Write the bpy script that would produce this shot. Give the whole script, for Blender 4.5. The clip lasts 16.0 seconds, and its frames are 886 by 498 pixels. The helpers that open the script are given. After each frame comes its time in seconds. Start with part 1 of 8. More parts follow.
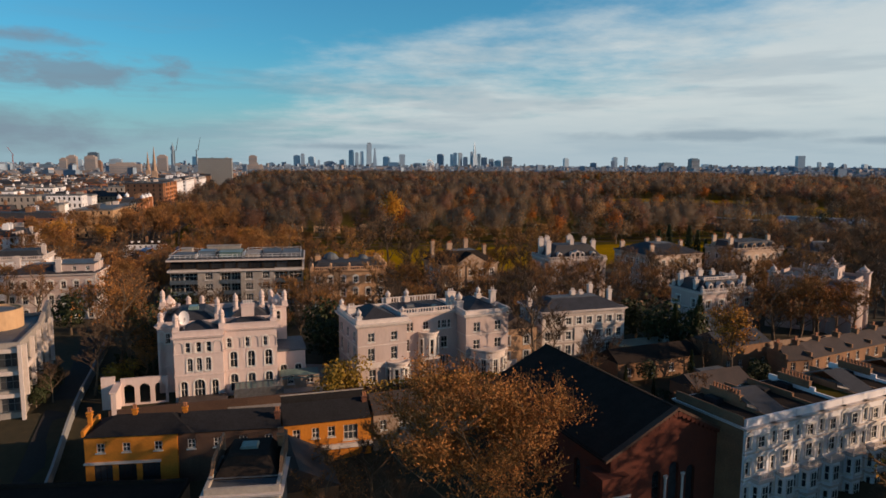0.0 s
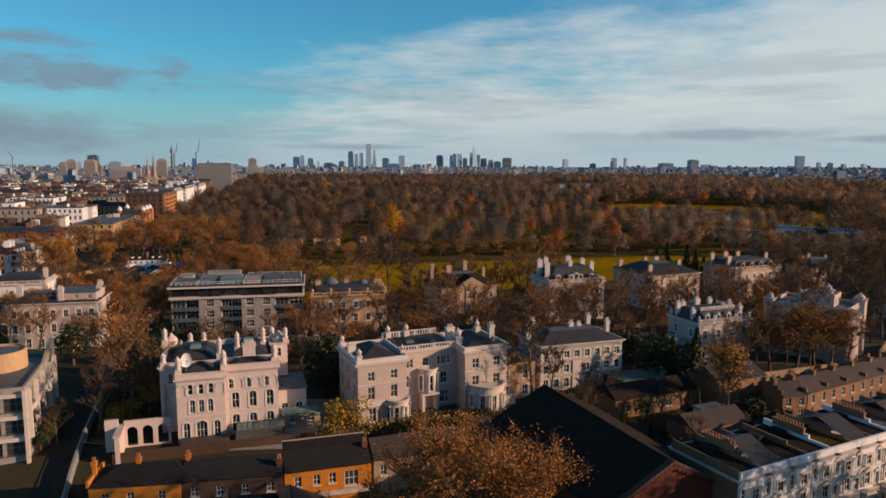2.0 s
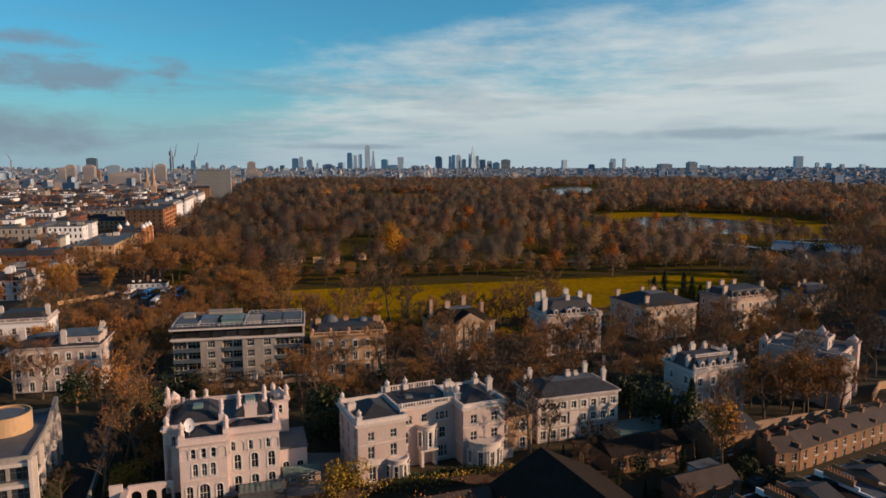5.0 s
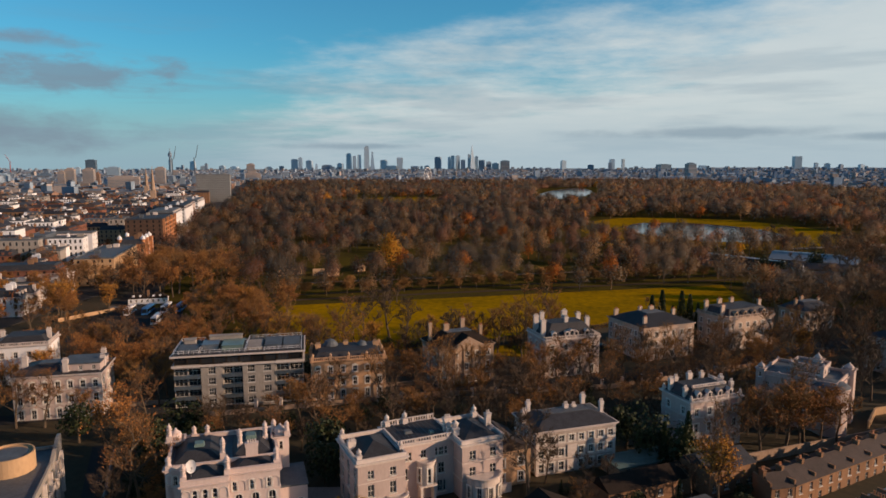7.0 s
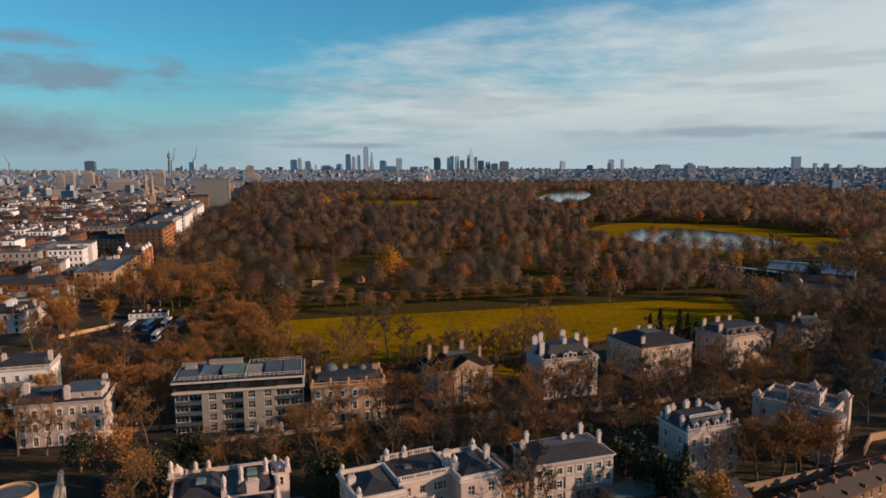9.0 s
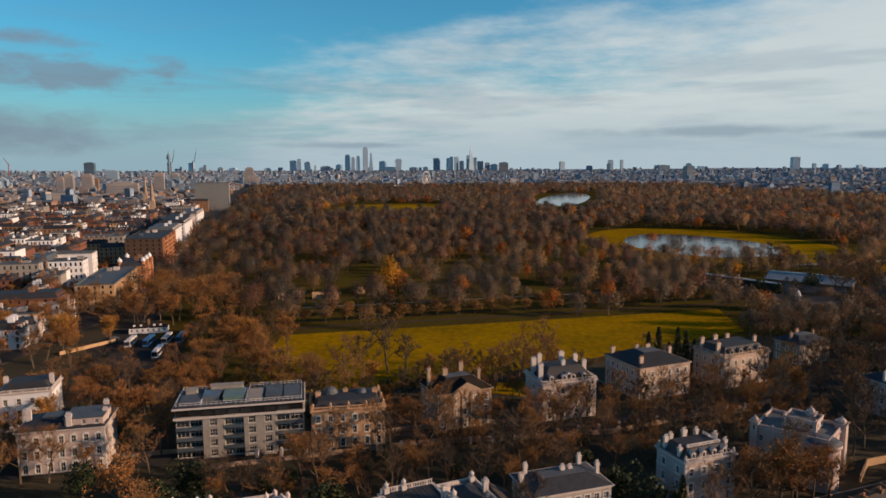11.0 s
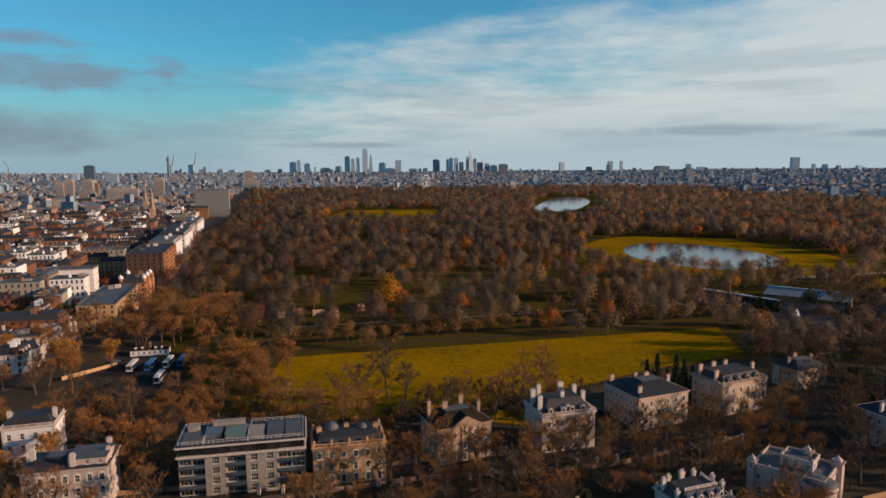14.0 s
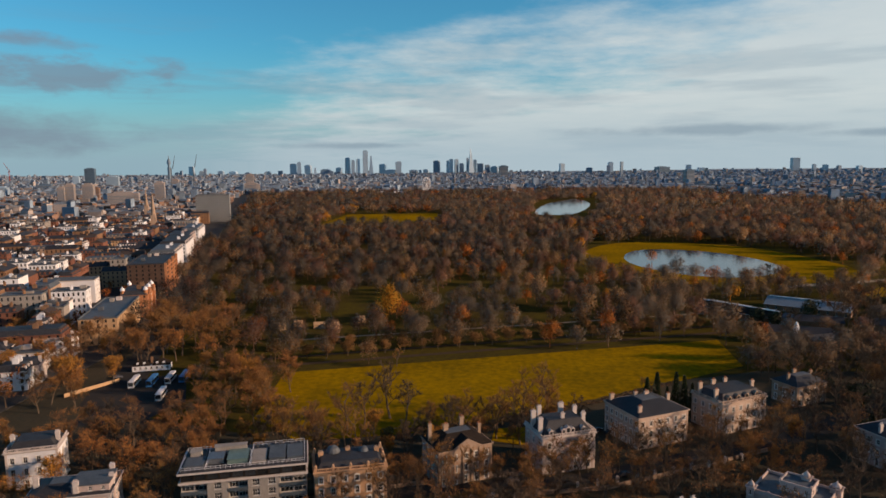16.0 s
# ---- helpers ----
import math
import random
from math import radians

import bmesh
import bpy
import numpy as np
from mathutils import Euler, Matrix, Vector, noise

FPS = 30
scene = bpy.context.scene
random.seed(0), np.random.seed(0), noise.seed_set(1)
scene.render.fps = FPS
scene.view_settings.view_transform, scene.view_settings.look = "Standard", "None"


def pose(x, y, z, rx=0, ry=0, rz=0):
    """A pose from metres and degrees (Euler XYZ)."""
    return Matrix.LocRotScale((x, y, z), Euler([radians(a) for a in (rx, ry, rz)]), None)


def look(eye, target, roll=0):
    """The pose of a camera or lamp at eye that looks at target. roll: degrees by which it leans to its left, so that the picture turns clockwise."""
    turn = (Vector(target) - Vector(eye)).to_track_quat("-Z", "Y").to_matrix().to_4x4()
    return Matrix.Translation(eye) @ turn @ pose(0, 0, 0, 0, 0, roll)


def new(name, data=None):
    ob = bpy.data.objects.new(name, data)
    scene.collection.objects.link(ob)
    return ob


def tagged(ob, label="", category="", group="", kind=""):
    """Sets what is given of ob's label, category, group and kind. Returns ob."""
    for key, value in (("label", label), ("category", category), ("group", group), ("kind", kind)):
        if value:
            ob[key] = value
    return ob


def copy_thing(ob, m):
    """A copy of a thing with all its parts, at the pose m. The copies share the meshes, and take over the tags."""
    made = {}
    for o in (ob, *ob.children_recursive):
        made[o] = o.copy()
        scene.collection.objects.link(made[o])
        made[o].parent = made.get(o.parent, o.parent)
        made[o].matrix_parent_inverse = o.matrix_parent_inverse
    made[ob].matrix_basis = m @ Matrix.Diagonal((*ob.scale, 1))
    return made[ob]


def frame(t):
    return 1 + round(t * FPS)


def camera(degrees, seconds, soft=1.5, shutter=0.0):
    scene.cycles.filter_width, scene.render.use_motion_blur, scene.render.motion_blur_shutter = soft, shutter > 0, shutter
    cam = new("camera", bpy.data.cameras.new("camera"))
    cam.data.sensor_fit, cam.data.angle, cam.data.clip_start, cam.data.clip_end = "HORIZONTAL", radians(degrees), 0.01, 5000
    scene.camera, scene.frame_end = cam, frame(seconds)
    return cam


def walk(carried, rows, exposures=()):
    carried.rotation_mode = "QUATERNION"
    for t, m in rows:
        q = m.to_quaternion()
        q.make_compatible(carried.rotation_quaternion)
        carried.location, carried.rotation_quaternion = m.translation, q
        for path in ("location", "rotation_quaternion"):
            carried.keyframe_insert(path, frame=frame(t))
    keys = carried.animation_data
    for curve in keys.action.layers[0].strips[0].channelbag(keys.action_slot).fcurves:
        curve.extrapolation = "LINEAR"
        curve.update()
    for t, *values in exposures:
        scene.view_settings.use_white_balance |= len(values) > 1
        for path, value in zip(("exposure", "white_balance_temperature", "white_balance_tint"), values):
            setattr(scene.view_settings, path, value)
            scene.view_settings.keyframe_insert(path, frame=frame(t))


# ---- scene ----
cam = camera(66.0, 16.0, soft=1.6)
# seconds, eye x y z in metres, yaw, pitch, roll in degrees: a drone that climbs
ROWS = [
    (0, 0.21, -0.00, 41.79, 0.206, -7.238, -0.288),
    (0.5, 0.24, -0.12, 43.04, 0.199, -7.233, -0.237),
    (1, 0.28, -0.23, 45.02, 0.190, -7.230, -0.192),
    (1.5, 0.30, -0.34, 46.90, 0.179, -7.229, -0.150),
    (2, 0.33, -0.45, 48.77, 0.168, -7.230, -0.112),
    (2.5, 0.36, -0.55, 50.64, 0.155, -7.233, -0.078),
    (3, 0.39, -0.65, 52.50, 0.141, -7.237, -0.047),
    (3.5, 0.42, -0.75, 54.37, 0.127, -7.243, -0.019),
    (4, 0.45, -0.85, 56.23, 0.111, -7.250, 0.006),
    (6.5, 0.59, -1.27, 65.50, 0.028, -7.298, 0.100),
    (7, 0.61, -1.35, 67.34, 0.012, -7.310, 0.115),
    (7.5, 0.64, -1.42, 69.19, -0.005, -7.321, 0.129),
    (8, 0.67, -1.49, 71.03, -0.021, -7.333, 0.142),
    (8.5, 0.69, -1.56, 72.87, -0.036, -7.344, 0.155),
    (9, 0.72, -1.62, 74.70, -0.051, -7.356, 0.168),
    (11.5, 0.84, -1.90, 83.85, -0.108, -7.404, 0.244),
    (12, 0.86, -1.95, 85.67, -0.116, -7.410, 0.264),
    (12.5, 0.89, -1.99, 87.49, -0.121, -7.416, 0.285),
    (13, 0.91, -2.03, 89.31, -0.125, -7.420, 0.309),
    (13.5, 0.93, -2.07, 91.12, -0.126, -7.423, 0.335),
    (14, 0.95, -2.10, 92.94, -0.126, -7.424, 0.364),
    (14.5, 0.97, -2.13, 94.75, -0.123, -7.423, 0.396),
    (15, 1.00, -2.16, 96.55, -0.118, -7.420, 0.431),
    (15.5, 1.02, -2.18, 98.36, -0.110, -7.415, 0.470),
    (16, 1.04, -2.21, 100.16, -0.099, -7.408, 0.513),
]
walk(cam, [(t, pose(x, y, z, 90 + pitch, roll, yaw)) for t, x, y, z, yaw, pitch, roll in ROWS],
     [(0.0, 0.0, 6500, 10), (16.0, 0.0, 6500, 10)])

# ---- world, sun ----
SUN_EL, SUN_DIR = 16.5, Vector((0.98, -0.18, 0.0)).normalized()   # towards the sun, low in the south
world = bpy.data.worlds.new("sky")
scene.world = world
world.use_nodes = True


def build_sky():
    nt = world.node_tree
    n, l = nt.nodes, nt.links
    n.clear()
    out = n.new("ShaderNodeOutputWorld")
    bg = n.new("ShaderNodeBackground")
    bg.inputs["Strength"].default_value = 0.085
    sky = n.new("ShaderNodeTexSky")
    sky.sky_type, sky.sun_disc = "NISHITA", False
    sky.sun_elevation, sky.sun_rotation = radians(SUN_EL), math.atan2(SUN_DIR.x, SUN_DIR.y)
    sky.air_density, sky.dust_density, sky.ozone_density = 1.0, 0.6, 2.0
    tc = n.new("ShaderNodeTexCoord")
    sep = n.new("ShaderNodeSeparateXYZ")
    l.new(tc.outputs["Generated"], sep.inputs[0])

    def m(op, a, b=None, clamp=False):
        k = n.new("ShaderNodeMath")
        k.operation, k.use_clamp = op, clamp
        for s, v in ((0, a), (1, b)):
            if v is None:
                continue
            if isinstance(v, (int, float)):
                k.inputs[s].default_value = v
            else:
                l.new(v, k.inputs[s])
        return k.outputs[0]

    def ramp(v, lo, hi):
        k = n.new("ShaderNodeMapRange")
        k.interpolation_type = "SMOOTHSTEP"
        k.inputs["From Min"].default_value, k.inputs["From Max"].default_value = lo, hi
        l.new(v, k.inputs["Value"])
        return k.outputs["Result"]

    def tex(scale, detail, rough, vec, off):
        k = n.new("ShaderNodeTexNoise")
        k.inputs["Scale"].default_value, k.inputs["Detail"].default_value, k.inputs["Roughness"].default_value = scale, detail, rough
        mp = n.new("ShaderNodeMapping")
        mp.inputs["Location"].default_value = off
        l.new(vec, mp.inputs["Vector"])
        l.new(mp.outputs[0], k.inputs["Vector"])
        return k.outputs["Fac"]

    def mix(f, a, b):
        k = n.new("ShaderNodeMix")
        k.data_type = "RGBA"
        l.new(f, k.inputs["Factor"])
        for s, v in (("A", a), ("B", b)):
            if isinstance(v, tuple):
                k.inputs[6 if s == "A" else 7].default_value = (*v, 1)
            else:
                l.new(v, k.inputs[6 if s == "A" else 7])
        return k.outputs[2]

    X, Y, Z = sep.outputs
    up = m("ADD", m("MAXIMUM", Z, 0.0), 0.10)
    flat = n.new("ShaderNodeCombineXYZ")
    l.new(m("DIVIDE", X, up), flat.inputs[0])
    l.new(m("DIVIDE", Y, up), flat.inputs[1])
    big = tex(0.55, 7.0, 0.62, flat.outputs[0], (3.1, 1.7, 0.0))
    fine = tex(2.2, 8.0, 0.6, flat.outputs[0], (7.3, 0.2, 2.0))
    # the cloud deck lies to the south and thins out towards the north and overhead
    edge = m("SUBTRACT", m("ADD", m("MULTIPLY", X, 0.30), 0.178), Z)
    cover = m("ADD", m("MULTIPLY", edge, 5.0), m("ADD", m("MULTIPLY", m("SUBTRACT", big, 0.5), 2.1), m("MULTIPLY", m("SUBTRACT", fine, 0.5), 0.9)))
    deck = ramp(cover, -0.15, 0.75)
    north = ramp(X, -0.42, -0.16)
    deck = m("MULTIPLY", deck, north)
    # grey strips low over the town
    strip = n.new("ShaderNodeCombineXYZ")
    l.new(m("MULTIPLY", X, 4.0), strip.inputs[0])
    l.new(m("MULTIPLY", Z, 34.0), strip.inputs[1])
    l.new(Y, strip.inputs[2])
    st = tex(1.0, 6.0, 0.55, strip.outputs[0], (1.4, 5.2, 0.3))
    low = m("MULTIPLY", ramp(Z, 0.22, 0.10), ramp(Z, 0.004, 0.02))
    grey = m("MULTIPLY", m("MULTIPLY", ramp(st, 0.46, 0.62), low), m("ADD", m("MULTIPLY", m("SUBTRACT", 1.0, north), 0.2), 0.35))
    # separate low clouds: two mauve-grey banks in the north-east, thin grey bars in the east
    ahead = ramp(Y, 0.0, 0.3)

    def bank(cx, cz, rx, rz, ragged, soft):
        dx, dz = m("DIVIDE", m("SUBTRACT", X, cx), rx), m("DIVIDE", m("SUBTRACT", Z, cz), rz)
        q = m("SUBTRACT", 1.0, m("SQRT", m("ADD", m("MULTIPLY", dx, dx), m("MULTIPLY", dz, dz))))
        q = m("ADD", q, m("MULTIPLY", m("SUBTRACT", puff, 0.5), ragged))
        return m("MULTIPLY", ramp(q, 0.0, soft), ahead)

    wisp = n.new("ShaderNodeCombineXYZ")
    l.new(m("MULTIPLY", X, 15.0), wisp.inputs[0])
    l.new(m("MULTIPLY", Z, 34.0), wisp.inputs[1])
    puff = tex(1.0, 7.0, 0.6, wisp.outputs[0], (2.7, 0.9, 4.1))
    banks = m("MAXIMUM", bank(-0.47, 0.112, 0.14, 0.026, 2.8, 0.8), bank(-0.53, 0.150, 0.10, 0.012, 2.4, 0.9))
    banks = m("MAXIMUM", banks, bank(-0.55, 0.040, 0.20, 0.040, 1.5, 0.9))
    bars = m("MAXIMUM", bank(0.36, 0.038, 0.19, 0.010, 1.3, 0.8), bank(0.55, 0.030, 0.10, 0.008, 1.3, 0.8))
    bars = m("MAXIMUM", bars, bank(-0.12, 0.022, 0.12, 0.006, 1.6, 0.9))
    shade = mix(fine, (6.2, 7.1, 7.4), (8.0, 8.35, 8.2))
    haze = ramp(Z, 0.16, -0.01)
    clear = n.new("ShaderNodeMix")
    clear.data_type, clear.blend_type = "RGBA", "MULTIPLY"
    clear.inputs[0].default_value = 1.0
    l.new(sky.outputs[0], clear.inputs[6])
    l.new(mix(ramp(Z, 0.22, 0.6), (0.45, 1.25, 1.52), (0.55, 0.72, 0.82)), clear.inputs[7])
    c = mix(m("MULTIPLY", haze, 0.62), clear.outputs[2], (3.5, 4.75, 5.9))
    c = mix(m("MULTIPLY", deck, 0.9), c, shade)
    c = mix(m("MULTIPLY", grey, 0.75), c, (2.2, 3.3, 4.3))
    c = mix(m("MULTIPLY", ramp(Z, 0.085, 0.0), 0.6), c, (3.7, 5.2, 6.2))
    c = mix(m("MULTIPLY", banks, 0.72), c, (2.35, 2.95, 3.75))
    c = mix(m("MULTIPLY", bars, 0.72), c, (2.9, 3.9, 4.7))
    l.new(c, bg.inputs["Color"])
    l.new(bg.outputs[0], out.inputs["Surface"])


build_sky()
sun = new("sun", bpy.data.lights.new("sun", "SUN"))
sun.data.energy, sun.data.angle, sun.data.color = 5.0, radians(0.6), (1.0, 0.65, 0.42)
sun.matrix_world = look((0, 0, 0), -(SUN_DIR * math.cos(radians(SUN_EL)) + Vector((0, 0, math.sin(radians(SUN_EL))))))

# ---- materials ----
def material(name, base, other=None, rough=0.8, metal=0.0, scale=1.0, fine=18.0, amount=0.5, each=0.0, bump=0.15, spec=0.3, island=0.0, stretch=(1, 1, 1), thin=0.0, gaps=0.0):
    """A surface with large stains, fine grain and relief; each: how far the objects differ from one another, island: the pieces of one mesh."""
    mat = bpy.data.materials.new(name)
    mat.use_nodes = True
    nt = mat.node_tree
    n, l = nt.nodes, nt.links
    b = n["Principled BSDF"]
    b.inputs["Roughness"].default_value, b.inputs["Metallic"].default_value = rough, metal
    b.inputs["Specular IOR Level"].default_value = spec
    other = other or tuple(c * 0.6 for c in base)
    geo = n.new("ShaderNodeNewGeometry")
    mp = n.new("ShaderNodeMapping")
    mp.inputs["Scale"].default_value = stretch
    l.new(geo.outputs["Position"], mp.inputs["Vector"])
    a, f = n.new("ShaderNodeTexNoise"), n.new("ShaderNodeTexNoise")
    for k, s, d in ((a, scale * 0.12, 4.0), (f, fine * 0.12, 3.0)):
        k.inputs["Scale"].default_value, k.inputs["Detail"].default_value, k.inputs["Roughness"].default_value = s, d, 0.62
        l.new(mp.outputs[0], k.inputs["Vector"])
    mixer = n.new("ShaderNodeMix")
    mixer.data_type = "RGBA"
    mixer.inputs[6].default_value, mixer.inputs[7].default_value = (*base, 1), (*other, 1)
    add = n.new("ShaderNodeMath")
    add.operation = "ADD"
    l.new(a.outputs["Fac"], add.inputs[0])
    l.new(f.outputs["Fac"], add.inputs[1])
    mr = n.new("ShaderNodeMapRange")
    mr.inputs["From Min"].default_value, mr.inputs["From Max"].default_value = 0.75, 1.3
    mr.inputs["To Max"].default_value = amount * 2
    l.new(add.outputs[0], mr.inputs["Value"])
    l.new(mr.outputs[0], mixer.inputs["Factor"])
    colour = mixer.outputs[2]
    if each or island:
        hsv = n.new("ShaderNodeHueSaturation")
        src = geo.outputs["Random Per Island"] if island else n.new("ShaderNodeObjectInfo").outputs["Random"]
        k = island or each
        v = n.new("ShaderNodeMapRange")
        v.inputs["To Min"].default_value, v.inputs["To Max"].default_value = 1 - k, 1 + k
        l.new(src, v.inputs["Value"])
        l.new(v.outputs[0], hsv.inputs["Value"])
        h = n.new("ShaderNodeMapRange")
        h.inputs["To Min"].default_value, h.inputs["To Max"].default_value = 0.5 - 0.03 * k, 0.5 + 0.03 * k
        l.new(f.outputs["Fac"], h.inputs["Value"])
        l.new(h.outputs[0], hsv.inputs["Hue"])
        l.new(colour, hsv.inputs["Color"])
        colour = hsv.outputs["Color"]
    l.new(colour, b.inputs["Base Color"])
    if bump:
        bp = n.new("ShaderNodeBump")
        bp.inputs["Strength"].default_value, bp.inputs["Distance"].default_value = bump, 0.05
        l.new(f.outputs["Fac"], bp.inputs["Height"])
        l.new(bp.outputs[0], b.inputs["Normal"])
    if thin:
        # light passes through leaves and open twigs
        tr, both = n.new("ShaderNodeBsdfTranslucent"), n.new("ShaderNodeMixShader")
        both.inputs[0].default_value = thin
        l.new(colour, tr.inputs["Color"])
        l.new(b.outputs[0], both.inputs[1])
        l.new(tr.outputs[0], both.inputs[2])
        l.new(both.outputs[0], n["Material Output"].inputs["Surface"])
        if gaps:
            # a spray of twigs is mostly air
            air, open_mix = n.new("ShaderNodeBsdfTransparent"), n.new("ShaderNodeMixShader")
            open_mix.inputs[0].default_value = gaps
            l.new(both.outputs[0], open_mix.inputs[1])
            l.new(air.outputs[0], open_mix.inputs[2])
            l.new(open_mix.outputs[0], n["Material Output"].inputs["Surface"])
    return mat


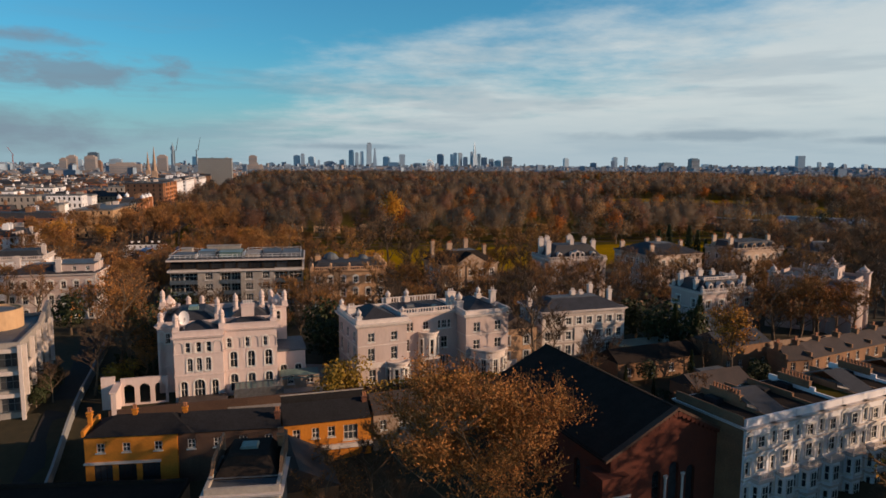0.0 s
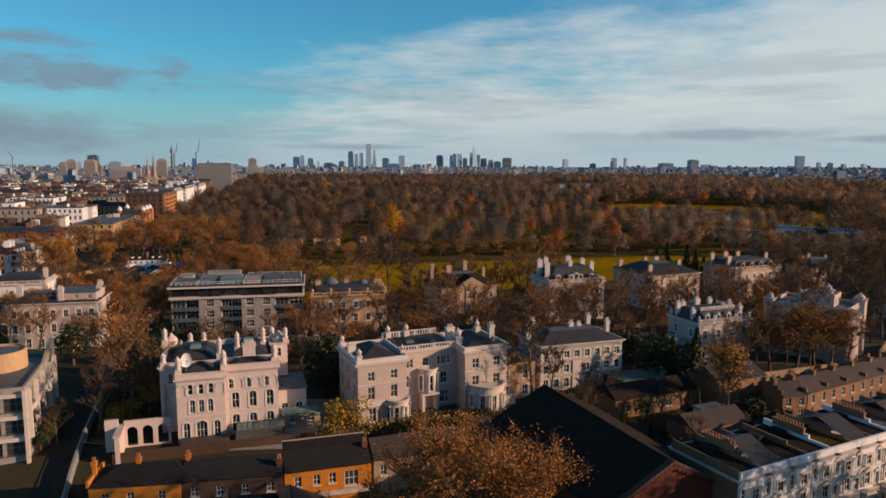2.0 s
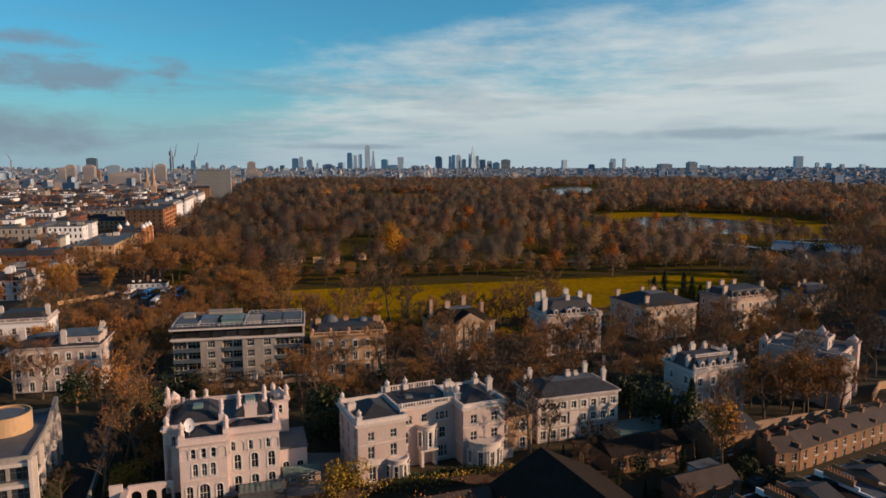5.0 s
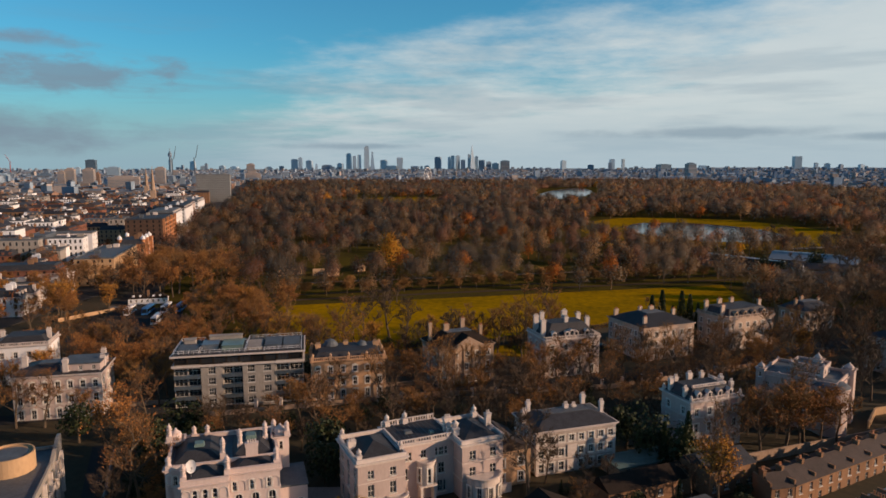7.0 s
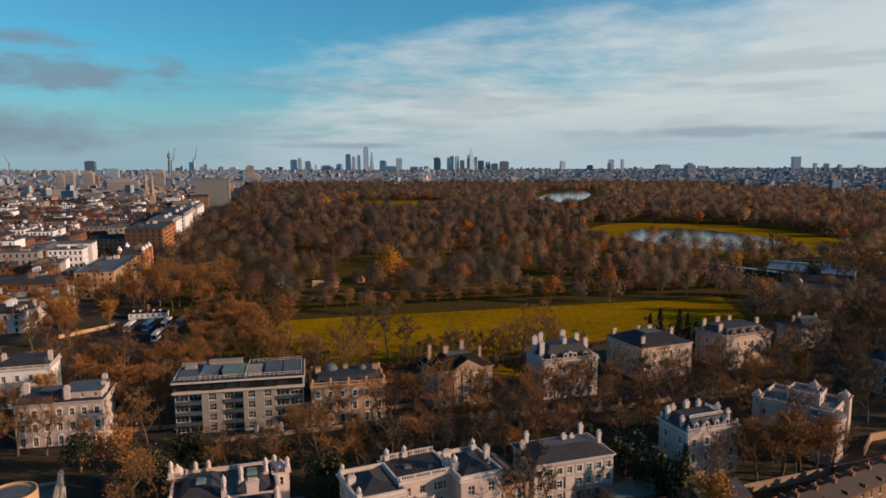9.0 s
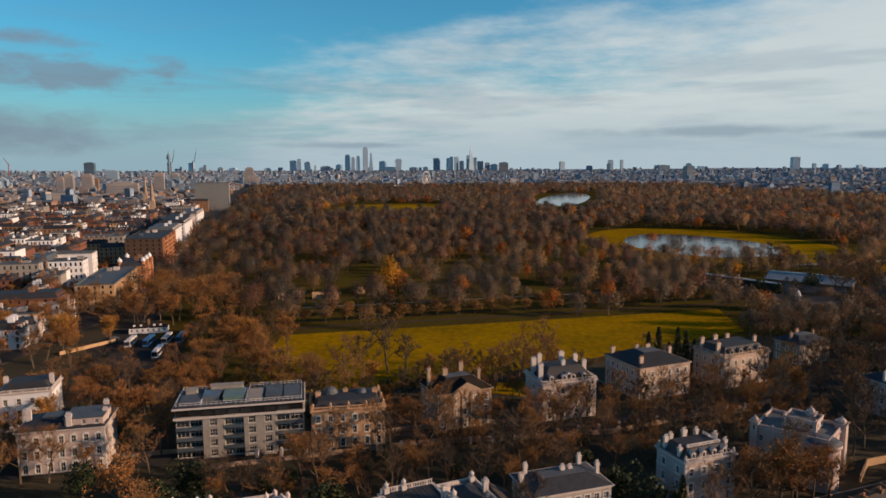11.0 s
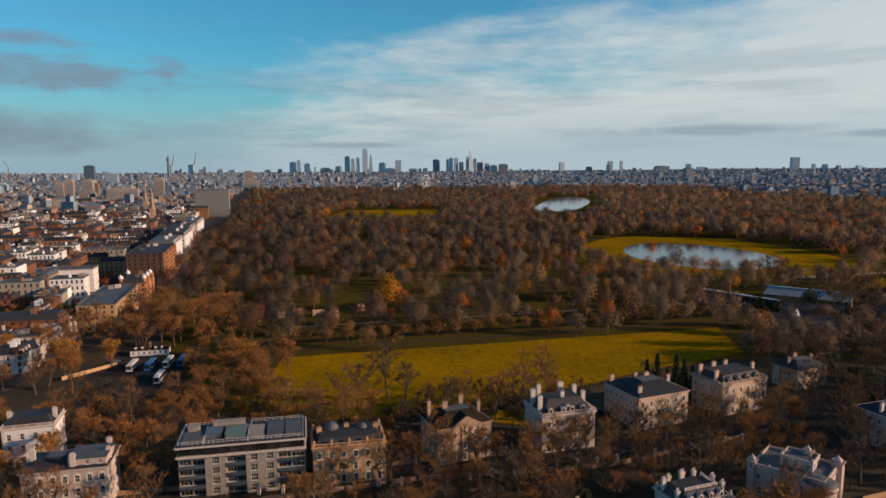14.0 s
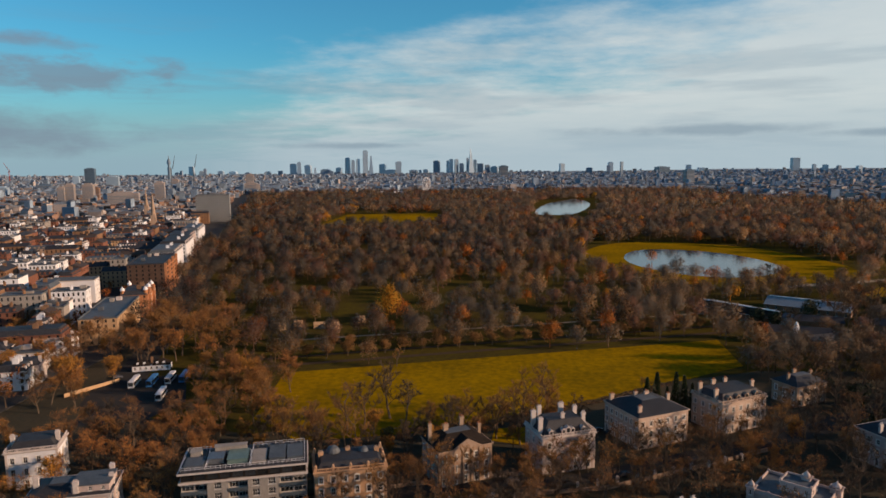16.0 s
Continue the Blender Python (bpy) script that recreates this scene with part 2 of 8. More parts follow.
MAT = dict(
    stucco=material("painted_stucco", (0.53, 0.435, 0.405), (0.42, 0.34, 0.31), 0.75, scale=2.0, amount=0.4, each=0.05, bump=0.08, stretch=(1, 1, 0.35)),
    white=material("white_stucco", (0.80, 0.81, 0.84), (0.66, 0.67, 0.70), 0.75, scale=2.0, amount=0.3, each=0.05, stretch=(1, 1, 0.35)),
    trim=material("white_trim", (0.64, 0.575, 0.54), (0.49, 0.435, 0.40), 0.7, scale=3, amount=0.4),
    stone=material("weathered_stone", (0.43, 0.32, 0.24), (0.27, 0.19, 0.135), 0.85, scale=3, amount=0.5, each=0.08, stretch=(1, 1, 0.5)),
    umberbrick=material("umber_brick", (0.105, 0.064, 0.046), (0.07, 0.044, 0.033), 0.9, scale=3, fine=40, amount=0.5),
    # grey from age, and darker still for the tree shade on one villa
    greystucco=material("aged_shaded_stucco", (0.45, 0.395, 0.36), (0.34, 0.295, 0.265), 0.8, scale=2.0, amount=0.5, bump=0.08, stretch=(1, 1, 0.35)),
    moorish=material("pink_white_stucco", (0.66, 0.55, 0.515), (0.55, 0.45, 0.415), 0.75, scale=2.0, amount=0.4, bump=0.08, stretch=(1, 1, 0.35)),
    honey=material("honey_limestone", (0.62, 0.40, 0.24), (0.45, 0.28, 0.165), 0.85, scale=3, amount=0.5, each=0.08, stretch=(1, 1, 0.5)),
    orangebrick=material("orange_brick", (0.50, 0.23, 0.11), (0.36, 0.16, 0.08), 0.9, scale=3, fine=40, amount=0.5, each=0.1),
    greyrender=material("grey_precast_concrete", (0.27, 0.285, 0.29), (0.20, 0.21, 0.215), 0.8, scale=1, amount=0.5),
    palestone=material("pale_villa_stone", (0.56, 0.44, 0.36), (0.40, 0.31, 0.25), 0.85, scale=3, amount=0.5, each=0.08, stretch=(1, 1, 0.5)),
    yellow=material("yellow_stock_brick", (0.62, 0.235, 0.028), (0.45, 0.165, 0.022), 0.9, scale=3, fine=40, amount=0.5, each=0.08),
    brick=material("red_brick", (0.23, 0.10, 0.065), (0.14, 0.066, 0.046), 0.9, scale=3, fine=40, amount=0.5, each=0.15),
    # dark red brick, taken darker still for the shade on the church front
    darkbrick=material("shaded_red_brick", (0.125, 0.034, 0.020), (0.075, 0.026, 0.018), 0.92, scale=3, fine=40, amount=0.5, each=0.1),
    brown=material("brown_brick", (0.28, 0.16, 0.09), (0.17, 0.10, 0.062), 0.9, scale=3, fine=40, amount=0.5, each=0.15),
    concrete=material("pale_concrete", (0.36, 0.335, 0.305), (0.25, 0.23, 0.21), 0.85, scale=2, amount=0.5, stretch=(1, 1, 0.4)),
    tan=material("tan_concrete", (0.52, 0.35, 0.20), (0.40, 0.26, 0.15), 0.85, scale=2, amount=0.4, stretch=(1, 1, 0.4)),
    slate=material("slate_roof", (0.043, 0.047, 0.057), (0.023, 0.025, 0.031), 0.65, scale=5, fine=40, amount=0.6, each=0.15, bump=0.5, spec=0.4),
    slate_d=material("dark_slate", (0.036, 0.029, 0.025), (0.023, 0.019, 0.017), 0.95, scale=4, fine=30, amount=0.5, bump=0.3, spec=0.05),
    slate_m=material("sooty_mews_slate", (0.026, 0.027, 0.030), (0.015, 0.015, 0.017), 0.85, scale=4, fine=30, amount=0.5, each=0.12, bump=0.4, spec=0.15),
    slate_b=material("brown_slate", (0.078, 0.060, 0.052), (0.046, 0.037, 0.033), 0.65, scale=4, fine=30, amount=0.5, each=0.15, bump=0.4),
    lead=material("lead_flat_roof", (0.110, 0.130, 0.150), (0.062, 0.072, 0.085), 0.6, scale=3, amount=0.5, each=0.1, spec=0.4),
    tile=material("clay_tile", (0.30, 0.15, 0.09), (0.18, 0.10, 0.07), 0.85, scale=4, fine=30, amount=0.5, each=0.15),
    pot=material("clay_pot", (0.42, 0.19, 0.10), None, 0.85),
    glass=material("window_glass", (0.025, 0.030, 0.036), (0.05, 0.055, 0.06), 0.08, scale=2, amount=0.3, bump=0, spec=0.6, each=0.5),
    sash=material("sash_paint", (0.72, 0.70, 0.66), None, 0.5, amount=0.2),
    bark=material("bark", (0.155, 0.115, 0.078), (0.085, 0.062, 0.042), 0.9, scale=8, amount=0.5),
    twig=material("twigs", (0.185, 0.105, 0.05), (0.12, 0.068, 0.034), 0.85, amount=0.5, island=0.25, bump=0),
    grass=material("lawn_grass", (0.36, 0.215, 0.004), (0.165, 0.11, 0.006), 0.95, spec=0.0, scale=0.12, fine=2.5, amount=0.6, bump=0.3),
    parkgrass=material("park_grass", (0.095, 0.078, 0.013), (0.060, 0.047, 0.018), 0.95, spec=0.0, scale=0.35, fine=3, amount=0.6, bump=0.3),
    earth=material("leaf_litter", (0.062, 0.048, 0.026), (0.036, 0.034, 0.018), 0.95, scale=0.3, fine=5, amount=0.55, bump=0.3),
    asphalt=material("asphalt", (0.042, 0.040, 0.038), (0.030, 0.029, 0.028), 0.9, spec=0.15, scale=1, amount=0.4, bump=0.1),
    path=material("path_gravel", (0.085, 0.060, 0.038), (0.058, 0.044, 0.028), 0.95, spec=0.05, scale=1, amount=0.5),
    gravel=material("tan_gravel", (0.36, 0.29, 0.21), None, 0.95, scale=1, amount=0.4),
    water=material("pond_water", (0.035, 0.05, 0.06), (0.03, 0.04, 0.05), 0.12, scale=0.6, fine=10, bump=0.06, spec=0.5),
    hedge=material("evergreen_leaf", (0.036, 0.048, 0.015), (0.02, 0.028, 0.010), 0.7, amount=0.5, island=0.4, bump=0),
    yellowleaf=material("yellow_shrub_leaf", (0.33, 0.20, 0.02), (0.17, 0.115, 0.018), 0.7, amount=0.5, island=0.4, bump=0),
    russet=material("russet_leaf", (0.41, 0.175, 0.043), (0.28, 0.108, 0.029), 0.8, amount=0.5, island=0.25, bump=0),
    orange=material("orange_leaf", (0.52, 0.25, 0.035), (0.38, 0.16, 0.022), 0.8, amount=0.5, island=0.3, bump=0),
    umber=material("umber_twig", (0.10, 0.068, 0.044), (0.066, 0.044, 0.029), 0.85, amount=0.5, island=0.25, bump=0),
    dun=material("dun_twig", (0.27, 0.142, 0.045), (0.175, 0.09, 0.031), 0.85, amount=0.5, island=0.25, bump=0),
    wood_a=material("wood_brown_twig", (0.265, 0.20, 0.142), (0.195, 0.148, 0.105), 0.95, spec=0.0, amount=0.5, island=0.12, bump=0, thin=0.6, gaps=0.38),
    wood_b=material("wood_umber_twig", (0.195, 0.168, 0.138), (0.145, 0.125, 0.102), 0.95, spec=0.0, amount=0.5, island=0.12, bump=0, thin=0.6, gaps=0.38),
    wood_c=material("wood_tan_twig", (0.39, 0.25, 0.135), (0.29, 0.183, 0.10), 0.95, spec=0.0, amount=0.5, island=0.1, bump=0, thin=0.6, gaps=0.38),
    wood_d=material("wood_red_twig", (0.30, 0.178, 0.128), (0.22, 0.13, 0.094), 0.95, spec=0.0, amount=0.5, island=0.12, bump=0, thin=0.6, gaps=0.38),
    wood_e=material("wood_russet_leaf", (0.52, 0.20, 0.055), (0.38, 0.14, 0.042), 0.95, spec=0.0, amount=0.5, island=0.1, bump=0, thin=0.6, gaps=0.38),
    wood_f=material("wood_gold_leaf", (0.62, 0.32, 0.05), (0.46, 0.22, 0.035), 0.95, spec=0.0, amount=0.5, island=0.1, bump=0, thin=0.6, gaps=0.2),
    # blue tower glass, made paler to carry the haze of distance
    blueglass=material("hazed_tower_glass", (0.42, 0.53, 0.62), (0.33, 0.44, 0.54), 0.4, 0.35, scale=0.3, amount=0.5, each=0.2, bump=0),
    darkglass=material("dark_cladding", (0.22, 0.29, 0.36), None, 0.3, 0.6, scale=0.3, each=0.2, bump=0),
    farpale=material("far_pale_render", (0.36, 0.32, 0.30), (0.20, 0.18, 0.175), 0.85, scale=0.2, amount=0.5, island=0.5, bump=0),
    farbrown=material("far_brown_brick", (0.24, 0.15, 0.11), (0.15, 0.10, 0.08), 0.85, scale=0.2, amount=0.5, island=0.4, bump=0),
    # pale and blue: the haze of distance is put into these two colours
    hazeslate=material("hazed_far_slate", (0.17, 0.20, 0.235), (0.12, 0.145, 0.175), 0.7, scale=0.2, amount=0.5, island=0.3, bump=0),
    hazegrey=material("hazed_far_wall", (0.23, 0.31, 0.40), (0.16, 0.22, 0.30), 0.8, scale=0.1, amount=0.5, island=0.4, bump=0),
    # hillside tinted blue-grey in place of haze in the air
    hill=material("hazed_far_hill", (0.24, 0.32, 0.40), (0.20, 0.27, 0.35), 0.95, scale=0.02, amount=0.5, bump=0),
    townground=material("far_town_ground", (0.060, 0.058, 0.056), (0.042, 0.041, 0.040), 0.95, scale=0.1, bump=0),
    metal=material("grey_metal", (0.30, 0.31, 0.32), None, 0.4, 0.7),
    copper=material("green_glass_roof", (0.16, 0.24, 0.22), (0.10, 0.15, 0.14), 0.3, scale=3, amount=0.5),
    hallroof=material("blue_grey_glass_roof", (0.26, 0.32, 0.37), (0.18, 0.23, 0.27), 0.4, scale=2, amount=0.4),
    coachwhite=material("coach_white_paint", (0.75, 0.76, 0.78), None, 0.3, amount=0.15, bump=0),
    coachblue=material("coach_blue_paint", (0.06, 0.22, 0.50), None, 0.3, amount=0.15, bump=0),
    carpaint=material("car_paint", (0.10, 0.10, 0.11), None, 0.25, amount=0.15, bump=0, each=0.6),
    rubber=material("tyre_rubber", (0.02, 0.02, 0.02), None, 0.8),
    cranered=material("crane_red", (0.45, 0.10, 0.06), None, 0.6),
    curtain=material("pale_terrace_stone", (0.42, 0.38, 0.33), (0.30, 0.27, 0.24), 0.9, scale=3, amount=0.5),
)

# ---- building kit ----
class Shape:
    """Collects vertices and faces for one mesh."""

    def __init__(self):
        self.v, self.f = [], []

    def add(self, verts, faces):
        k = len(self.v)
        self.v += [tuple(p) for p in verts]
        self.f += [tuple(k + i for i in q) for q in faces]
        return self

    def box(self, x0, x1, y0, y1, z0, z1, top=0.0):
        """A block; top: by how much its upper face is drawn in."""
        t = top
        return self.add([(x0, y0, z0), (x1, y0, z0), (x1, y1, z0), (x0, y1, z0), (x0 + t, y0 + t, z1), (x1 - t, y0 + t, z1), (x1 - t, y1 - t, z1), (x0 + t, y1 - t, z1)],
                        [(0, 3, 2, 1), (4, 5, 6, 7), (0, 1, 5, 4), (1, 2, 6, 5), (2, 3, 7, 6), (3, 0, 4, 7)])

    def cells(self, xs, ys, zs, solid):
        """One closed skin round those cells of a grid that solid(x, y, z) names."""
        mid = [[(p + q) / 2 for p, q in zip(g, g[1:])] for g in (xs, ys, zs)]
        full = {(i, j, k) for i, x in enumerate(mid[0]) for j, y in enumerate(mid[1]) for k, z in enumerate(mid[2]) if solid(x, y, z)}
        spot = {}

        def at(i, j, k):
            if (i, j, k) not in spot:
                spot[i, j, k] = len(self.v)
                self.v.append((xs[i], ys[j], zs[k]))
            return spot[i, j, k]
        for i, j, k in sorted(full):
            for (a, b, c), q in (((-1, 0, 0), ((0, 0, 0), (0, 0, 1), (0, 1, 1), (0, 1, 0))), ((1, 0, 0), ((1, 0, 0), (1, 1, 0), (1, 1, 1), (1, 0, 1))),
                                 ((0, -1, 0), ((0, 0, 0), (1, 0, 0), (1, 0, 1), (0, 0, 1))), ((0, 1, 0), ((0, 1, 0), (0, 1, 1), (1, 1, 1), (1, 1, 0))),
                                 ((0, 0, -1), ((0, 0, 0), (0, 1, 0), (1, 1, 0), (1, 0, 0))), ((0, 0, 1), ((0, 0, 1), (1, 0, 1), (1, 1, 1), (0, 1, 1)))):
                if (i + a, j + b, k + c) not in full and not (b == 1 and ys[-1] == ys[j + 1]):
                    self.f.append(tuple(at(i + u, j + v, k + w) for u, v, w in q))
        return self

    def ring(self, x0, x1, y0, y1, z0, z1, out, inn=0.0):
        """A band round a rectangle, from inn inside its edge to out outside it."""
        o = [(x0 - out, y0 - out), (x1 + out, y0 - out), (x1 + out, y1 + out), (x0 - out, y1 + out)]
        i = [(x0 + inn, y0 + inn), (x1 - inn, y0 + inn), (x1 - inn, y1 - inn), (x0 + inn, y1 - inn)]
        v = [(x, y, z) for z in (z0, z1) for q in (o, i) for x, y in q]
        f = []
        for k in range(4):
            n = (k + 1) % 4
            f += [(k, n, 8 + n, 8 + k), (4 + n, 4 + k, 12 + k, 12 + n), (8 + k, 8 + n, 12 + n, 12 + k), (n, k, 4 + k, 4 + n)]
        return self.add(v, f)

    def lathe(self, cx, cy, prof, n=8, a0=0.0, a1=360.0):
        full = a1 - a0 >= 360
        m = n if full else n + 1
        v, f = [], []
        for r, z in prof:
            for i in range(m):
                a = radians(a0 + (a1 - a0) * i / n)
                v.append((cx + r * math.cos(a), cy + r * math.sin(a), z))
        for j in range(len(prof) - 1):
            for i in range(n):
                k = (i + 1) % m
                f.append((j * m + i, j * m + k, (j + 1) * m + k, (j + 1) * m + i))
        f.append(tuple(range((len(prof) - 1) * m, len(prof) * m)))
        return self.add(v, f)

    def hip(self, x0, x1, y0, y1, z, rise, over=0.3, flat=None):
        """A hipped roof; flat: the run of its slopes where it ends in a flat top."""
        x0, x1, y0, y1 = x0 - over, x1 + over, y0 - over, y1 + over
        w, d = x1 - x0, y1 - y0
        run = flat if flat else min(w, d) / 2 - 0.02
        b = [(x0, y0, z), (x1, y0, z), (x1, y1, z), (x0, y1, z)]
        t = [(x0 + run, y0 + run, z + rise), (x1 - run, y0 + run, z + rise), (x1 - run, y1 - run, z + rise), (x0 + run, y1 - run, z + rise)]
        return self.add(b + t, [(0, 1, 5, 4), (1, 2, 6, 5), (2, 3, 7, 6), (3, 0, 4, 7), (4, 5, 6, 7), (3, 2, 1, 0)])

    def gable(self, x0, x1, y0, y1, z, rise, over=0.3, along="x"):
        if along == "x":
            ym, a, b = (y0 + y1) / 2, x0, x1
            y0, y1 = y0 - over, y1 + over
            return self.add([(a, y0, z), (b, y0, z), (b, y1, z), (a, y1, z), (a, ym, z + rise), (b, ym, z + rise)],
                            [(0, 1, 5, 4), (2, 3, 4, 5), (0, 4, 3), (1, 2, 5), (3, 2, 1, 0)])
        xm = (x0 + x1) / 2
        x0, x1 = x0 - over, x1 + over
        return self.add([(x0, y0, z), (x1, y0, z), (x1, y1, z), (x0, y1, z), (xm, y0, z + rise), (xm, y1, z + rise)],
                        [(1, 2, 5, 4), (3, 0, 4, 5), (0, 1, 4), (2, 3, 5), (3, 2, 1, 0)])

    def tube(self, a, b, r0, r1, n=5):
        a, b = Vector(a), Vector(b)
        z = (b - a).normalized()
        x = z.orthogonal().normalized()
        y = z.cross(x)
        v = []
        for c, r in ((a, r0), (b, r1)):
            v += [c + x * (r * math.cos(6.2832 * i / n)) + y * (r * math.sin(6.2832 * i / n)) for i in range(n)]
        return self.add(v, [(i, (i + 1) % n, n + (i + 1) % n, n + i) for i in range(n)])

    def mesh(self, name, mat, smooth=False):
        if name in ("wall", "arcade"):
            spot, back, verts = {}, [], []
            for p in self.v:
                q = (round(p[0], 3), round(p[1], 3), round(p[2], 3))
                if q not in spot:
                    spot[q] = len(verts)
                    verts.append(q)
                back.append(spot[q])
            faces = [tuple(back[i] for i in q) for q in self.f]
            self.v, self.f = verts, [q for q in faces if len(set(q)) == len(q)]
        me = bpy.data.meshes.new(name)
        me.from_pydata(self.v, [], self.f)
        me.materials.append(MAT[mat])
        if smooth:
            me.polygons.foreach_set("use_smooth", [True] * len(me.polygons))
        me.update()
        return me


def part(name, shape, mat, parent, label="", at=None):
    """One mesh object under a thing or a part. shape: a Shape, or a mesh that several parts share."""
    ob = new(name, shape.mesh(name, mat) if isinstance(shape, Shape) else shape)
    ob.parent = parent
    if at is not None:
        ob.matrix_basis = at
    return tagged(ob, label)


def thing(name, m, label, category, group="", kind=""):
    ob = new(name)
    ob.empty_display_size = 0.5
    ob.matrix_basis = m
    return tagged(ob, label, category, group, kind)


def single(name, shape, mat, label, category, m=None, group="", kind="", smooth=False):
    ob = new(name, shape.mesh(name, mat, smooth) if isinstance(shape, Shape) else shape)
    if m is not None:
        ob.matrix_basis = m
    return tagged(ob, label, category, group, kind)


SHARED = {}


def window_meshes(w, h, style, sash):
    """The frame with its surround, and the pane; kept by size."""
    key = (round(w, 2), round(h, 2), style, sash)
    if key not in SHARED:
        s = Shape()
        a, b = -w / 2, w / 2
        n = 1 if w <= 0.8 else (2 if w < 1.7 else 3)
        cut = [a + w * i / n for i in range(1, n)]
        wide = 0.26 if style in ("trim", "pediment") else 0.14
        xs = sorted([a - wide, a, a + 0.09, b - 0.09, b, b + wide] + [c + k for c in cut for k in (-0.035, 0.035)])
        plain = style not in ("trim", "pediment")
        zs = [-0.14, 0.0, 0.1, h * 0.5 - 0.04, h * 0.5 + 0.04, h - 0.1, h] + ([] if plain else [h + 0.2])
        ys = [-0.15, 0.14, 0.2] if plain else [-0.15, -0.06, 0.03, 0.14, 0.2]
        bars = lambda x: x < a + 0.09 or x > b - 0.09 or any(abs(x - c) < 0.03 for c in cut)

        def solid(x, y, z):
            if z < 0:
                return y < 0.14
            inner = a < x < b
            if inner and z < h:
                return y > 0.14 and (bars(x) or z < 0.1 or z > h - 0.1 or abs(z - h * 0.5) < 0.04)
            if wide < 0.2:
                return False
            return y < 0.03 if z > h else -0.06 < y < 0.03
        s.cells(xs, ys, zs, solid)
        if style == "pediment":
            s.add([(a - 0.34, -0.2, h + 0.2), (b + 0.34, -0.2, h + 0.2), (0, -0.2, h + 0.62), (a - 0.34, 0.02, h + 0.2), (b + 0.34, 0.02, h + 0.2), (0, 0.02, h + 0.62)],
                  [(0, 1, 2), (0, 2, 5, 3), (1, 4, 5, 2), (0, 3, 4, 1)])
        if style == "arch":
            r0, r1, n = w / 2 + 0.02, w / 2 + 0.2, 8
            zc = h - w / 2
            for i in range(n):
                t0, t1 = math.pi * i / n, math.pi * (i + 1) / n
                q = [(r * math.cos(t), y, zc + r * math.sin(t)) for y in (-0.08, 0.02) for t in (t0, t1) for r in (r0, r1)]
                s.add(q, [(0, 1, 3, 2), (1, 5, 7, 3), (0, 2, 6, 4)])
            s.box(a - 0.2, a - 0.02, -0.08, 0.02, 0, zc)
            s.box(b + 0.02, b + 0.2, -0.08, 0.02, 0, zc)
        p = Shape().box(a, b, 0.18, 0.215, 0, h)
        SHARED[key] = (s.mesh("window_frame", sash), p.mesh("pane", "glass"))
    return SHARED[key]


def face(shape, length, z0, z1, holes, to, deep=0.24):
    """One outer face of a wall, cut by openings (middle, sill, width, height, arched) with their reveals."""
    cuts = [(x - w / 2, x + w / 2, zb, zb + h, arch) for x, zb, w, h, arch in holes]
    xs = sorted({0.0, length, *(c[0] for c in cuts), *(c[1] for c in cuts)})
    zs = sorted({z0, z1, *(c[2] for c in cuts), *(c[3] for c in cuts)})
    for i in range(len(xs) - 1):
        xm = (xs[i] + xs[i + 1]) / 2
        cols = [c for c in cuts if c[0] < xm < c[1]]
        for j in range(len(zs) - 1):
            zm = (zs[j] + zs[j + 1]) / 2
            if any(c[2] < zm < c[3] for c in cols):
                continue
            shape.add([to(xs[i], 0, zs[j]), to(xs[i + 1], 0, zs[j]), to(xs[i + 1], 0, zs[j + 1]), to(xs[i], 0, zs[j + 1])], [(0, 1, 2, 3)])
    for x0, x1, a, b, arch in cuts:
        q = [to(x0, 0, a), to(x1, 0, a), to(x1, 0, b), to(x0, 0, b), to(x0, deep, a), to(x1, deep, a), to(x1, deep, b), to(x0, deep, b)]
        shape.add(q, [(0, 4, 5, 1), (1, 5, 6, 2), (2, 6, 7, 3), (3, 7, 4, 0)])
        if arch:
            r, n = (x1 - x0) / 2, 5
            xm, zc = (x0 + x1) / 2, b - r
            for s in (-1, 1):
                arc = [(xm + s * r * math.cos(math.pi / 2 * k / n), zc + r * math.sin(math.pi / 2 * k / n)) for k in range(n + 1)]
                c = (xm + s * r, b)
                for k in range(n):
                    tri = [to(c[0], 0, c[1]), to(arc[k][0], 0, arc[k][1]), to(arc[k + 1][0], 0, arc[k + 1][1])]
                    shape.add(tri, [(0, 1, 2)])
                    u, w_ = arc[k], arc[k + 1]
                    shape.add([to(u[0], 0, u[1]), to(w_[0], 0, w_[1]), to(w_[0], deep, w_[1]), to(u[0], deep, u[1])], [(0, 1, 2, 3)])


def sides(x0, y0, w, d):
    """The four faces of a block: its length and the way from (along, inward, up) to the house's own axes, and the turn of a window."""
    return dict(F=(w, lambda u, i, z: (x0 + u, y0 + i, z), 0), R=(d, lambda u, i, z: (x0 + w - i, y0 + u, z), 90),
                B=(w, lambda u, i, z: (x0 + w - u, y0 + d - i, z), 180), L=(d, lambda u, i, z: (x0 + i, y0 + d - u, z), 270))


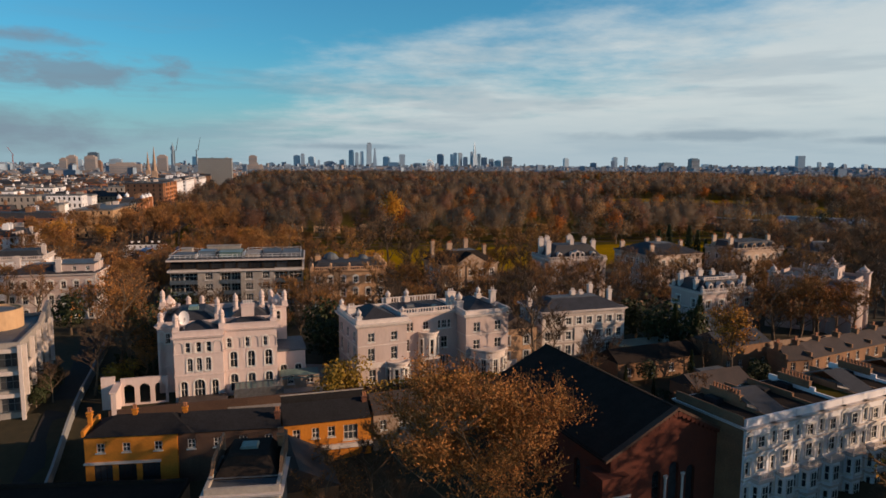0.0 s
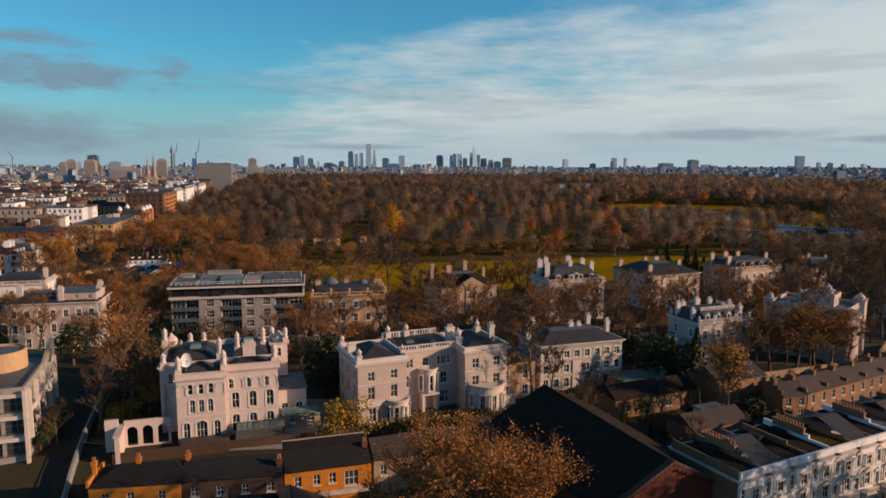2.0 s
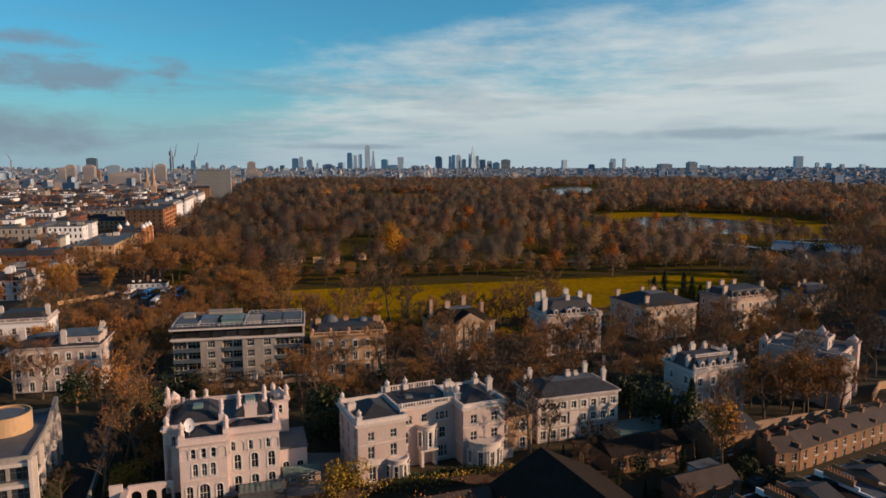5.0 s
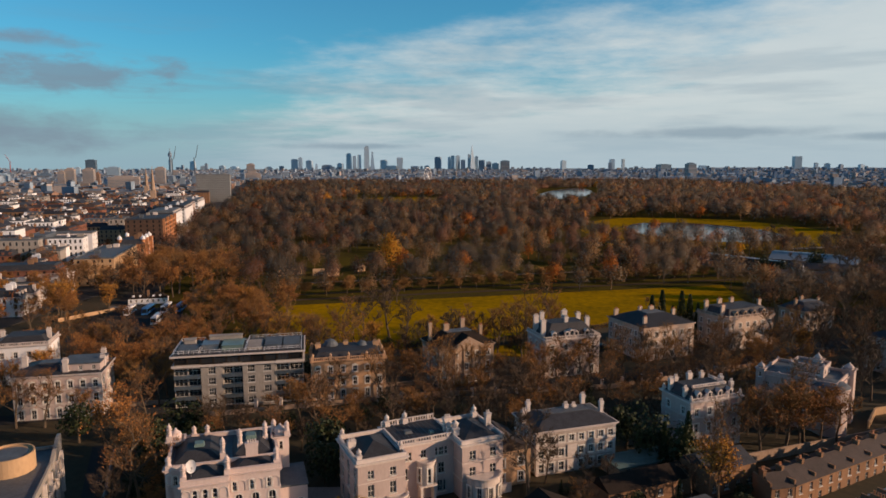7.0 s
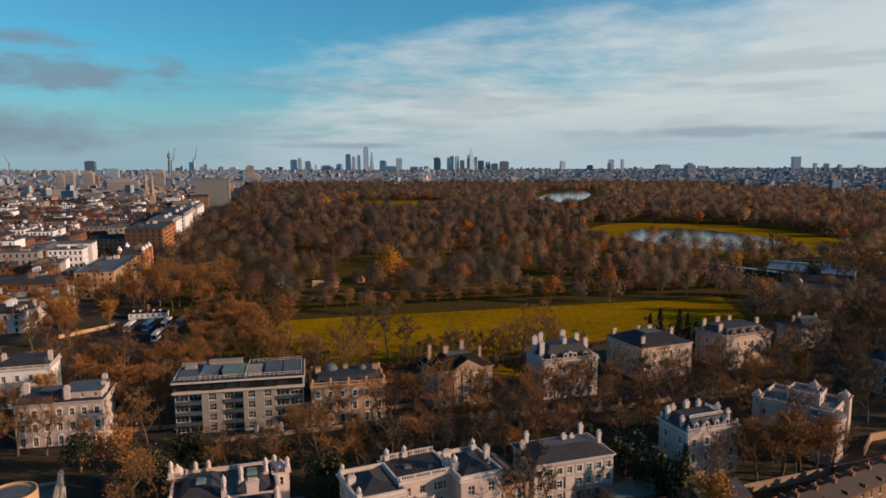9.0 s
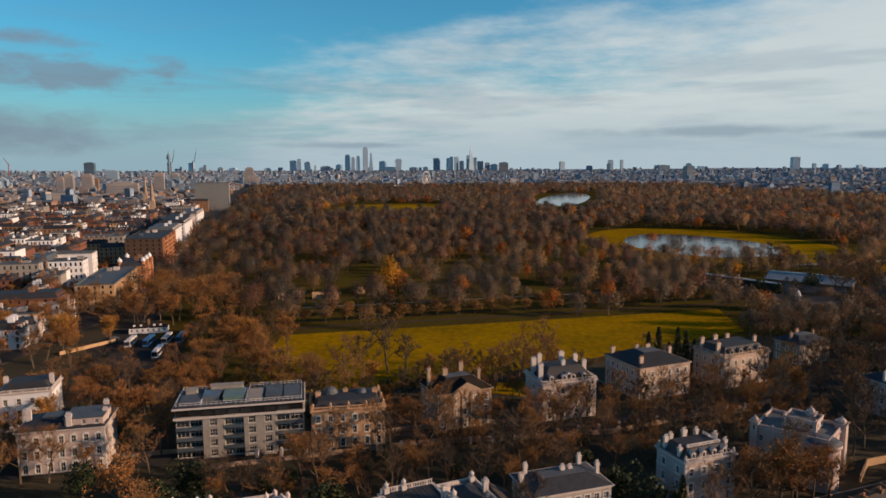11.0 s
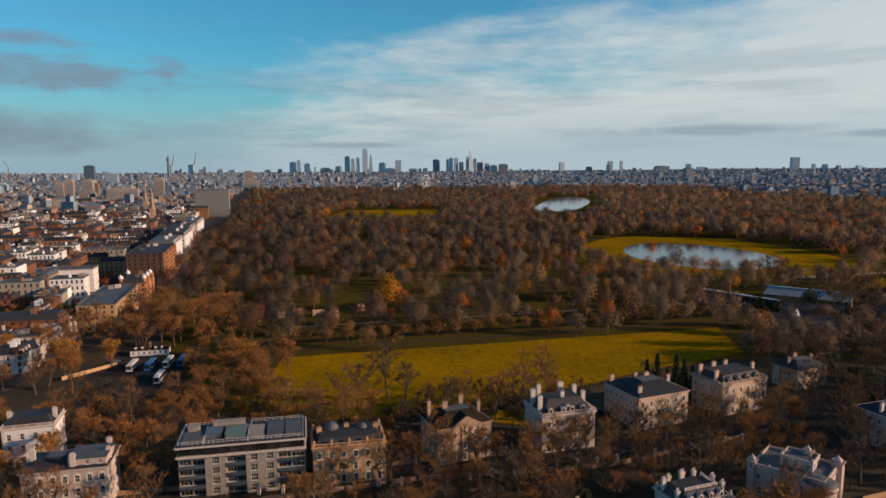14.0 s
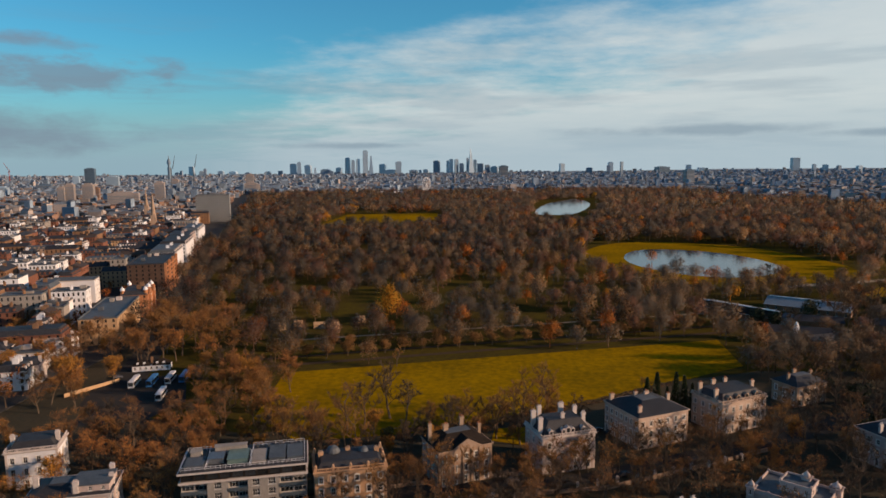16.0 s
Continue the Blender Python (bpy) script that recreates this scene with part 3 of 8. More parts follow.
def block(parent, x0, y0, w, d, z0, z1, mat, rows, style="trim", sash="sash", plan="FRBL", joined=False, deep=0.24, simple=False):
    """Walls of one block of a house with its windows. rows: (sill, width, height, arched, count per face as a dict or list of middles)."""
    s = Shape()
    far = Shape()
    for key, (length, to, turn) in sides(x0, y0, w, d).items():
        holes = []
        if key in plan:
            for sill, ww, hh, arch, counts, *own in rows:
                c = counts.get(key, 0)
                mids = c if isinstance(c, (list, tuple)) else [length * (k + 0.5) / c for k in range(c)]
                holes += [(m_, sill, ww, hh, arch, own[0] if own else sash) for m_ in mids if ww / 2 < m_ < length - ww / 2]
        face(s, length, z0, z1, [q[:5] for q in holes], to, deep)
        for m_, sill, ww, hh, arch, paint in holes:
            if joined:
                q = [to(m_ - ww / 2, 0.16, sill), to(m_ + ww / 2, 0.16, sill), to(m_ + ww / 2, 0.16, sill + hh), to(m_ - ww / 2, 0.16, sill + hh)]
                far.add(q, [(0, 1, 2, 3)])
                continue
            if simple:
                key = ("far_window", round(ww, 2), round(hh, 2))
                if key not in SHARED:
                    SHARED[key] = Shape().box(-ww / 2, ww / 2, 0.16, 0.2, 0, hh).box(-ww / 2, ww / 2, -0.1, 0.12, -0.12, 0.0).mesh("window", "glass")
                x, y, z = to(m_, 0, sill)
                part("window", SHARED[key], "glass", parent, at=pose(x, y, z, 0, 0, turn))
                continue
            fr, pn = window_meshes(ww, hh, "arch" if arch and style != "none" else style, paint)
            x, y, z = to(m_, 0, sill)
            win = part("window", fr, paint, parent, at=pose(x, y, z, 0, 0, turn))
            part("pane", pn, "glass", win)
    s.add([(x0, y0, z1), (x0 + w, y0, z1), (x0 + w, y0 + d, z1), (x0, y0 + d, z1)], [(0, 1, 2, 3)])
    part("wall", s, mat, parent)
    if joined:
        tagged(part("glazing", far, "glass", parent), kind="stuff")


def chimney(parent, x, y, z, w=0.9, d=0.6, h=2.4, pots=3, mat="trim", pot="pot"):
    s = Shape().box(x - w / 2, x + w / 2, y - d / 2, y + d / 2, z, z + h)
    s.box(x - w / 2 - 0.1, x + w / 2 + 0.1, y - d / 2 - 0.1, y + d / 2 + 0.1, z + h - 0.45, z + h - 0.25)
    s.box(x - w / 2 - 0.14, x + w / 2 + 0.14, y - d / 2 - 0.14, y + d / 2 + 0.14, z + h, z + h + 0.15)
    c = part("chimney", s, mat, parent)
    for i in range(pots):
        px = x + (i - (pots - 1) / 2) * min(0.42, w / max(1, pots))
        key = ("pot", round(h, 1), pot)
        if key not in SHARED:
            SHARED[key] = Shape().lathe(0, 0, [(0.15, 0), (0.12, 0.45), (0.16, 0.5), (0.16, 0.6)], 6).mesh("chimney_pot", pot)
        part("chimney_pot", SHARED[key], pot, c, at=pose(px, y, z + h + 0.14))


def balustrade(parent, pts, z, h=0.9, step=0.55, mat="trim"):
    """A parapet of small posts between a plinth and a coping, along a line of points."""
    s = Shape()
    for (ax, ay), (bx, by) in zip(pts, pts[1:]):
        n = max(1, int(math.hypot(bx - ax, by - ay) / step))
        for i in range(n + 1):
            x, y = ax + (bx - ax) * i / n, ay + (by - ay) * i / n
            big = 0.2 if i % 6 == 0 else 0.08
            s.box(x - big, x + big, y - big, y + big, z + 0.12, z + h - 0.12 + (0.1 if big > 0.1 else 0))
        g = 0.15
        s.box(min(ax, bx) - g, max(ax, bx) + g, min(ay, by) - g, max(ay, by) + g, z, z + 0.13)
        s.box(min(ax, bx) - g, max(ax, bx) + g, min(ay, by) - g, max(ay, by) + g, z + h - 0.14, z + h)
    part("balustrade", s, mat, parent)


def urn(parent, x, y, z, k=1.0, mat="trim"):
    key = ("urn", mat)
    if key not in SHARED:
        SHARED[key] = Shape().box(-0.45, 0.45, -0.45, 0.45, 0, 0.9).box(-0.55, 0.55, -0.55, 0.55, 0.9, 1.05).lathe(0, 0, [(0.2, 1.05), (0.45, 1.4), (0.5, 1.75), (0.25, 2.0), (0.12, 2.15), (0.04, 2.4)], 8).mesh("finial", mat)
    part("finial", SHARED[key], mat, parent, at=Matrix.LocRotScale((x, y, z), None, (k, k, k)))


def minaret(parent, x, y, z, h=4.0, r=0.42, mat="moorish"):
    key = ("minaret", round(h, 1), round(r, 2))
    if key not in SHARED:
        s = Shape().box(-r * 1.15, r * 1.15, -r * 1.15, r * 1.15, 0, h * 0.3)
        s.lathe(0, 0, [(r * 1.3, h * 0.3), (r * 1.3, h * 0.34), (r, h * 0.36), (r, h * 0.62), (r * 1.3, h * 0.65), (r * 1.3, h * 0.69), (r * 0.85, h * 0.7), (r * 1.05, h * 0.78), (r * 0.9, h * 0.86), (r * 0.4, h * 0.93), (r * 0.1, h)], 8)
        SHARED[key] = s.mesh("minaret", mat)
    part("minaret", SHARED[key], mat, parent, at=pose(x, y, z))


def cornice(parent, x0, y0, w, d, z, mat="trim", k=1.0):
    s = Shape()
    s.ring(x0, x0 + w, y0, y0 + d, z - 0.55 * k, z - 0.35 * k, 0.16 * k)
    s.ring(x0, x0 + w, y0, y0 + d, z - 0.35 * k, z - 0.12 * k, 0.42 * k)
    s.ring(x0, x0 + w, y0, y0 + d, z - 0.12 * k, z, 0.55 * k, 0.3)
    part("cornice", s, mat, parent)


def band(parent, x0, y0, w, d, z, mat="trim", h=0.22):
    part("string_course", Shape().ring(x0, x0 + w, y0, y0 + d, z, z + h, 0.1), mat, parent)


def slates(parent, name, shape, mat="slate"):
    part(name, shape, mat, parent)


def ground_at(x, y):
    def s(a, b, v):
        t = min(1.0, max(0.0, (v - a) / (b - a)))
        return t * t * (3 - 2 * t)
    return -2.0 + 5.0 * s(80, 106, y) - 3.0 * s(135, 225, y)

# ---- ground, roads, lawns, water ----
def sheet(name, pts, z, mat, label, category, thick=0.25):
    """A level sheet with a real edge."""
    n = len(pts)
    s = Shape().add([(x, y, z) for x, y in pts] + [(x, y, z - thick) for x, y in pts],
                    [tuple(range(n))] + [(i, n + i, n + (i + 1) % n, (i + 1) % n) for i in range(n)])
    return single(name, s, mat, label, category, kind="structure")


def draped(name, pts, width, mat, label, category, lift=0.06):
    """A strip that follows the ground along a line of points."""
    s = Shape()
    line = []
    for (ax, ay), (bx, by) in zip(pts, pts[1:]):
        n = max(1, int(math.hypot(bx - ax, by - ay) / 6))
        line += [(ax + (bx - ax) * i / n, ay + (by - ay) * i / n) for i in range(n)]
    line.append(pts[-1])
    v = []
    for i, (x, y) in enumerate(line):
        a, b = line[max(0, i - 1)], line[min(len(line) - 1, i + 1)]
        k = math.hypot(b[0] - a[0], b[1] - a[1]) or 1
        nx, ny = -(b[1] - a[1]) / k * width / 2, (b[0] - a[0]) / k * width / 2
        z = ground_at(x, y) + lift
        v += [(x + nx, y + ny, z), (x - nx, y - ny, z)]
    s.add(v, [(2 * i, 2 * i + 1, 2 * i + 3, 2 * i + 2) for i in range(len(line) - 1)])
    return single(name, s, mat, label, category, kind="structure")


def build_ground():
    xs = [-6500, -3000, -1200, -500, -250, *range(-200, 301, 10), 400, 700, 1500, 3000, 6500]
    ys = [-3000, -600, -100, 0, 40, *range(60, 301, 5), 400, 700, 1500, 3000, 4990]
    v = [(x, y, ground_at(x, y)) for y in ys for x in xs]
    w = len(xs)
    f = [(j * w + i, j * w + i + 1, (j + 1) * w + i + 1, (j + 1) * w + i) for j in range(len(ys) - 1) for i in range(w - 1)]
    single("ground", Shape().add(v, f), "earth", "brown leaf-strewn ground under bare trees", "ground", kind="structure")


def ellipse(cx, cy, a, b, turn, n=48, wob=0.03, seed=1):
    r = random.Random(seed)
    c, s = math.cos(radians(turn)), math.sin(radians(turn))
    out = []
    for i in range(n):
        t = 6.2832 * i / n
        k = 1 + wob * math.sin(3 * t + seed) + wob * 0.6 * math.sin(5 * t)
        x, y = a * k * math.cos(t), b * k * math.sin(t)
        out.append((cx + x * c - y * s, cy + x * s + y * c))
    return out


build_ground()
FIELD = [(-75, 314), (153, 366), (146, 318), (104, 294), (66, 271), (15, 247), (-13, 239), (-52, 233), (-74, 256)]
sheet("park_ground", [(-128, 262), (-72, 240), (150, 310), (340, 300), (900, 880), (960, 1100), (720, 2080), (-555, 2040), (-395, 1400), (-250, 800)], 0.04, "parkgrass", "olive grass and leaf litter under the park trees", "ground")
sheet("lawn", FIELD, 0.10, "grass", "wide yellow-green mown playing field", "lawn")
POND = ellipse(248, 655, 92, 66, 96, wob=0.02)
sheet("lawn", ellipse(256, 662, 150, 118, 96, wob=0.03, seed=2), 0.08, "grass", "yellow-green grass round the round pond", "lawn")
sheet("water", POND, 0.16, "water", "grey-blue round pond with a stone edge", "pond")
sheet("water", ellipse(266, 1465, 50, 265, -15.5, 40, 0.06, 3), 0.16, "water", "distant pale lake among bare trees", "lake")
sheet("lawn", [(-195, 1080), (0, 1150), (-8, 1300), (-178, 1285)], 0.12, "grass", "sunlit yellow clearing in the woods", "lawn")
sheet("lawn", [(300, 480), (480, 470), (640, 640), (430, 600)], 0.12, "grass", "yellow-green grass beside a gravel walk", "lawn")
sheet("lawn", [(18, 232), (34, 226), (44, 246), (20, 243)], 0.12, "grass", "small yellow-green villa lawn", "lawn")
draped("path", [(268, 520), (420, 560), (620, 640)], 9, "gravel", "broad tan gravel walk", "path", 0.2)
draped("path", [(-95, 322), (170, 384)], 4.0, "path", "brown gravel walk beyond the field", "path", 0.12)
draped("path", [(-95, 336), (175, 400)], 3.0, "path", "brown gravel walk under the trees", "path", 0.12)
draped("path", [(-90, 372), (190, 436)], 2.5, "gravel", "thin pale walk between park trees", "path", 0.12)
draped("road", [(-160, 150), (-60, 176), (-7, 191), (47, 199), (109, 226), (220, 280)], 11, "asphalt", "grey tree-lined private avenue", "road")
draped("road", [(-135, 250), (-166, 400), (-260, 800), (-405, 1400), (-560, 2050)], 15, "asphalt", "grey main road beside the park", "road")
draped("road", [(-54, 80), (-60.0, 101), (-67.6, 123), (-78, 148)], 3.4, "asphalt", "narrow dark lane between garden walls", "road")
sheet("car_park", [(-151, 272), (-159, 304), (-121.5, 313), (-108, 275), (-116, 256), (-132, 256)], 0.10, "asphalt", "dark asphalt coach park", "car park")
sheet("terrace_paving", [(-34, 103.6), (-16.5, 105.0), (-18.5, 127), (-27, 127), (-28, 116)], 3.25, "concrete", "pale paved garden terrace", "paving")
sheet("town_ground", [(-180, 250), (-170, 405), (-262, 800), (-408, 1405), (-565, 2050), (-900, 2900), (-2600, 4985), (-6400, 4985), (-6400, 250)], 0.30, "townground", "grey streets between town houses", "ground")
sheet("town_ground", [(-565, 2050), (620, 2100), (820, 1500), (1250, 900), (6400, 600), (6400, 4985), (-2600, 4985), (-900, 2900)], 0.28, "townground", "grey streets between distant town houses", "ground")

# ---- the villas ----
def storeys(h, n, first=0.5):
    """Sill heights and window heights of n storeys in a wall h high."""
    fl = h / n
    return [(first + fl * i, min(2.5, fl * (0.62 - 0.07 * i))) for i in range(n)]


def fenestration(h, n, counts, width=1.15, arch=False, first=0.7):
    return [(sill, width, hh, arch, counts) for sill, hh in storeys(h - 0.6, n, first)]


def villa(label, x, y, rot, w, d, h, mat="stucco", trim="trim", floors=3, front=5, side=4, roof="hip", rise=2.6, stacks=(), style="trim", arch=False, pots="pot", parapet=False, roofmat="slate"):
    v = thing("villa", pose(x, y, ground_at(x, y + d / 2) - 0.1, 0, 0, rot), label, "house", "villas of the avenue")
    block(v, 0, 0, w, d, -1.0, h, mat, fenestration(h, floors, dict(F=front, L=side, R=side), arch=arch), style)
    cornice(v, 0, 0, w, d, h, trim)
    band(v, 0, 0, w, d, h / floors, trim)
    band(v, 0, 0, w, d, 2 * h / floors - 0.1, trim, 0.16)
    for i in range(2):
        part("quoin", Shape().box(-0.06 + i * (w - 0.54), 0.6 + i * (w - 0.54), -0.06, 0.6, 0, h - 0.6), trim, v)
    if roof == "hip":
        slates(v, "roof", Shape().hip(0, w, 0, d, h + 0.004, rise, 0.35, flat=min(w, d) * 0.36), roofmat)
        part("flat_top", Shape().box(min(w, d) * 0.36, w - min(w, d) * 0.36, min(w, d) * 0.36, d - min(w, d) * 0.36, h + rise + 0.01, h + rise + 0.12), "lead", v)
    elif roof == "mansard":
        slates(v, "roof", Shape().hip(0.4, w - 0.4, 0.4, d - 0.4, h + 0.01, rise, 0.0, flat=rise * 0.8), roofmat)
        k = 0.4 + rise * 0.8
        part("flat_top", Shape().box(k + 0.1, w - k - 0.1, k + 0.1, d - k - 0.1, h + rise + 0.01, h + rise + 0.15), "slate", v)
    elif roof == "flat":
        part("roof", Shape().box(0.35, w - 0.35, 0.35, d - 0.35, h + 0.01, h + 0.15), "lead", v)
    if parapet:
        balustrade(v, [(0, d), (0, 0), (w, 0), (w, d)], h, 0.95, mat=trim)
    for cx, cy, ch, cw in stacks:
        chimney(v, cx, cy, h + (0.0 if roof == "flat" else 0.2), cw, 0.75, ch, 3, trim, pots)
    return v


def roof_seams(parent, x0, x1, y0, y1, z, step=0.9, mat="lead"):
    """Rolls of a lead or felt flat, each a part."""
    n = int((x1 - x0) / step)
    key = ("roll", round(y1 - y0, 2), mat)
    if key not in SHARED:
        SHARED[key] = Shape().tube((0, 0, 0), (0, y1 - y0, 0), 0.06, 0.06, 4).mesh("roof_roll", mat)
    for i in range(1, n):
        part("roof_roll", SHARED[key], mat, parent, at=pose(x0 + (x1 - x0) * i / n, y0, z))


def dormer(parent, x, y, z, w=1.3, h=1.5, mat="trim", depth=1.6):
    s = Shape().box(x - w / 2, x - w / 2 + 0.2, y, y + depth, z, z + h).box(x + w / 2 - 0.2, x + w / 2, y, y + depth, z, z + h)
    s.box(x - w / 2 + 0.2, x + w / 2 - 0.2, y, y + depth, z, z + 0.2)
    s.gable(x - w / 2, x + w / 2, y - 0.1, y + depth, z + h, 0.6, 0.15, "y")
    dm = part("dormer", s, mat, parent)
    part("pane", Shape().box(x - w / 2 + 0.2, x + w / 2 - 0.2, y + 0.15, y + 0.2, z + 0.2, z + h), "glass", dm)


def bow(parent, x, y, r, z0, z1, mat, n=12, windows=3, sill=1.0, high=2.0, ww=0.8):
    """A curved bay on a front, with tall windows and a parapet."""
    s = Shape().lathe(x, y, [(r, z0), (r, z1 - 0.5), (r + 0.2, z1 - 0.45), (r + 0.3, z1 - 0.2), (r + 0.3, z1), (r - 0.1, z1), (r - 0.1, z1 - 0.3)], n, 180, 360)
    b = part("bay", s, mat, parent)
    fr, pn = window_meshes(ww, high, "trim", "sash")
    for i in range(windows):
        a = radians(180 + 180 * (i + 0.5) / windows)
        win = part("window", fr, "sash", b, at=pose(x + (r + 0.24) * math.cos(a), y + (r + 0.24) * math.sin(a), sill, 0, 0, math.degrees(a) + 90))
        part("pane", pn, "glass", win)
    return b


def build_moorish():
    v = thing("villa", pose(-43.0, 105.8, 3.0, 0, 0, 17), "pink-white Moorish villa with arched windows and minarets", "house", "villas of the avenue")
    m = "moorish"
    H = 10.9
    # the front block with its three tiers
    block(v, 0, 0, 7.5, 6, -1, H, m, [
        (0.8, 1.05, 2.7, True, dict(F=[1.35, 6.1])), (0.5, 1.7, 3.2, True, dict(F=[3.7])),
        (5.1, 0.85, 2.2, True, dict(F=[2.35, 3.75, 5.15])), (8.2, 0.8, 1.7, True, dict(F=[2.1, 3.75, 5.3])),
    ], "arch")
    # blind arcade under the parapet
    for x0, n, y in ((0.0, 5, 0.0), (7.5, 6, 1.5)):
        pitch = (7.5 if n == 5 else 8.6) / n
        for i in range(n):
            cx = x0 + pitch * (i + 0.5)
            s = Shape()
            for k in range(8):
                t0, t1 = math.pi * k / 8, math.pi * (k + 1) / 8
                q = [(cx + r * math.cos(t), yy, 9.35 + r * math.sin(t)) for yy in (y - 0.10, y + 0.02) for t in (t0, t1) for r in (pitch * 0.40, pitch * 0.49)]
                s.add(q, [(0, 1, 3, 2), (1, 5, 7, 3), (0, 2, 6, 4)])
            s.box(cx - pitch * 0.49, cx - pitch * 0.40, y - 0.10, y + 0.02, 8.1, 9.35).box(cx + pitch * 0.40, cx + pitch * 0.49, y - 0.10, y + 0.02, 8.1, 9.35)
            part("blind_arch", s, "trim", v)
    block(v, 7.5, 1.5, 8.6, 4.5, -1, H + 0.5, m, [
        (0.7, 1.25, 3.0, True, dict(F=[1.6, 4.4, 7.2])), (4.8, 1.2, 2.7, True, dict(F=[1.6, 4.4, 7.2])),
        (8.2, 0.85, 1.7, True, dict(F=[1.0, 3.9, 6.8])),
    ], "arch")
    block(v, -2.6, 6, 18.7, 13.5, -1, H + 0.3, m, [(1.0, 1.1, 2.8, True, dict(R=4, L=4)), (4.9, 1.1, 2.5, True, dict(R=4, L=4)), (8.4, 0.9, 1.8, True, dict(R=5, L=5, F=[1.2]))], "arch")
    for z in (4.3, 7.85):
        band(v, 0, 0, 7.5, 6, z, m)
        band(v, 7.5, 1.5, 8.6, 4.5, z - 0.1, m)
        band(v, -2.6, 6, 18.7, 13.5, z, m)
    for x0, y0, w, d, z in ((0, 0, 7.5, 6, H), (7.5, 1.5, 8.6, 4.5, H + 0.5), (-2.6, 6, 18.7, 13.5, H + 0.3)):
        cornice(v, x0, y0, w, d, z, m, 0.8)
        s = Shape().ring(x0, x0 + w, y0, y0 + d, z, z + 0.75, 0.12, 0.2)
        s.ring(x0, x0 + w, y0, y0 + d, z + 0.75, z + 0.9, 0.22, 0.3)
        part("parapet", s, m, v)
    slates(v, "roof", Shape().hip(0.4, 7.1, 0.4, 6.5, H + 0.02, 1.9, 0), "slate")
    slates(v, "roof", Shape().hip(7.9, 15.7, 1.9, 7.2, H + 0.55, 1.2, 0), "slate")
    part("roof", Shape().box(-2.2, 15.7, 6.4, 19.1, H + 0.31, H + 0.42), "lead", v)
    slates(v, "roof", Shape().hip(-1.8, 6.6, 7.5, 18.5, H + 0.43, 1.6, 0, flat=2.2), "slate")
    slates(v, "roof", Shape().hip(8.2, 15.4, 8.4, 18.5, H + 0.43, 1.6, 0, flat=2.2), "slate")
    roof_seams(v, 6.8, 8.1, 6.6, 18.9, H + 0.43, 0.45)
    part("roof_hatch", Shape().box(1.6, 3.4, 11.0, 13.0, H + 2.0, H + 2.6, 0.15), "copper", v)
    part("roof_hatch", Shape().box(10.6, 12.6, 12.0, 14.4, H + 2.0, H + 2.7, 0.2), "copper", v)
    # corner towers
    for tx, ty, w, top in ((-3.4, 16.4, 2.8, H + 1.6), (15.6, 12.6, 2.9, H + 1.7), (-3.0, 6.0, 1.3, H + 0.6)):
        block(v, tx, ty, w, w, -1, top, m, [(top - 2.6, 0.7, 1.6, True, dict(F=1, R=1))], "arch")
        cornice(v, tx, ty, w, w, top, m, 0.7)
    part("dome", Shape().lathe(-2.0, 17.8, [(1.0, H + 1.6), (1.0, H + 1.9), (1.12, H + 2.2), (0.95, H + 2.7), (0.45, H + 3.1), (0.1, H + 3.6)], 10), m, v)
    part("dome", Shape().lathe(17.0, 14.1, [(1.0, H + 1.7), (1.0, H + 2.0), (1.12, H + 2.3), (0.95, H + 2.8), (0.45, H + 3.2), (0.1, H + 3.7)], 10), m, v)
    for x, y, z, h in ((-3.0, 16.6, H + 1.6, 4.2), (0.4, 0.4, H + 0.6, 4.0), (7.4, 1.0, H + 0.7, 4.4), (6.6, 8.0, H + 0.6, 5.2), (9.6, 11.0, H + 0.6, 5.2), (14.2, 13.5, H + 0.6, 5.2),
                       (15.6, 2.2, H + 0.9, 4.2), (18.2, 12.9, H + 1.7, 3.6), (15.9, 15.3, H + 1.7, 3.2), (-2.4, 6.3, H + 0.6, 3.0)):
        minaret(v, x, y, z, h * 0.8)
    for x, y in ((1.2, 19.2), (3.6, 19.2)):
        minaret(v, x, y, H + 0.9, 2.2, 0.4)
    chimney(v, 11.6, 6.4, H + 0.5, 2.1, 1.0, 3.0, 4, m, "trim")
    # low wing with a sloping front wall to the right
    block(v, 16.1, 5.0, 5.0, 9.0, -1, 6.0, m, [(1.0, 1.2, 2.6, True, dict(F=2))], "arch")
    part("roof", Shape().box(16.0, 21.3, 4.8, 14.2, 6.0, 6.25), "lead", v)
    # the arcade that closes the court
    s = Shape()
    sd = sides(-8.2, 1.2, 7.0, 4.0)
    face(s, 7.0, -1, 4.4, [(1.2, 0.2, 1.6, 3.2, True), (3.5, 0.2, 1.6, 3.2, True), (5.8, 0.2, 1.6, 3.2, True)], sd["F"][1], 0.5)
    face(s, 7.0, -1, 4.4, [(1.2, 0.2, 1.6, 3.2, True), (3.5, 0.2, 1.6, 3.2, True), (5.8, 0.2, 1.6, 3.2, True)], lambda u, i, z: (-8.2 + 7.0 - u, 1.7 - i, z), 0.0)
    s.add([(-8.2, 1.2, 4.4), (-1.2, 1.2, 4.4), (-1.2, 1.7, 4.4), (-8.2, 1.7, 4.4)], [(0, 1, 2, 3)])
    part("arcade", s, m, v)
    part("court_wall", Shape().box(-8.9, -8.2, -3.5, 1.9, -1, 3.6).box(-9.1, -8.0, -3.7, 2.0, 3.6, 3.85).box(-10.9, -8.9, 0.6, 1.1, -1, 5.0), m, v)
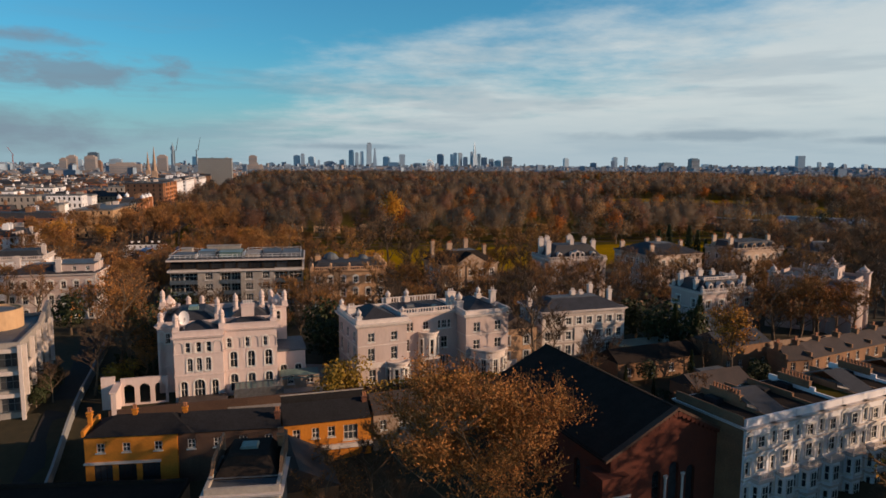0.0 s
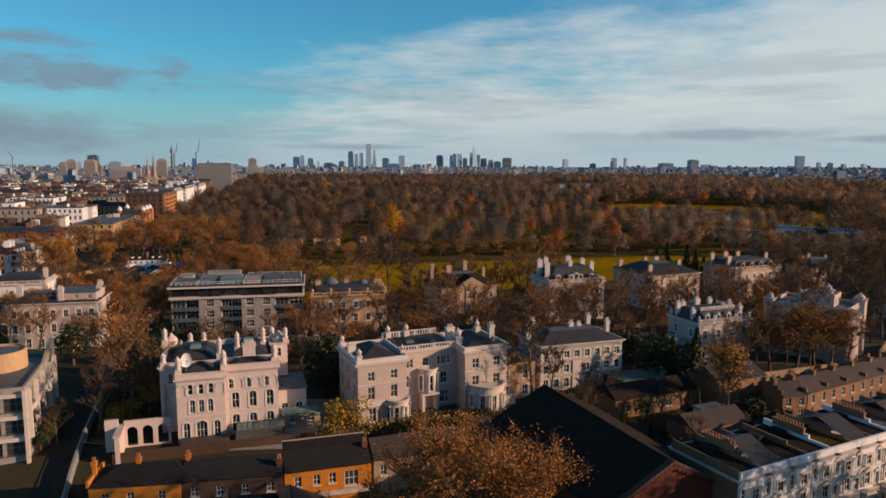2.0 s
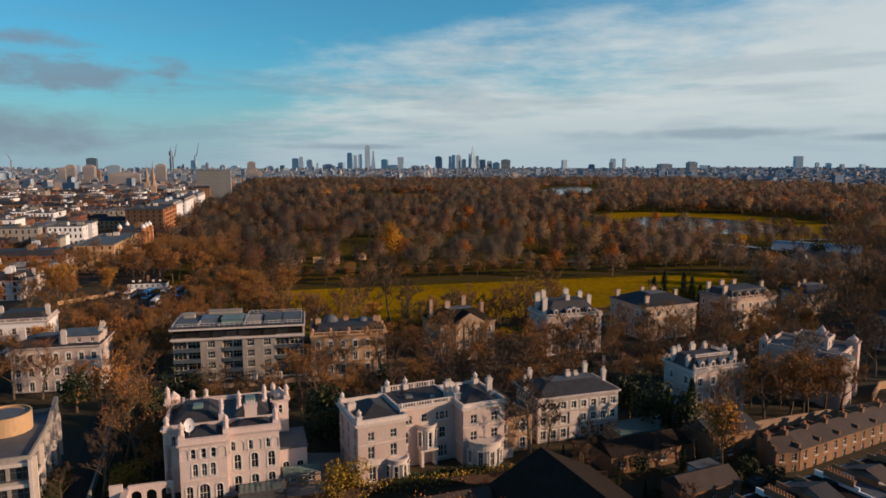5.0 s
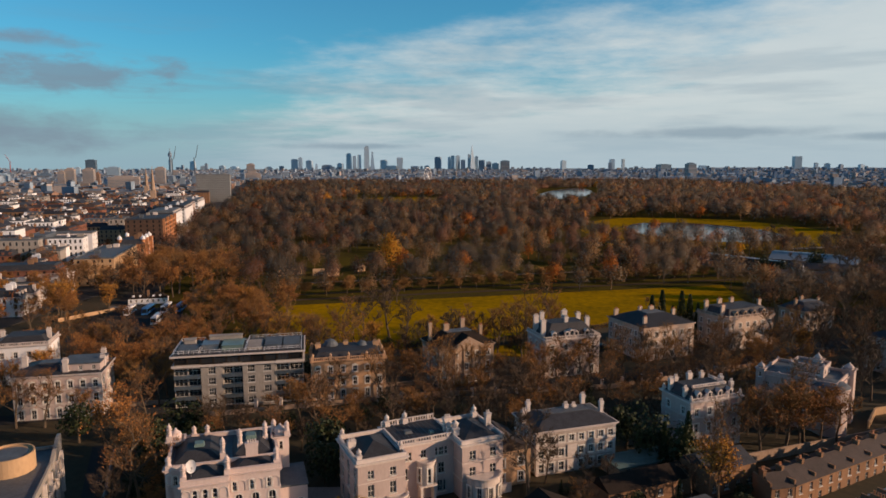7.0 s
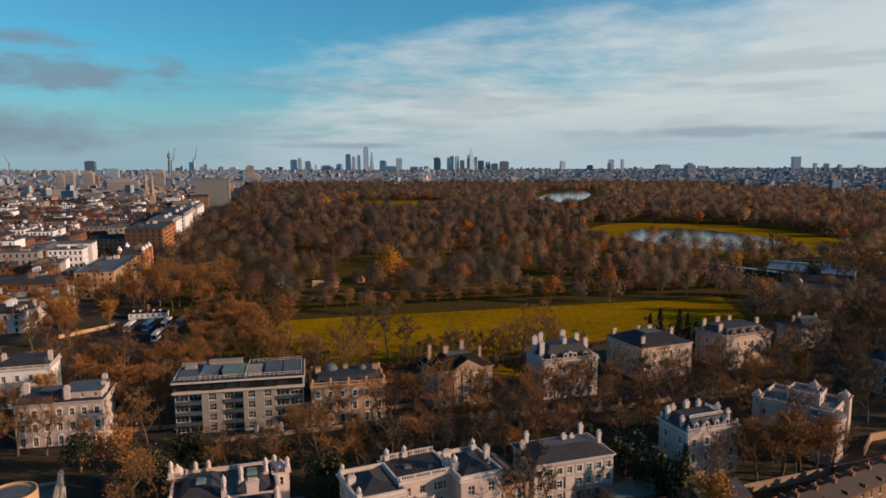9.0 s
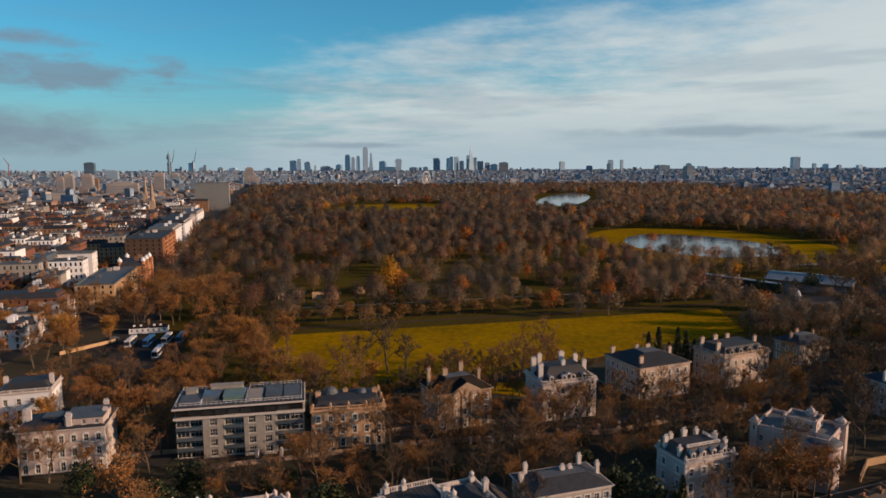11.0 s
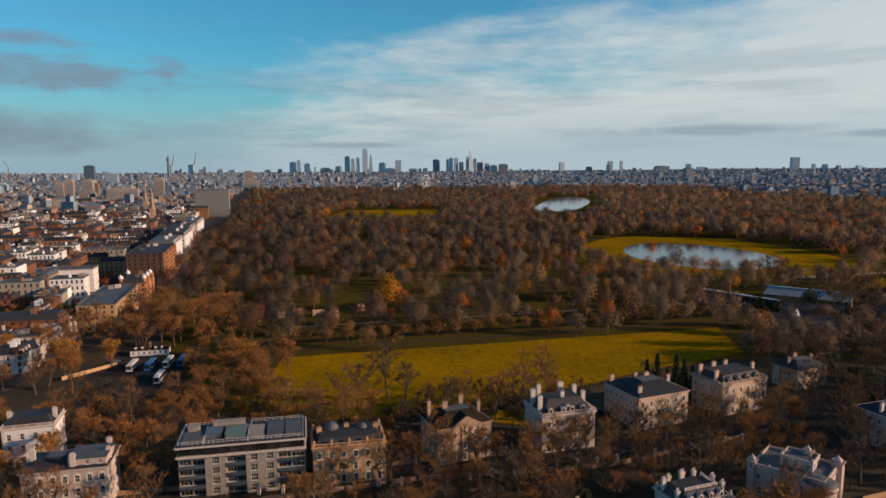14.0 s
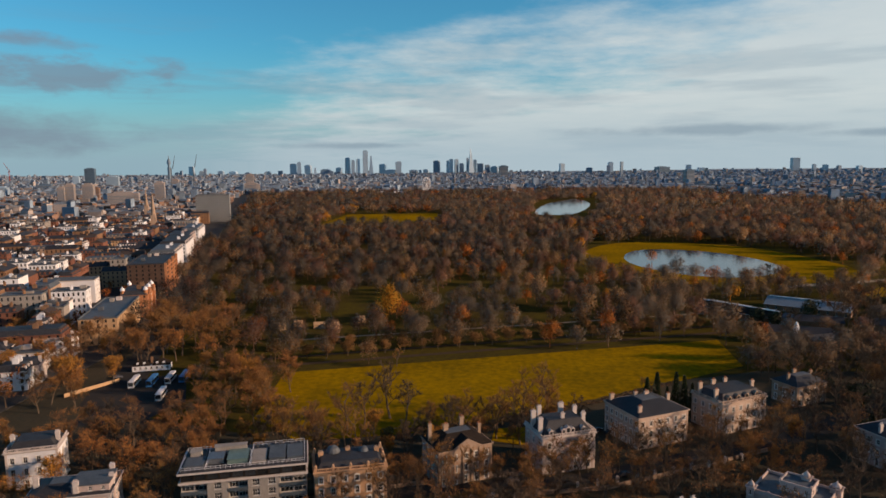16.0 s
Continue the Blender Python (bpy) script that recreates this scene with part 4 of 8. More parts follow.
    part("pergola_roof", Shape().box(0.6, 8.0, -3.4, -0.3, 1.0, 1.15).box(0.8, 1.0, -3.2, -3.0, -0.6, 1.0).box(7.6, 7.8, -3.2, -3.0, -0.6, 1.0), "slate_b", v)
    conserv = Shape()
    for i in range(9):
        conserv.box(9.2 + i * 0.9, 9.3 + i * 0.9, -2.6, 0.9, 2.2, 2.35)
    conserv.box(9.0, 16.8, -2.7, -2.55, -0.5, 2.35).box(9.0, 16.8, 0.8, 0.95, -0.5, 2.4)
    part("glazing_frame", conserv, "metal", v)
    part("glass_roof", Shape().box(9.1, 16.7, -2.5, 0.8, 2.2, 2.25), "copper", v)
    dish = thing("satellite_dish", v.matrix_basis @ pose(1.6, 1.3, H + 1.55, 0, 0, 12), "large white satellite dish on a slate villa roof", "satellite dish")
    s = Shape()
    n, rings = 18, 4
    for j in range(rings + 1):
        rr = j / rings
        for i in range(n):
            a = 6.2832 * i / n
            s.v.append((0.85 * rr * math.cos(a), -0.3 * rr * rr, 1.3 + 1.2 * rr * math.sin(a)))
    s.f += [(j * n + i, j * n + (i + 1) % n, (j + 1) * n + (i + 1) % n, (j + 1) * n + i) for j in range(rings) for i in range(n)]
    part("reflector", s, "coachwhite", dish)
    part("mast", Shape().tube((0, 0.1, -0.6), (0, 0.1, 1.4), 0.08, 0.08, 8).tube((0, 0, 0.3), (0, -0.9, 1.2), 0.03, 0.03, 5).box(-0.1, 0.1, -1.0, -0.8, 1.15, 1.4), "metal", dish)


def build_italianate():
    v = thing("villa", pose(-14.6, 113.4, 3.0, 0, 0, 24), "pale stucco Italianate villa with bow windows and balustrades", "house", "villas of the avenue")
    m, H = "stucco", 11.3
    win = [(0.6, 1.25, 2.5, False), (4.6, 1.25, 2.3, False), (8.0, 1.2, 1.6, False)]
    block(v, 0, 0, 9.0, 12, -1, H, m, [(*win[0], dict(F=[2.6, 6.6], L=3)), (*win[1], dict(F=[2.4, 6.6], L=3)), (*win[2], dict(F=[2.4, 6.6], L=3))], "none")
    block(v, 9.0, 3.9, 11.5, 10, -1, H + 0.2, m, [
        (0.8, 0.55, 2.3, False, dict(F=[1.4, 7.6, 9.6])), (0.8, 1.1, 2.3, False, dict(F=[8.6])),
        (4.5, 1.3, 2.2, False, dict(F=[1.3, 8.9])), (8.2, 1.2, 1.6, False, dict(F=[5.2])), (8.2, 0.6, 1.6, False, dict(F=[0.6, 2.4, 7.9, 9.9])), (8.2, 1.0, 1.6, False, dict(F=[1.5, 8.9])),
    ], "none")
    block(v, 20.5, 0, 8.8, 12, -1, H, m, [(*win[0], dict(F=[2.0, 5.2])), (4.5, 1.35, 1.9, False, dict(F=[2.2, 6.6], R=3)), (7.9, 1.35, 1.8, False, dict(F=[2.2, 6.6], R=3))], "none")
    for x0, y0, w, d in ((0, 0, 9.0, 12), (20.5, 0, 8.8, 12)):
        cornice(v, x0, y0, w, d, H, "trim", 1.2)
        part("parapet", Shape().ring(x0, x0 + w, y0, y0 + d, H, H + 0.7, 0.25, 0.15), "trim", v)
        slates(v, "roof", Shape().hip(x0 + 0.5, x0 + w - 0.5, y0 + 0.6, y0 + d - 0.6, H + 0.02, 1.9, 0), "slate")
        band(v, x0, y0, w, d, 3.9, "trim")
        band(v, x0, y0, w, d, 7.3, "trim", 0.14)
    cornice(v, 9.0, 3.9, 11.5, 10, H + 0.2, "trim", 1.0)
    part("roof", Shape().box(9.2, 20.3, 4.5, 13.6, H + 0.21, H + 0.35), "slate", v)
    roof_seams(v, 9.4, 20.1, 4.6, 13.4, H + 0.36)
    part("roof_hatch", Shape().box(12.0, 13.6, 8.0, 9.4, H + 0.35, H + 0.85, 0.1), "lead", v)
    part("roof_hatch", Shape().box(16.6, 17.6, 6.4, 7.4, H + 0.35, H + 0.75, 0.08), "copper", v)
    balustrade(v, [(9.2, 4.0), (20.3, 4.0)], H + 0.2, 0.9)
    balustrade(v, [(9.2, 13.7), (20.3, 13.7)], H + 0.2, 1.2)
    for x, y, k in ((0.4, 0.5, 1.0), (8.8, 1.8, 0.8), (0.4, 11.4, 0.9), (10.2, 13.6, 1.1), (14.0, 13.6, 1.1), (21.0, 4.2, 1.35), (28.4, 11.0, 1.1), (20.2, 5.4, 1.1)):
        urn(v, x, y, H + 0.3, k)
    chimney(v, 20.3, 6.5, H, 1.6, 0.9, 3.0, 3, "trim", "trim")
    chimney(v, 0.8, 6.5, H, 1.4, 0.8, 1.6, 3, "trim", "trim")
    chimney(v, 28.9, 5.8, H, 1.1, 0.8, 2.8, 2, "trim", "trim")
    # one-storey bow on the near corner, a slim two-storey bow in the middle, a broad bow on the far wing
    bow(v, 7.3, 0.3, 2.0, -1, 4.3, "trim", windows=4, sill=0.8, high=2.4, ww=0.75)
    part("bay_front", Shape().box(-0.3, 5.4, -0.25, 0.0, 3.4, 4.3), "trim", v)
    bow(v, 14.6, 3.9, 1.75, 3.2, 8.0, "trim", windows=3, sill=3.9, high=2.9, ww=0.7)
    part("porch", Shape().box(13.0, 13.5, 2.4, 4.0, -1, 3.2).box(15.7, 16.2, 2.4, 4.0, -1, 3.2).box(12.8, 16.4, 2.2, 4.0, 3.0, 3.25), "trim", v)
    bow(v, 24.9, 0.2, 3.4, -1, 5.0, "trim", n=18, windows=5, sill=0.7, high=2.6, ww=0.9)
    w = part("garden_stair", Shape().box(28.3, 31.0, -0.5, 3.5, -1, 1.0).box(28.3, 28.6, -0.5, 3.5, 1.0, 1.9).box(28.6, 31.0, -0.5, -0.2, 1.0, 1.9), "trim", v)


build_moorish()
build_italianate()
v3 = villa("pale stucco three-storey villa with a low slate roof", 19.6, 131.9, 18, 18.4, 11, 9.7, "greystucco", front=8, side=4, roof="hip", rise=1.7, stacks=((2.0, 8.6, 2.8, 0.8), (9.8, 6.2, 2.3, 0.9), (11.8, 6.4, 1.9, 0.8), (15.6, 9.2, 2.8, 0.9), (17.8, 5.0, 2.5, 0.8), (-0.6, 5.0, 2.5, 0.9)), pots="trim")
for zz in (0.0, 3.2):
    part("pilaster_band", Shape().box(7.0, 9.2, -0.25, -0.1, 0.4 + zz, 2.9 + zz), "trim", v3)
wing = thing("coach_house", pose(10.2, 126.6, 3.0, 0, 0, 20), "cream rendered coach house with a slate gable roof", "house")
block(wing, 0, 0, 8.4, 12, -1, 7.2, "honey", fenestration(7.2, 2, dict(F=2, R=3)), "trim")
slates(wing, "roof", Shape().gable(0, 8.4, 0, 12, 7.2, 2.4, 0.25, "y"), "slate_b")
chimney(wing, 0.6, 2.0, 7.0, 0.9, 0.8, 4.6, 2, "trim", "trim")
v4 = villa("cream villa with a mansard roof and white chimneys", 55.4, 144.2, 20, 14.2, 10.0, 11.6, "stucco", front=4, side=2, roof="mansard", rise=2.0, parapet=False,
           stacks=((0.8, 8.0, 2.6, 1.0), (3.2, 9.3, 2.4, 0.9), (7.2, 9.4, 2.8, 1.2), (10.6, 9.2, 2.6, 0.9), (13.5, 6.0, 2.4, 0.9), (13.4, 2.6, 2.2, 0.8), (0.8, 3.0, 2.0, 0.8)), pots="trim")
for xx in (2.7, 5.6, 8.5, 11.5):
    dormer(v4, xx, 0.5, 11.7, 1.1, 1.3)
balustrade(v4, [(0.2, 0.0), (14.0, 0.0)], 11.6, 0.7)
balustrade(v4, [(2.6, 2.6), (11.6, 2.6), (11.6, 7.9)], 13.7, 0.7)
for xx, yy in ((0.3, 0.3), (4.2, 0.2), (10.0, 0.2), (13.9, 0.3), (0.3, 9.7), (13.9, 9.7)):
    urn(v4, xx, yy, 11.7, 0.62)


def build_castle():
    v = thing("villa", pose(80.4, 165.0, 2.0, 0, 0, -42), "pink rendered villa with corner turrets and a round bow", "house", "villas of the avenue")
    m, H = "stucco", 12.4
    block(v, 0, 0, 17.0, 14, -1, H, m, [(1.2, 1.0, 2.2, True, dict(F=4, L=3, R=3)), (5.2, 1.0, 2.0, True, dict(F=4, L=3, R=3)), (9.0, 0.9, 1.5, True, dict(F=5, L=3, R=3))], "none")
    cornice(v, 0, 0, 17, 14, H, m, 0.7)
    part("parapet", Shape().ring(0, 17, 0, 14, H, H + 0.9, 0.05, 0.25), m, v)
    part("roof", Shape().box(0.3, 16.7, 0.3, 13.7, H + 0.02, H + 0.2), "lead", v)
    roof_seams(v, 0.6, 16.4, 0.6, 4.8, H + 0.21)
    block(v, 5.5, 5.0, 7.5, 6.5, H, H + 2.4, m, [(H + 0.8, 0.9, 1.2, False, dict(F=3, R=2))], "none")
    part("parapet", Shape().ring(5.5, 13.0, 5.0, 11.5, H + 2.4, H + 3.0, 0.1, 0.2), m, v)
    part("roof", Shape().box(5.7, 12.8, 5.2, 11.3, H + 2.41, H + 2.55), "lead", v)
    part("bay", Shape().lathe(15.6, 1.6, [(3.7, -1), (3.7, H - 1.2), (4.0, H - 1.0), (4.0, H - 0.2), (3.6, H - 0.2)], 24, 170, 440), m, v)
    part("bay_roof", Shape().lathe(15.6, 1.6, [(4.05, H - 0.15), (3.2, H + 0.5), (1.8, H + 0.85), (0.2, H + 1.0)], 24), "lead", v)
    for tx, ty, w, top in ((-0.9, -0.7, 1.9, H + 1.5), (15.6, 11.8, 2.6, H + 1.6), (9.4, 9.6, 2.0, H + 3.4)):
        block(v, tx, ty, w, w, -1, top, m, [(top - 2.2, 0.6, 1.3, True, dict(F=1))], "none")
        cornice(v, tx, ty, w, w, top, m, 0.6)
        part("turret_cap", Shape().lathe(tx + w / 2, ty + w / 2, [(w * 0.42, top), (w * 0.45, top + 0.5), (w * 0.3, top + 0.9), (w * 0.12, top + 1.2), (0.05, top + 1.7)], 8), m, v)
    for x, y, z in ((4.2, 0.1, H), (8.4, 0.1, H), (12.2, 0.2, H), (0.2, 7.0, H), (0.2, 13.6, H), (5.6, 5.1, H + 2.4), (12.8, 5.1, H + 2.4), (6.0, 13.8, H), (11.5, 13.8, H)):
        urn(v, x, y, z, 0.62, m)


build_castle()


def build_flats():
    f = thing("apartment_block", pose(-71.0, 173.6, 1.6, 0, 0, 11.3), "modern pale flats with a dark glazed top storey", "apartment block")
    W, D = 33.8, 15.0
    for x0, x1, cols in ((0.0, 7.0, None), (7.0, 12.6, 1), (12.6, 17.8, None), (17.8, 26.4, 2), (26.4, 33.8, None)):
        w = x1 - x0
        if cols:
            block(f, x0, 0, w, D, -1, 11.6, "concrete", [(0.7 + 2.9 * k, 1.9, 1.9, False, dict(F=[w * (i + 0.5) / cols for i in range(cols)])) for k in range(4)], "none")
        else:
            block(f, x0, 1.2, w, D - 1.2, -1, 11.6, "concrete", [(0.3 + 2.9 * k, w / 2 - 0.25, 2.5, False, dict(F=2, L=0, R=0)) for k in range(4)], "none")
            for k in range(1, 5):
                part("balcony", Shape().box(x0 + 0.1, x1 - 0.1, -0.2, 1.2, 2.9 * k - 0.35, 2.9 * k - 0.15).box(x0 + 0.1, x1 - 0.1, -0.2, -0.14, 2.9 * k - 0.15, 2.9 * k + 0.75), "concrete" if k == 4 else "darkglass", f)
    part("floor_slab", Shape().box(-0.4, W + 0.4, -0.5, D + 0.4, 11.6, 12.1), "trim", f)
    block(f, 0.3, 0.15, W - 0.6, D - 1.2, 12.1, 14.4, "slate_d", [(12.3, 2.9, 1.9, False, dict(F=10, L=4, R=4))], "none", "slate_d")
    part("roof_slab", Shape().box(-0.6, W + 0.6, -0.7, D + 0.6, 14.4, 14.85), "trim", f)
    part("roof", Shape().box(-0.3, W + 0.3, -0.4, D + 0.3, 14.86, 14.95), "slate", f)
    for x, y, w, d, h, mt in ((1.0, 1.5, 5.0, 6.0, 1.0, "lead"), (7.0, 4.0, 4.2, 5.0, 1.5, "metal"), (12.2, 3.0, 5.5, 7.0, 1.3, "copper"), (19.0, 2.0, 3.8, 8.0, 0.8, "concrete"), (23.6, 2.0, 4.4, 9.0, 1.1, "lead"), (28.6, 2.0, 4.2, 9.0, 1.0, "lead"), (8.0, 10.5, 9.0, 2.0, 2.2, "concrete"), (1.5, 9.0, 3.0, 3.0, 1.7, "concrete")):
        part("plant_box", Shape().box(x, x + w, y, y + d, 14.9, 14.9 + h, 0.15).box(x - 0.1, x + w + 0.1, y - 0.1, y + d + 0.1, 14.9 + h, 15.0 + h), mt, f)
    for x0, x1, y0, y1 in ((0.2, 6.6, 0.4, 14.2), (6.9, 18.4, 0.4, 9.6), (18.7, 33.4, 0.4, 14.2)):
        rail = Shape()
        for z in (15.4, 15.95):
            rail.ring(x0, x1, y0, y1, z, z + 0.07, 0.04, 0.04)
        n = int((x1 - x0) / 1.2)
        for i in range(n + 1):
            x = x0 + (x1 - x0) * i / n
            rail.box(x - 0.04, x + 0.04, y0 - 0.04, y0 + 0.04, 14.9, 15.98).box(x - 0.04, x + 0.04, y1 - 0.04, y1 + 0.04, 14.9, 15.98)
        part("guard_rail", rail, "coachwhite", f)
    for i in range(9):
        part("vent", Shape().box(3 + i * 3.3, 3.7 + i * 3.3, 12.0 + (i % 3) * 0.5, 12.7 + (i % 3) * 0.5, 14.9, 15.6 + 0.25 * (i % 4)), "metal", f)


build_flats()
v2b = villa("honey stone villa with pinnacles behind bare branches", -35.8, 181.4, 12, 20.4, 13, 11.6, "honey", "honey", front=6, side=4, roof="mansard", rise=1.8, style="pediment", stacks=((2.0, 7.0, 2.6, 1.4), (10.0, 9.0, 2.4, 1.2), (18.4, 7.0, 2.6, 1.4)), pots="stone", parapet=True)
for xx, yy in ((0.3, 0.3), (5.2, 0.2), (10.2, 0.2), (15.2, 0.2), (20.1, 0.3), (20.1, 6.0), (20.1, 12.6), (0.3, 12.6)):
    urn(v2b, xx, yy, 11.9, 0.8, "honey")
part("glass_dome", Shape().lathe(5.6, 9.0, [(2.2, 13.0), (2.2, 13.8), (1.5, 14.9), (0.2, 15.5)], 12), "lead", v2b)
part("glass_dome", Shape().lathe(14.6, 8.0, [(1.6, 13.0), (1.6, 13.6), (1.1, 14.4), (0.2, 14.8)], 12), "lead", v2b)
v2c = villa("grey stone villa with a pediment and dark slate roof", -0.6, 194.8, 24, 18.0, 13.5, 12.0, "stone", "stone", front=5, side=4, roof="hip", rise=3.2, roofmat="slate_d", stacks=((0.6, 8.5, 5.6, 1.0), (5.6, 7.5, 5.0, 1.6), (12.0, 9.5, 5.8, 1.3), (16.6, 6.0, 4.0, 1.0)))
part("pediment", Shape().gable(5.0, 14.0, -0.5, 5.5, 12.02, 2.8, 0.4, "y"), "stone", v2c)
slates(v2c, "pediment_roof", Shape().gable(4.5, 14.5, -0.25, 6.0, 12.06, 3.05, 0.4, "y"), "slate_d")
for xx in (5.2, 8.1, 11.0, 13.8):
    part("pilaster", Shape().box(xx - 0.3, xx + 0.3, -0.3, -0.003, 0, 11.4), "stone", v2c)
v2d = villa("cream villa with a steep blue slate mansard and gabled dormers", 32.2, 204.0, 17, 18.6, 13.5, 12.4, "stucco", front=4, side=3, roof="mansard", rise=4.0, style="pediment", parapet=True,
            stacks=((0.6, 3.2, 5.2, 1.5), (1.0, 9.5, 5.4, 1.6), (4.6, 12.8, 5.4, 1.4), (9.0, 4.4, 5.4, 1.2), (12.6, 12.8, 5.6, 1.8), (16.6, 4.6, 4.8, 1.4), (16.4, 10.2, 5.0, 1.4)), pots="trim")
for xx, k in ((3.2, 1.0), (7.6, 1.0), (9.2, 1.25), (10.8, 1.0), (14.6, 1.0)):
    dormer(v2d, xx, 0.45, 12.5, 1.3 * k, 1.7 * k)
v2e = villa("square pale stone villa with a broad ribbed lead roof", 68.0, 222.6, 22.5, 21.4, 19.5, 11.8, "palestone", "palestone", front=6, side=7, roof="hip", rise=2.9, roofmat="slate", stacks=((1.6, 17.5, 2.6, 1.6), (2.2, 2.4, 2.8, 1.4), (9.0, 13.5, 3.6, 1.2), (12.6, 12.0, 3.8, 1.8), (20.0, 9.0, 2.8, 1.2)))
for i in range(19):
    x = 1.2 + i * 1.05
    top = min(x, 21.4 - x, 6.9)
    part("roof_rib", Shape().tube((x, -0.3, 11.88), (x, top - 0.35, 11.88 + 2.9 * top / 7.02), 0.07, 0.07, 4), "lead", v2e)
v2f = villa("weathered pale stone villa with dormers behind bare trees", 101.8, 235.0, 24, 21.8, 15, 11.8, "palestone", "palestone", front=6, side=4, roof="mansard", rise=2.6, stacks=((0.8, 4.0, 4.0, 1.6), (1.0, 12.0, 4.2, 1.6), (8.0, 12.5, 4.2, 1.8), (14.0, 12.5, 4.0, 1.6), (21.0, 6.0, 4.0, 1.4)), parapet=True)
for xx in (4.0, 8.2, 12.6, 17.4):
    dormer(v2f, xx, 0.5, 11.9, 1.6, 1.7, "stone")
v2g = villa("grey stone house with white-capped chimneys", 143.0, 262.0, 24, 17, 12, 8.6, "stone", "stone", floors=2, front=4, side=3, roof="hip", rise=2.6, stacks=((2, 6, 3.2, 1.2), (9, 9, 3.4, 1.6), (15, 6, 3.0, 1.2)))
lw = villa("cream villa with a blue slate roof and tall chimneys", -107.6, 164.0, 12.7, 20.6, 13, 12.0, "stucco", front=7, side=3, roof="hip", rise=1.8, style="pediment", stacks=((1.0, 6.5, 3.0, 1.3), (12.2, 0.9, 3.2, 1.3), (18.8, 11.0, 2.8, 1.2), (20.0, 5.0, 2.6, 1.2)), pots="trim")
block(lw, 11.0, 0.9, 9.3, 8.5, 12.0, 14.2, "stucco", [(12.6, 0.9, 1.1, False, dict(F=3))], "none")
part("roof", Shape().box(10.8, 20.5, 0.7, 9.6, 14.2, 14.45), "lead", lw)
lw2 = villa("white gabled villa among autumn trees", -133.0, 196.0, 16, 14.5, 12, 12.4, "white", front=4, side=3, roof="mansard", rise=2.2, parapet=True, stacks=((1.0, 5.0, 3.2, 1.2), (13.6, 5.0, 3.2, 1.2)), pots="trim")
rv = villa("pale stone villa at the end of the avenue", 142.5, 203.0, 20, 16, 13, 11.2, "stucco", front=4, side=4, roof="hip", rise=2.2, stacks=((1.0, 5.0, 3.0, 1.2), (14.6, 5.0, 3.0, 1.2)), pots="trim")


def build_embassy():
    e = thing("embassy_block", pose(-64.5, 101.0, 3.0, 0, 0, 109.6), "pale concrete office block with a round roof drum", "office building")
    W, D, H = 22.5, 22.0, 10.6
    block(e, 0, 0, W, D, -1, H, "concrete", [(0.5 + 3.5 * k, 2.6, 2.5, False, dict(F=[4.2, 9.0, 13.8, 18.6], L=[1.7, 4.8, 7.9, 11.0, 14.1, 17.2, 20.3])) for k in range(3)], "none", "metal", deep=0.5)
    for k in range(1, 4):
        part("floor_band", Shape().box(-0.45, -0.003, -0.3, D, 3.5 * k - 0.7, 3.5 * k - 0.1), "trim", e)
    for yy in (-0.1, 6.9, 12.9, 18.9):
        part("fin", Shape().box(-1.0, -0.46, yy - 0.25, yy + 0.25, -1, H + 0.4), "trim", e)
    for xx in (1.6, 6.6, 11.4, 16.2, 21.2):
        part("fin", Shape().box(xx - 0.3, xx + 0.3, -0.55, -0.003, 2.6, H), "trim", e)
    part("spandrel", Shape().box(2.0, 21.0, -0.3, -0.003, 6.4, 7.2), "trim", e)
    part("parapet", Shape().ring(0, W, 0, D, H, H + 0.7, 0.05, 0.35), "concrete", e)
    part("roof", Shape().box(0.4, W - 0.4, 0.4, D - 0.4, H + 0.02, H + 0.2), "lead", e)
    part("drum", Shape().lathe(14.5, 6.6, [(4.1, H + 0.2), (4.1, H + 3.4), (3.8, H + 3.4), (3.8, H + 3.1)], 32), "tan", e)
    part("drum_roof", Shape().lathe(14.5, 6.6, [(3.78, H + 3.05), (1.8, H + 3.2), (0.1, H + 3.25)], 32), "lead", e)
    part("blade_wall", Shape().add([(12.5, -0.2, H), (W, -0.2, H), (W, -0.2, H + 2.9), (W - 1.2, -0.2, H + 3.0), (12.5, 0.4, H), (W, 0.4, H), (W, 0.4, H + 2.9), (W - 1.2, 0.4, H + 3.0)], [(0, 1, 2, 3), (4, 7, 6, 5), (0, 3, 7, 4), (3, 2, 6, 7), (1, 5, 6, 2)]), "concrete", e)
    d = thing("satellite_dish", e.matrix_basis @ pose(5.4, 9.0, H + 1.9, 0, 0, -80), "grey satellite dish on a flat roof", "satellite dish")
    part("reflector", Shape().lathe(0, 0, [(0.2, 0.0), (0.8, 0.15), (1.2, 0.45)], 16), "coachwhite", d, at=pose(0, 0, 0, 70))
    part("mast", Shape().tube((0, 0.2, -1.8), (0, 0.2, 0.0), 0.07, 0.07, 6), "metal", d)


build_embassy()

villa("white stucco house with a flat lead roof beside the road", -208.5, 338, 12, 17.5, 12, 10.5, "white", front=5, side=3, roof="flat", parapet=True, stacks=((1.0, 6.0, 2.4, 1.2), (16.4, 6.0, 2.4, 1.2)), pots="trim")
villa("cream stucco house with gabled bays among trees", -197.0, 297, 14, 13.5, 10, 9.0, "stucco", front=4, side=3, roof="mansard", rise=2.4, stacks=((1.0, 5.0, 3.0, 1.2), (12.6, 5.0, 3.0, 1.2)))
villa("white stucco house with a slate roof among trees", -226.0, 318, 14, 14.0, 11, 10.5, "white", front=4, side=3, roof="hip", rise=2.4, stacks=((1.0, 5.0, 3.0, 1.2), (12.6, 5.0, 3.0, 1.2)))

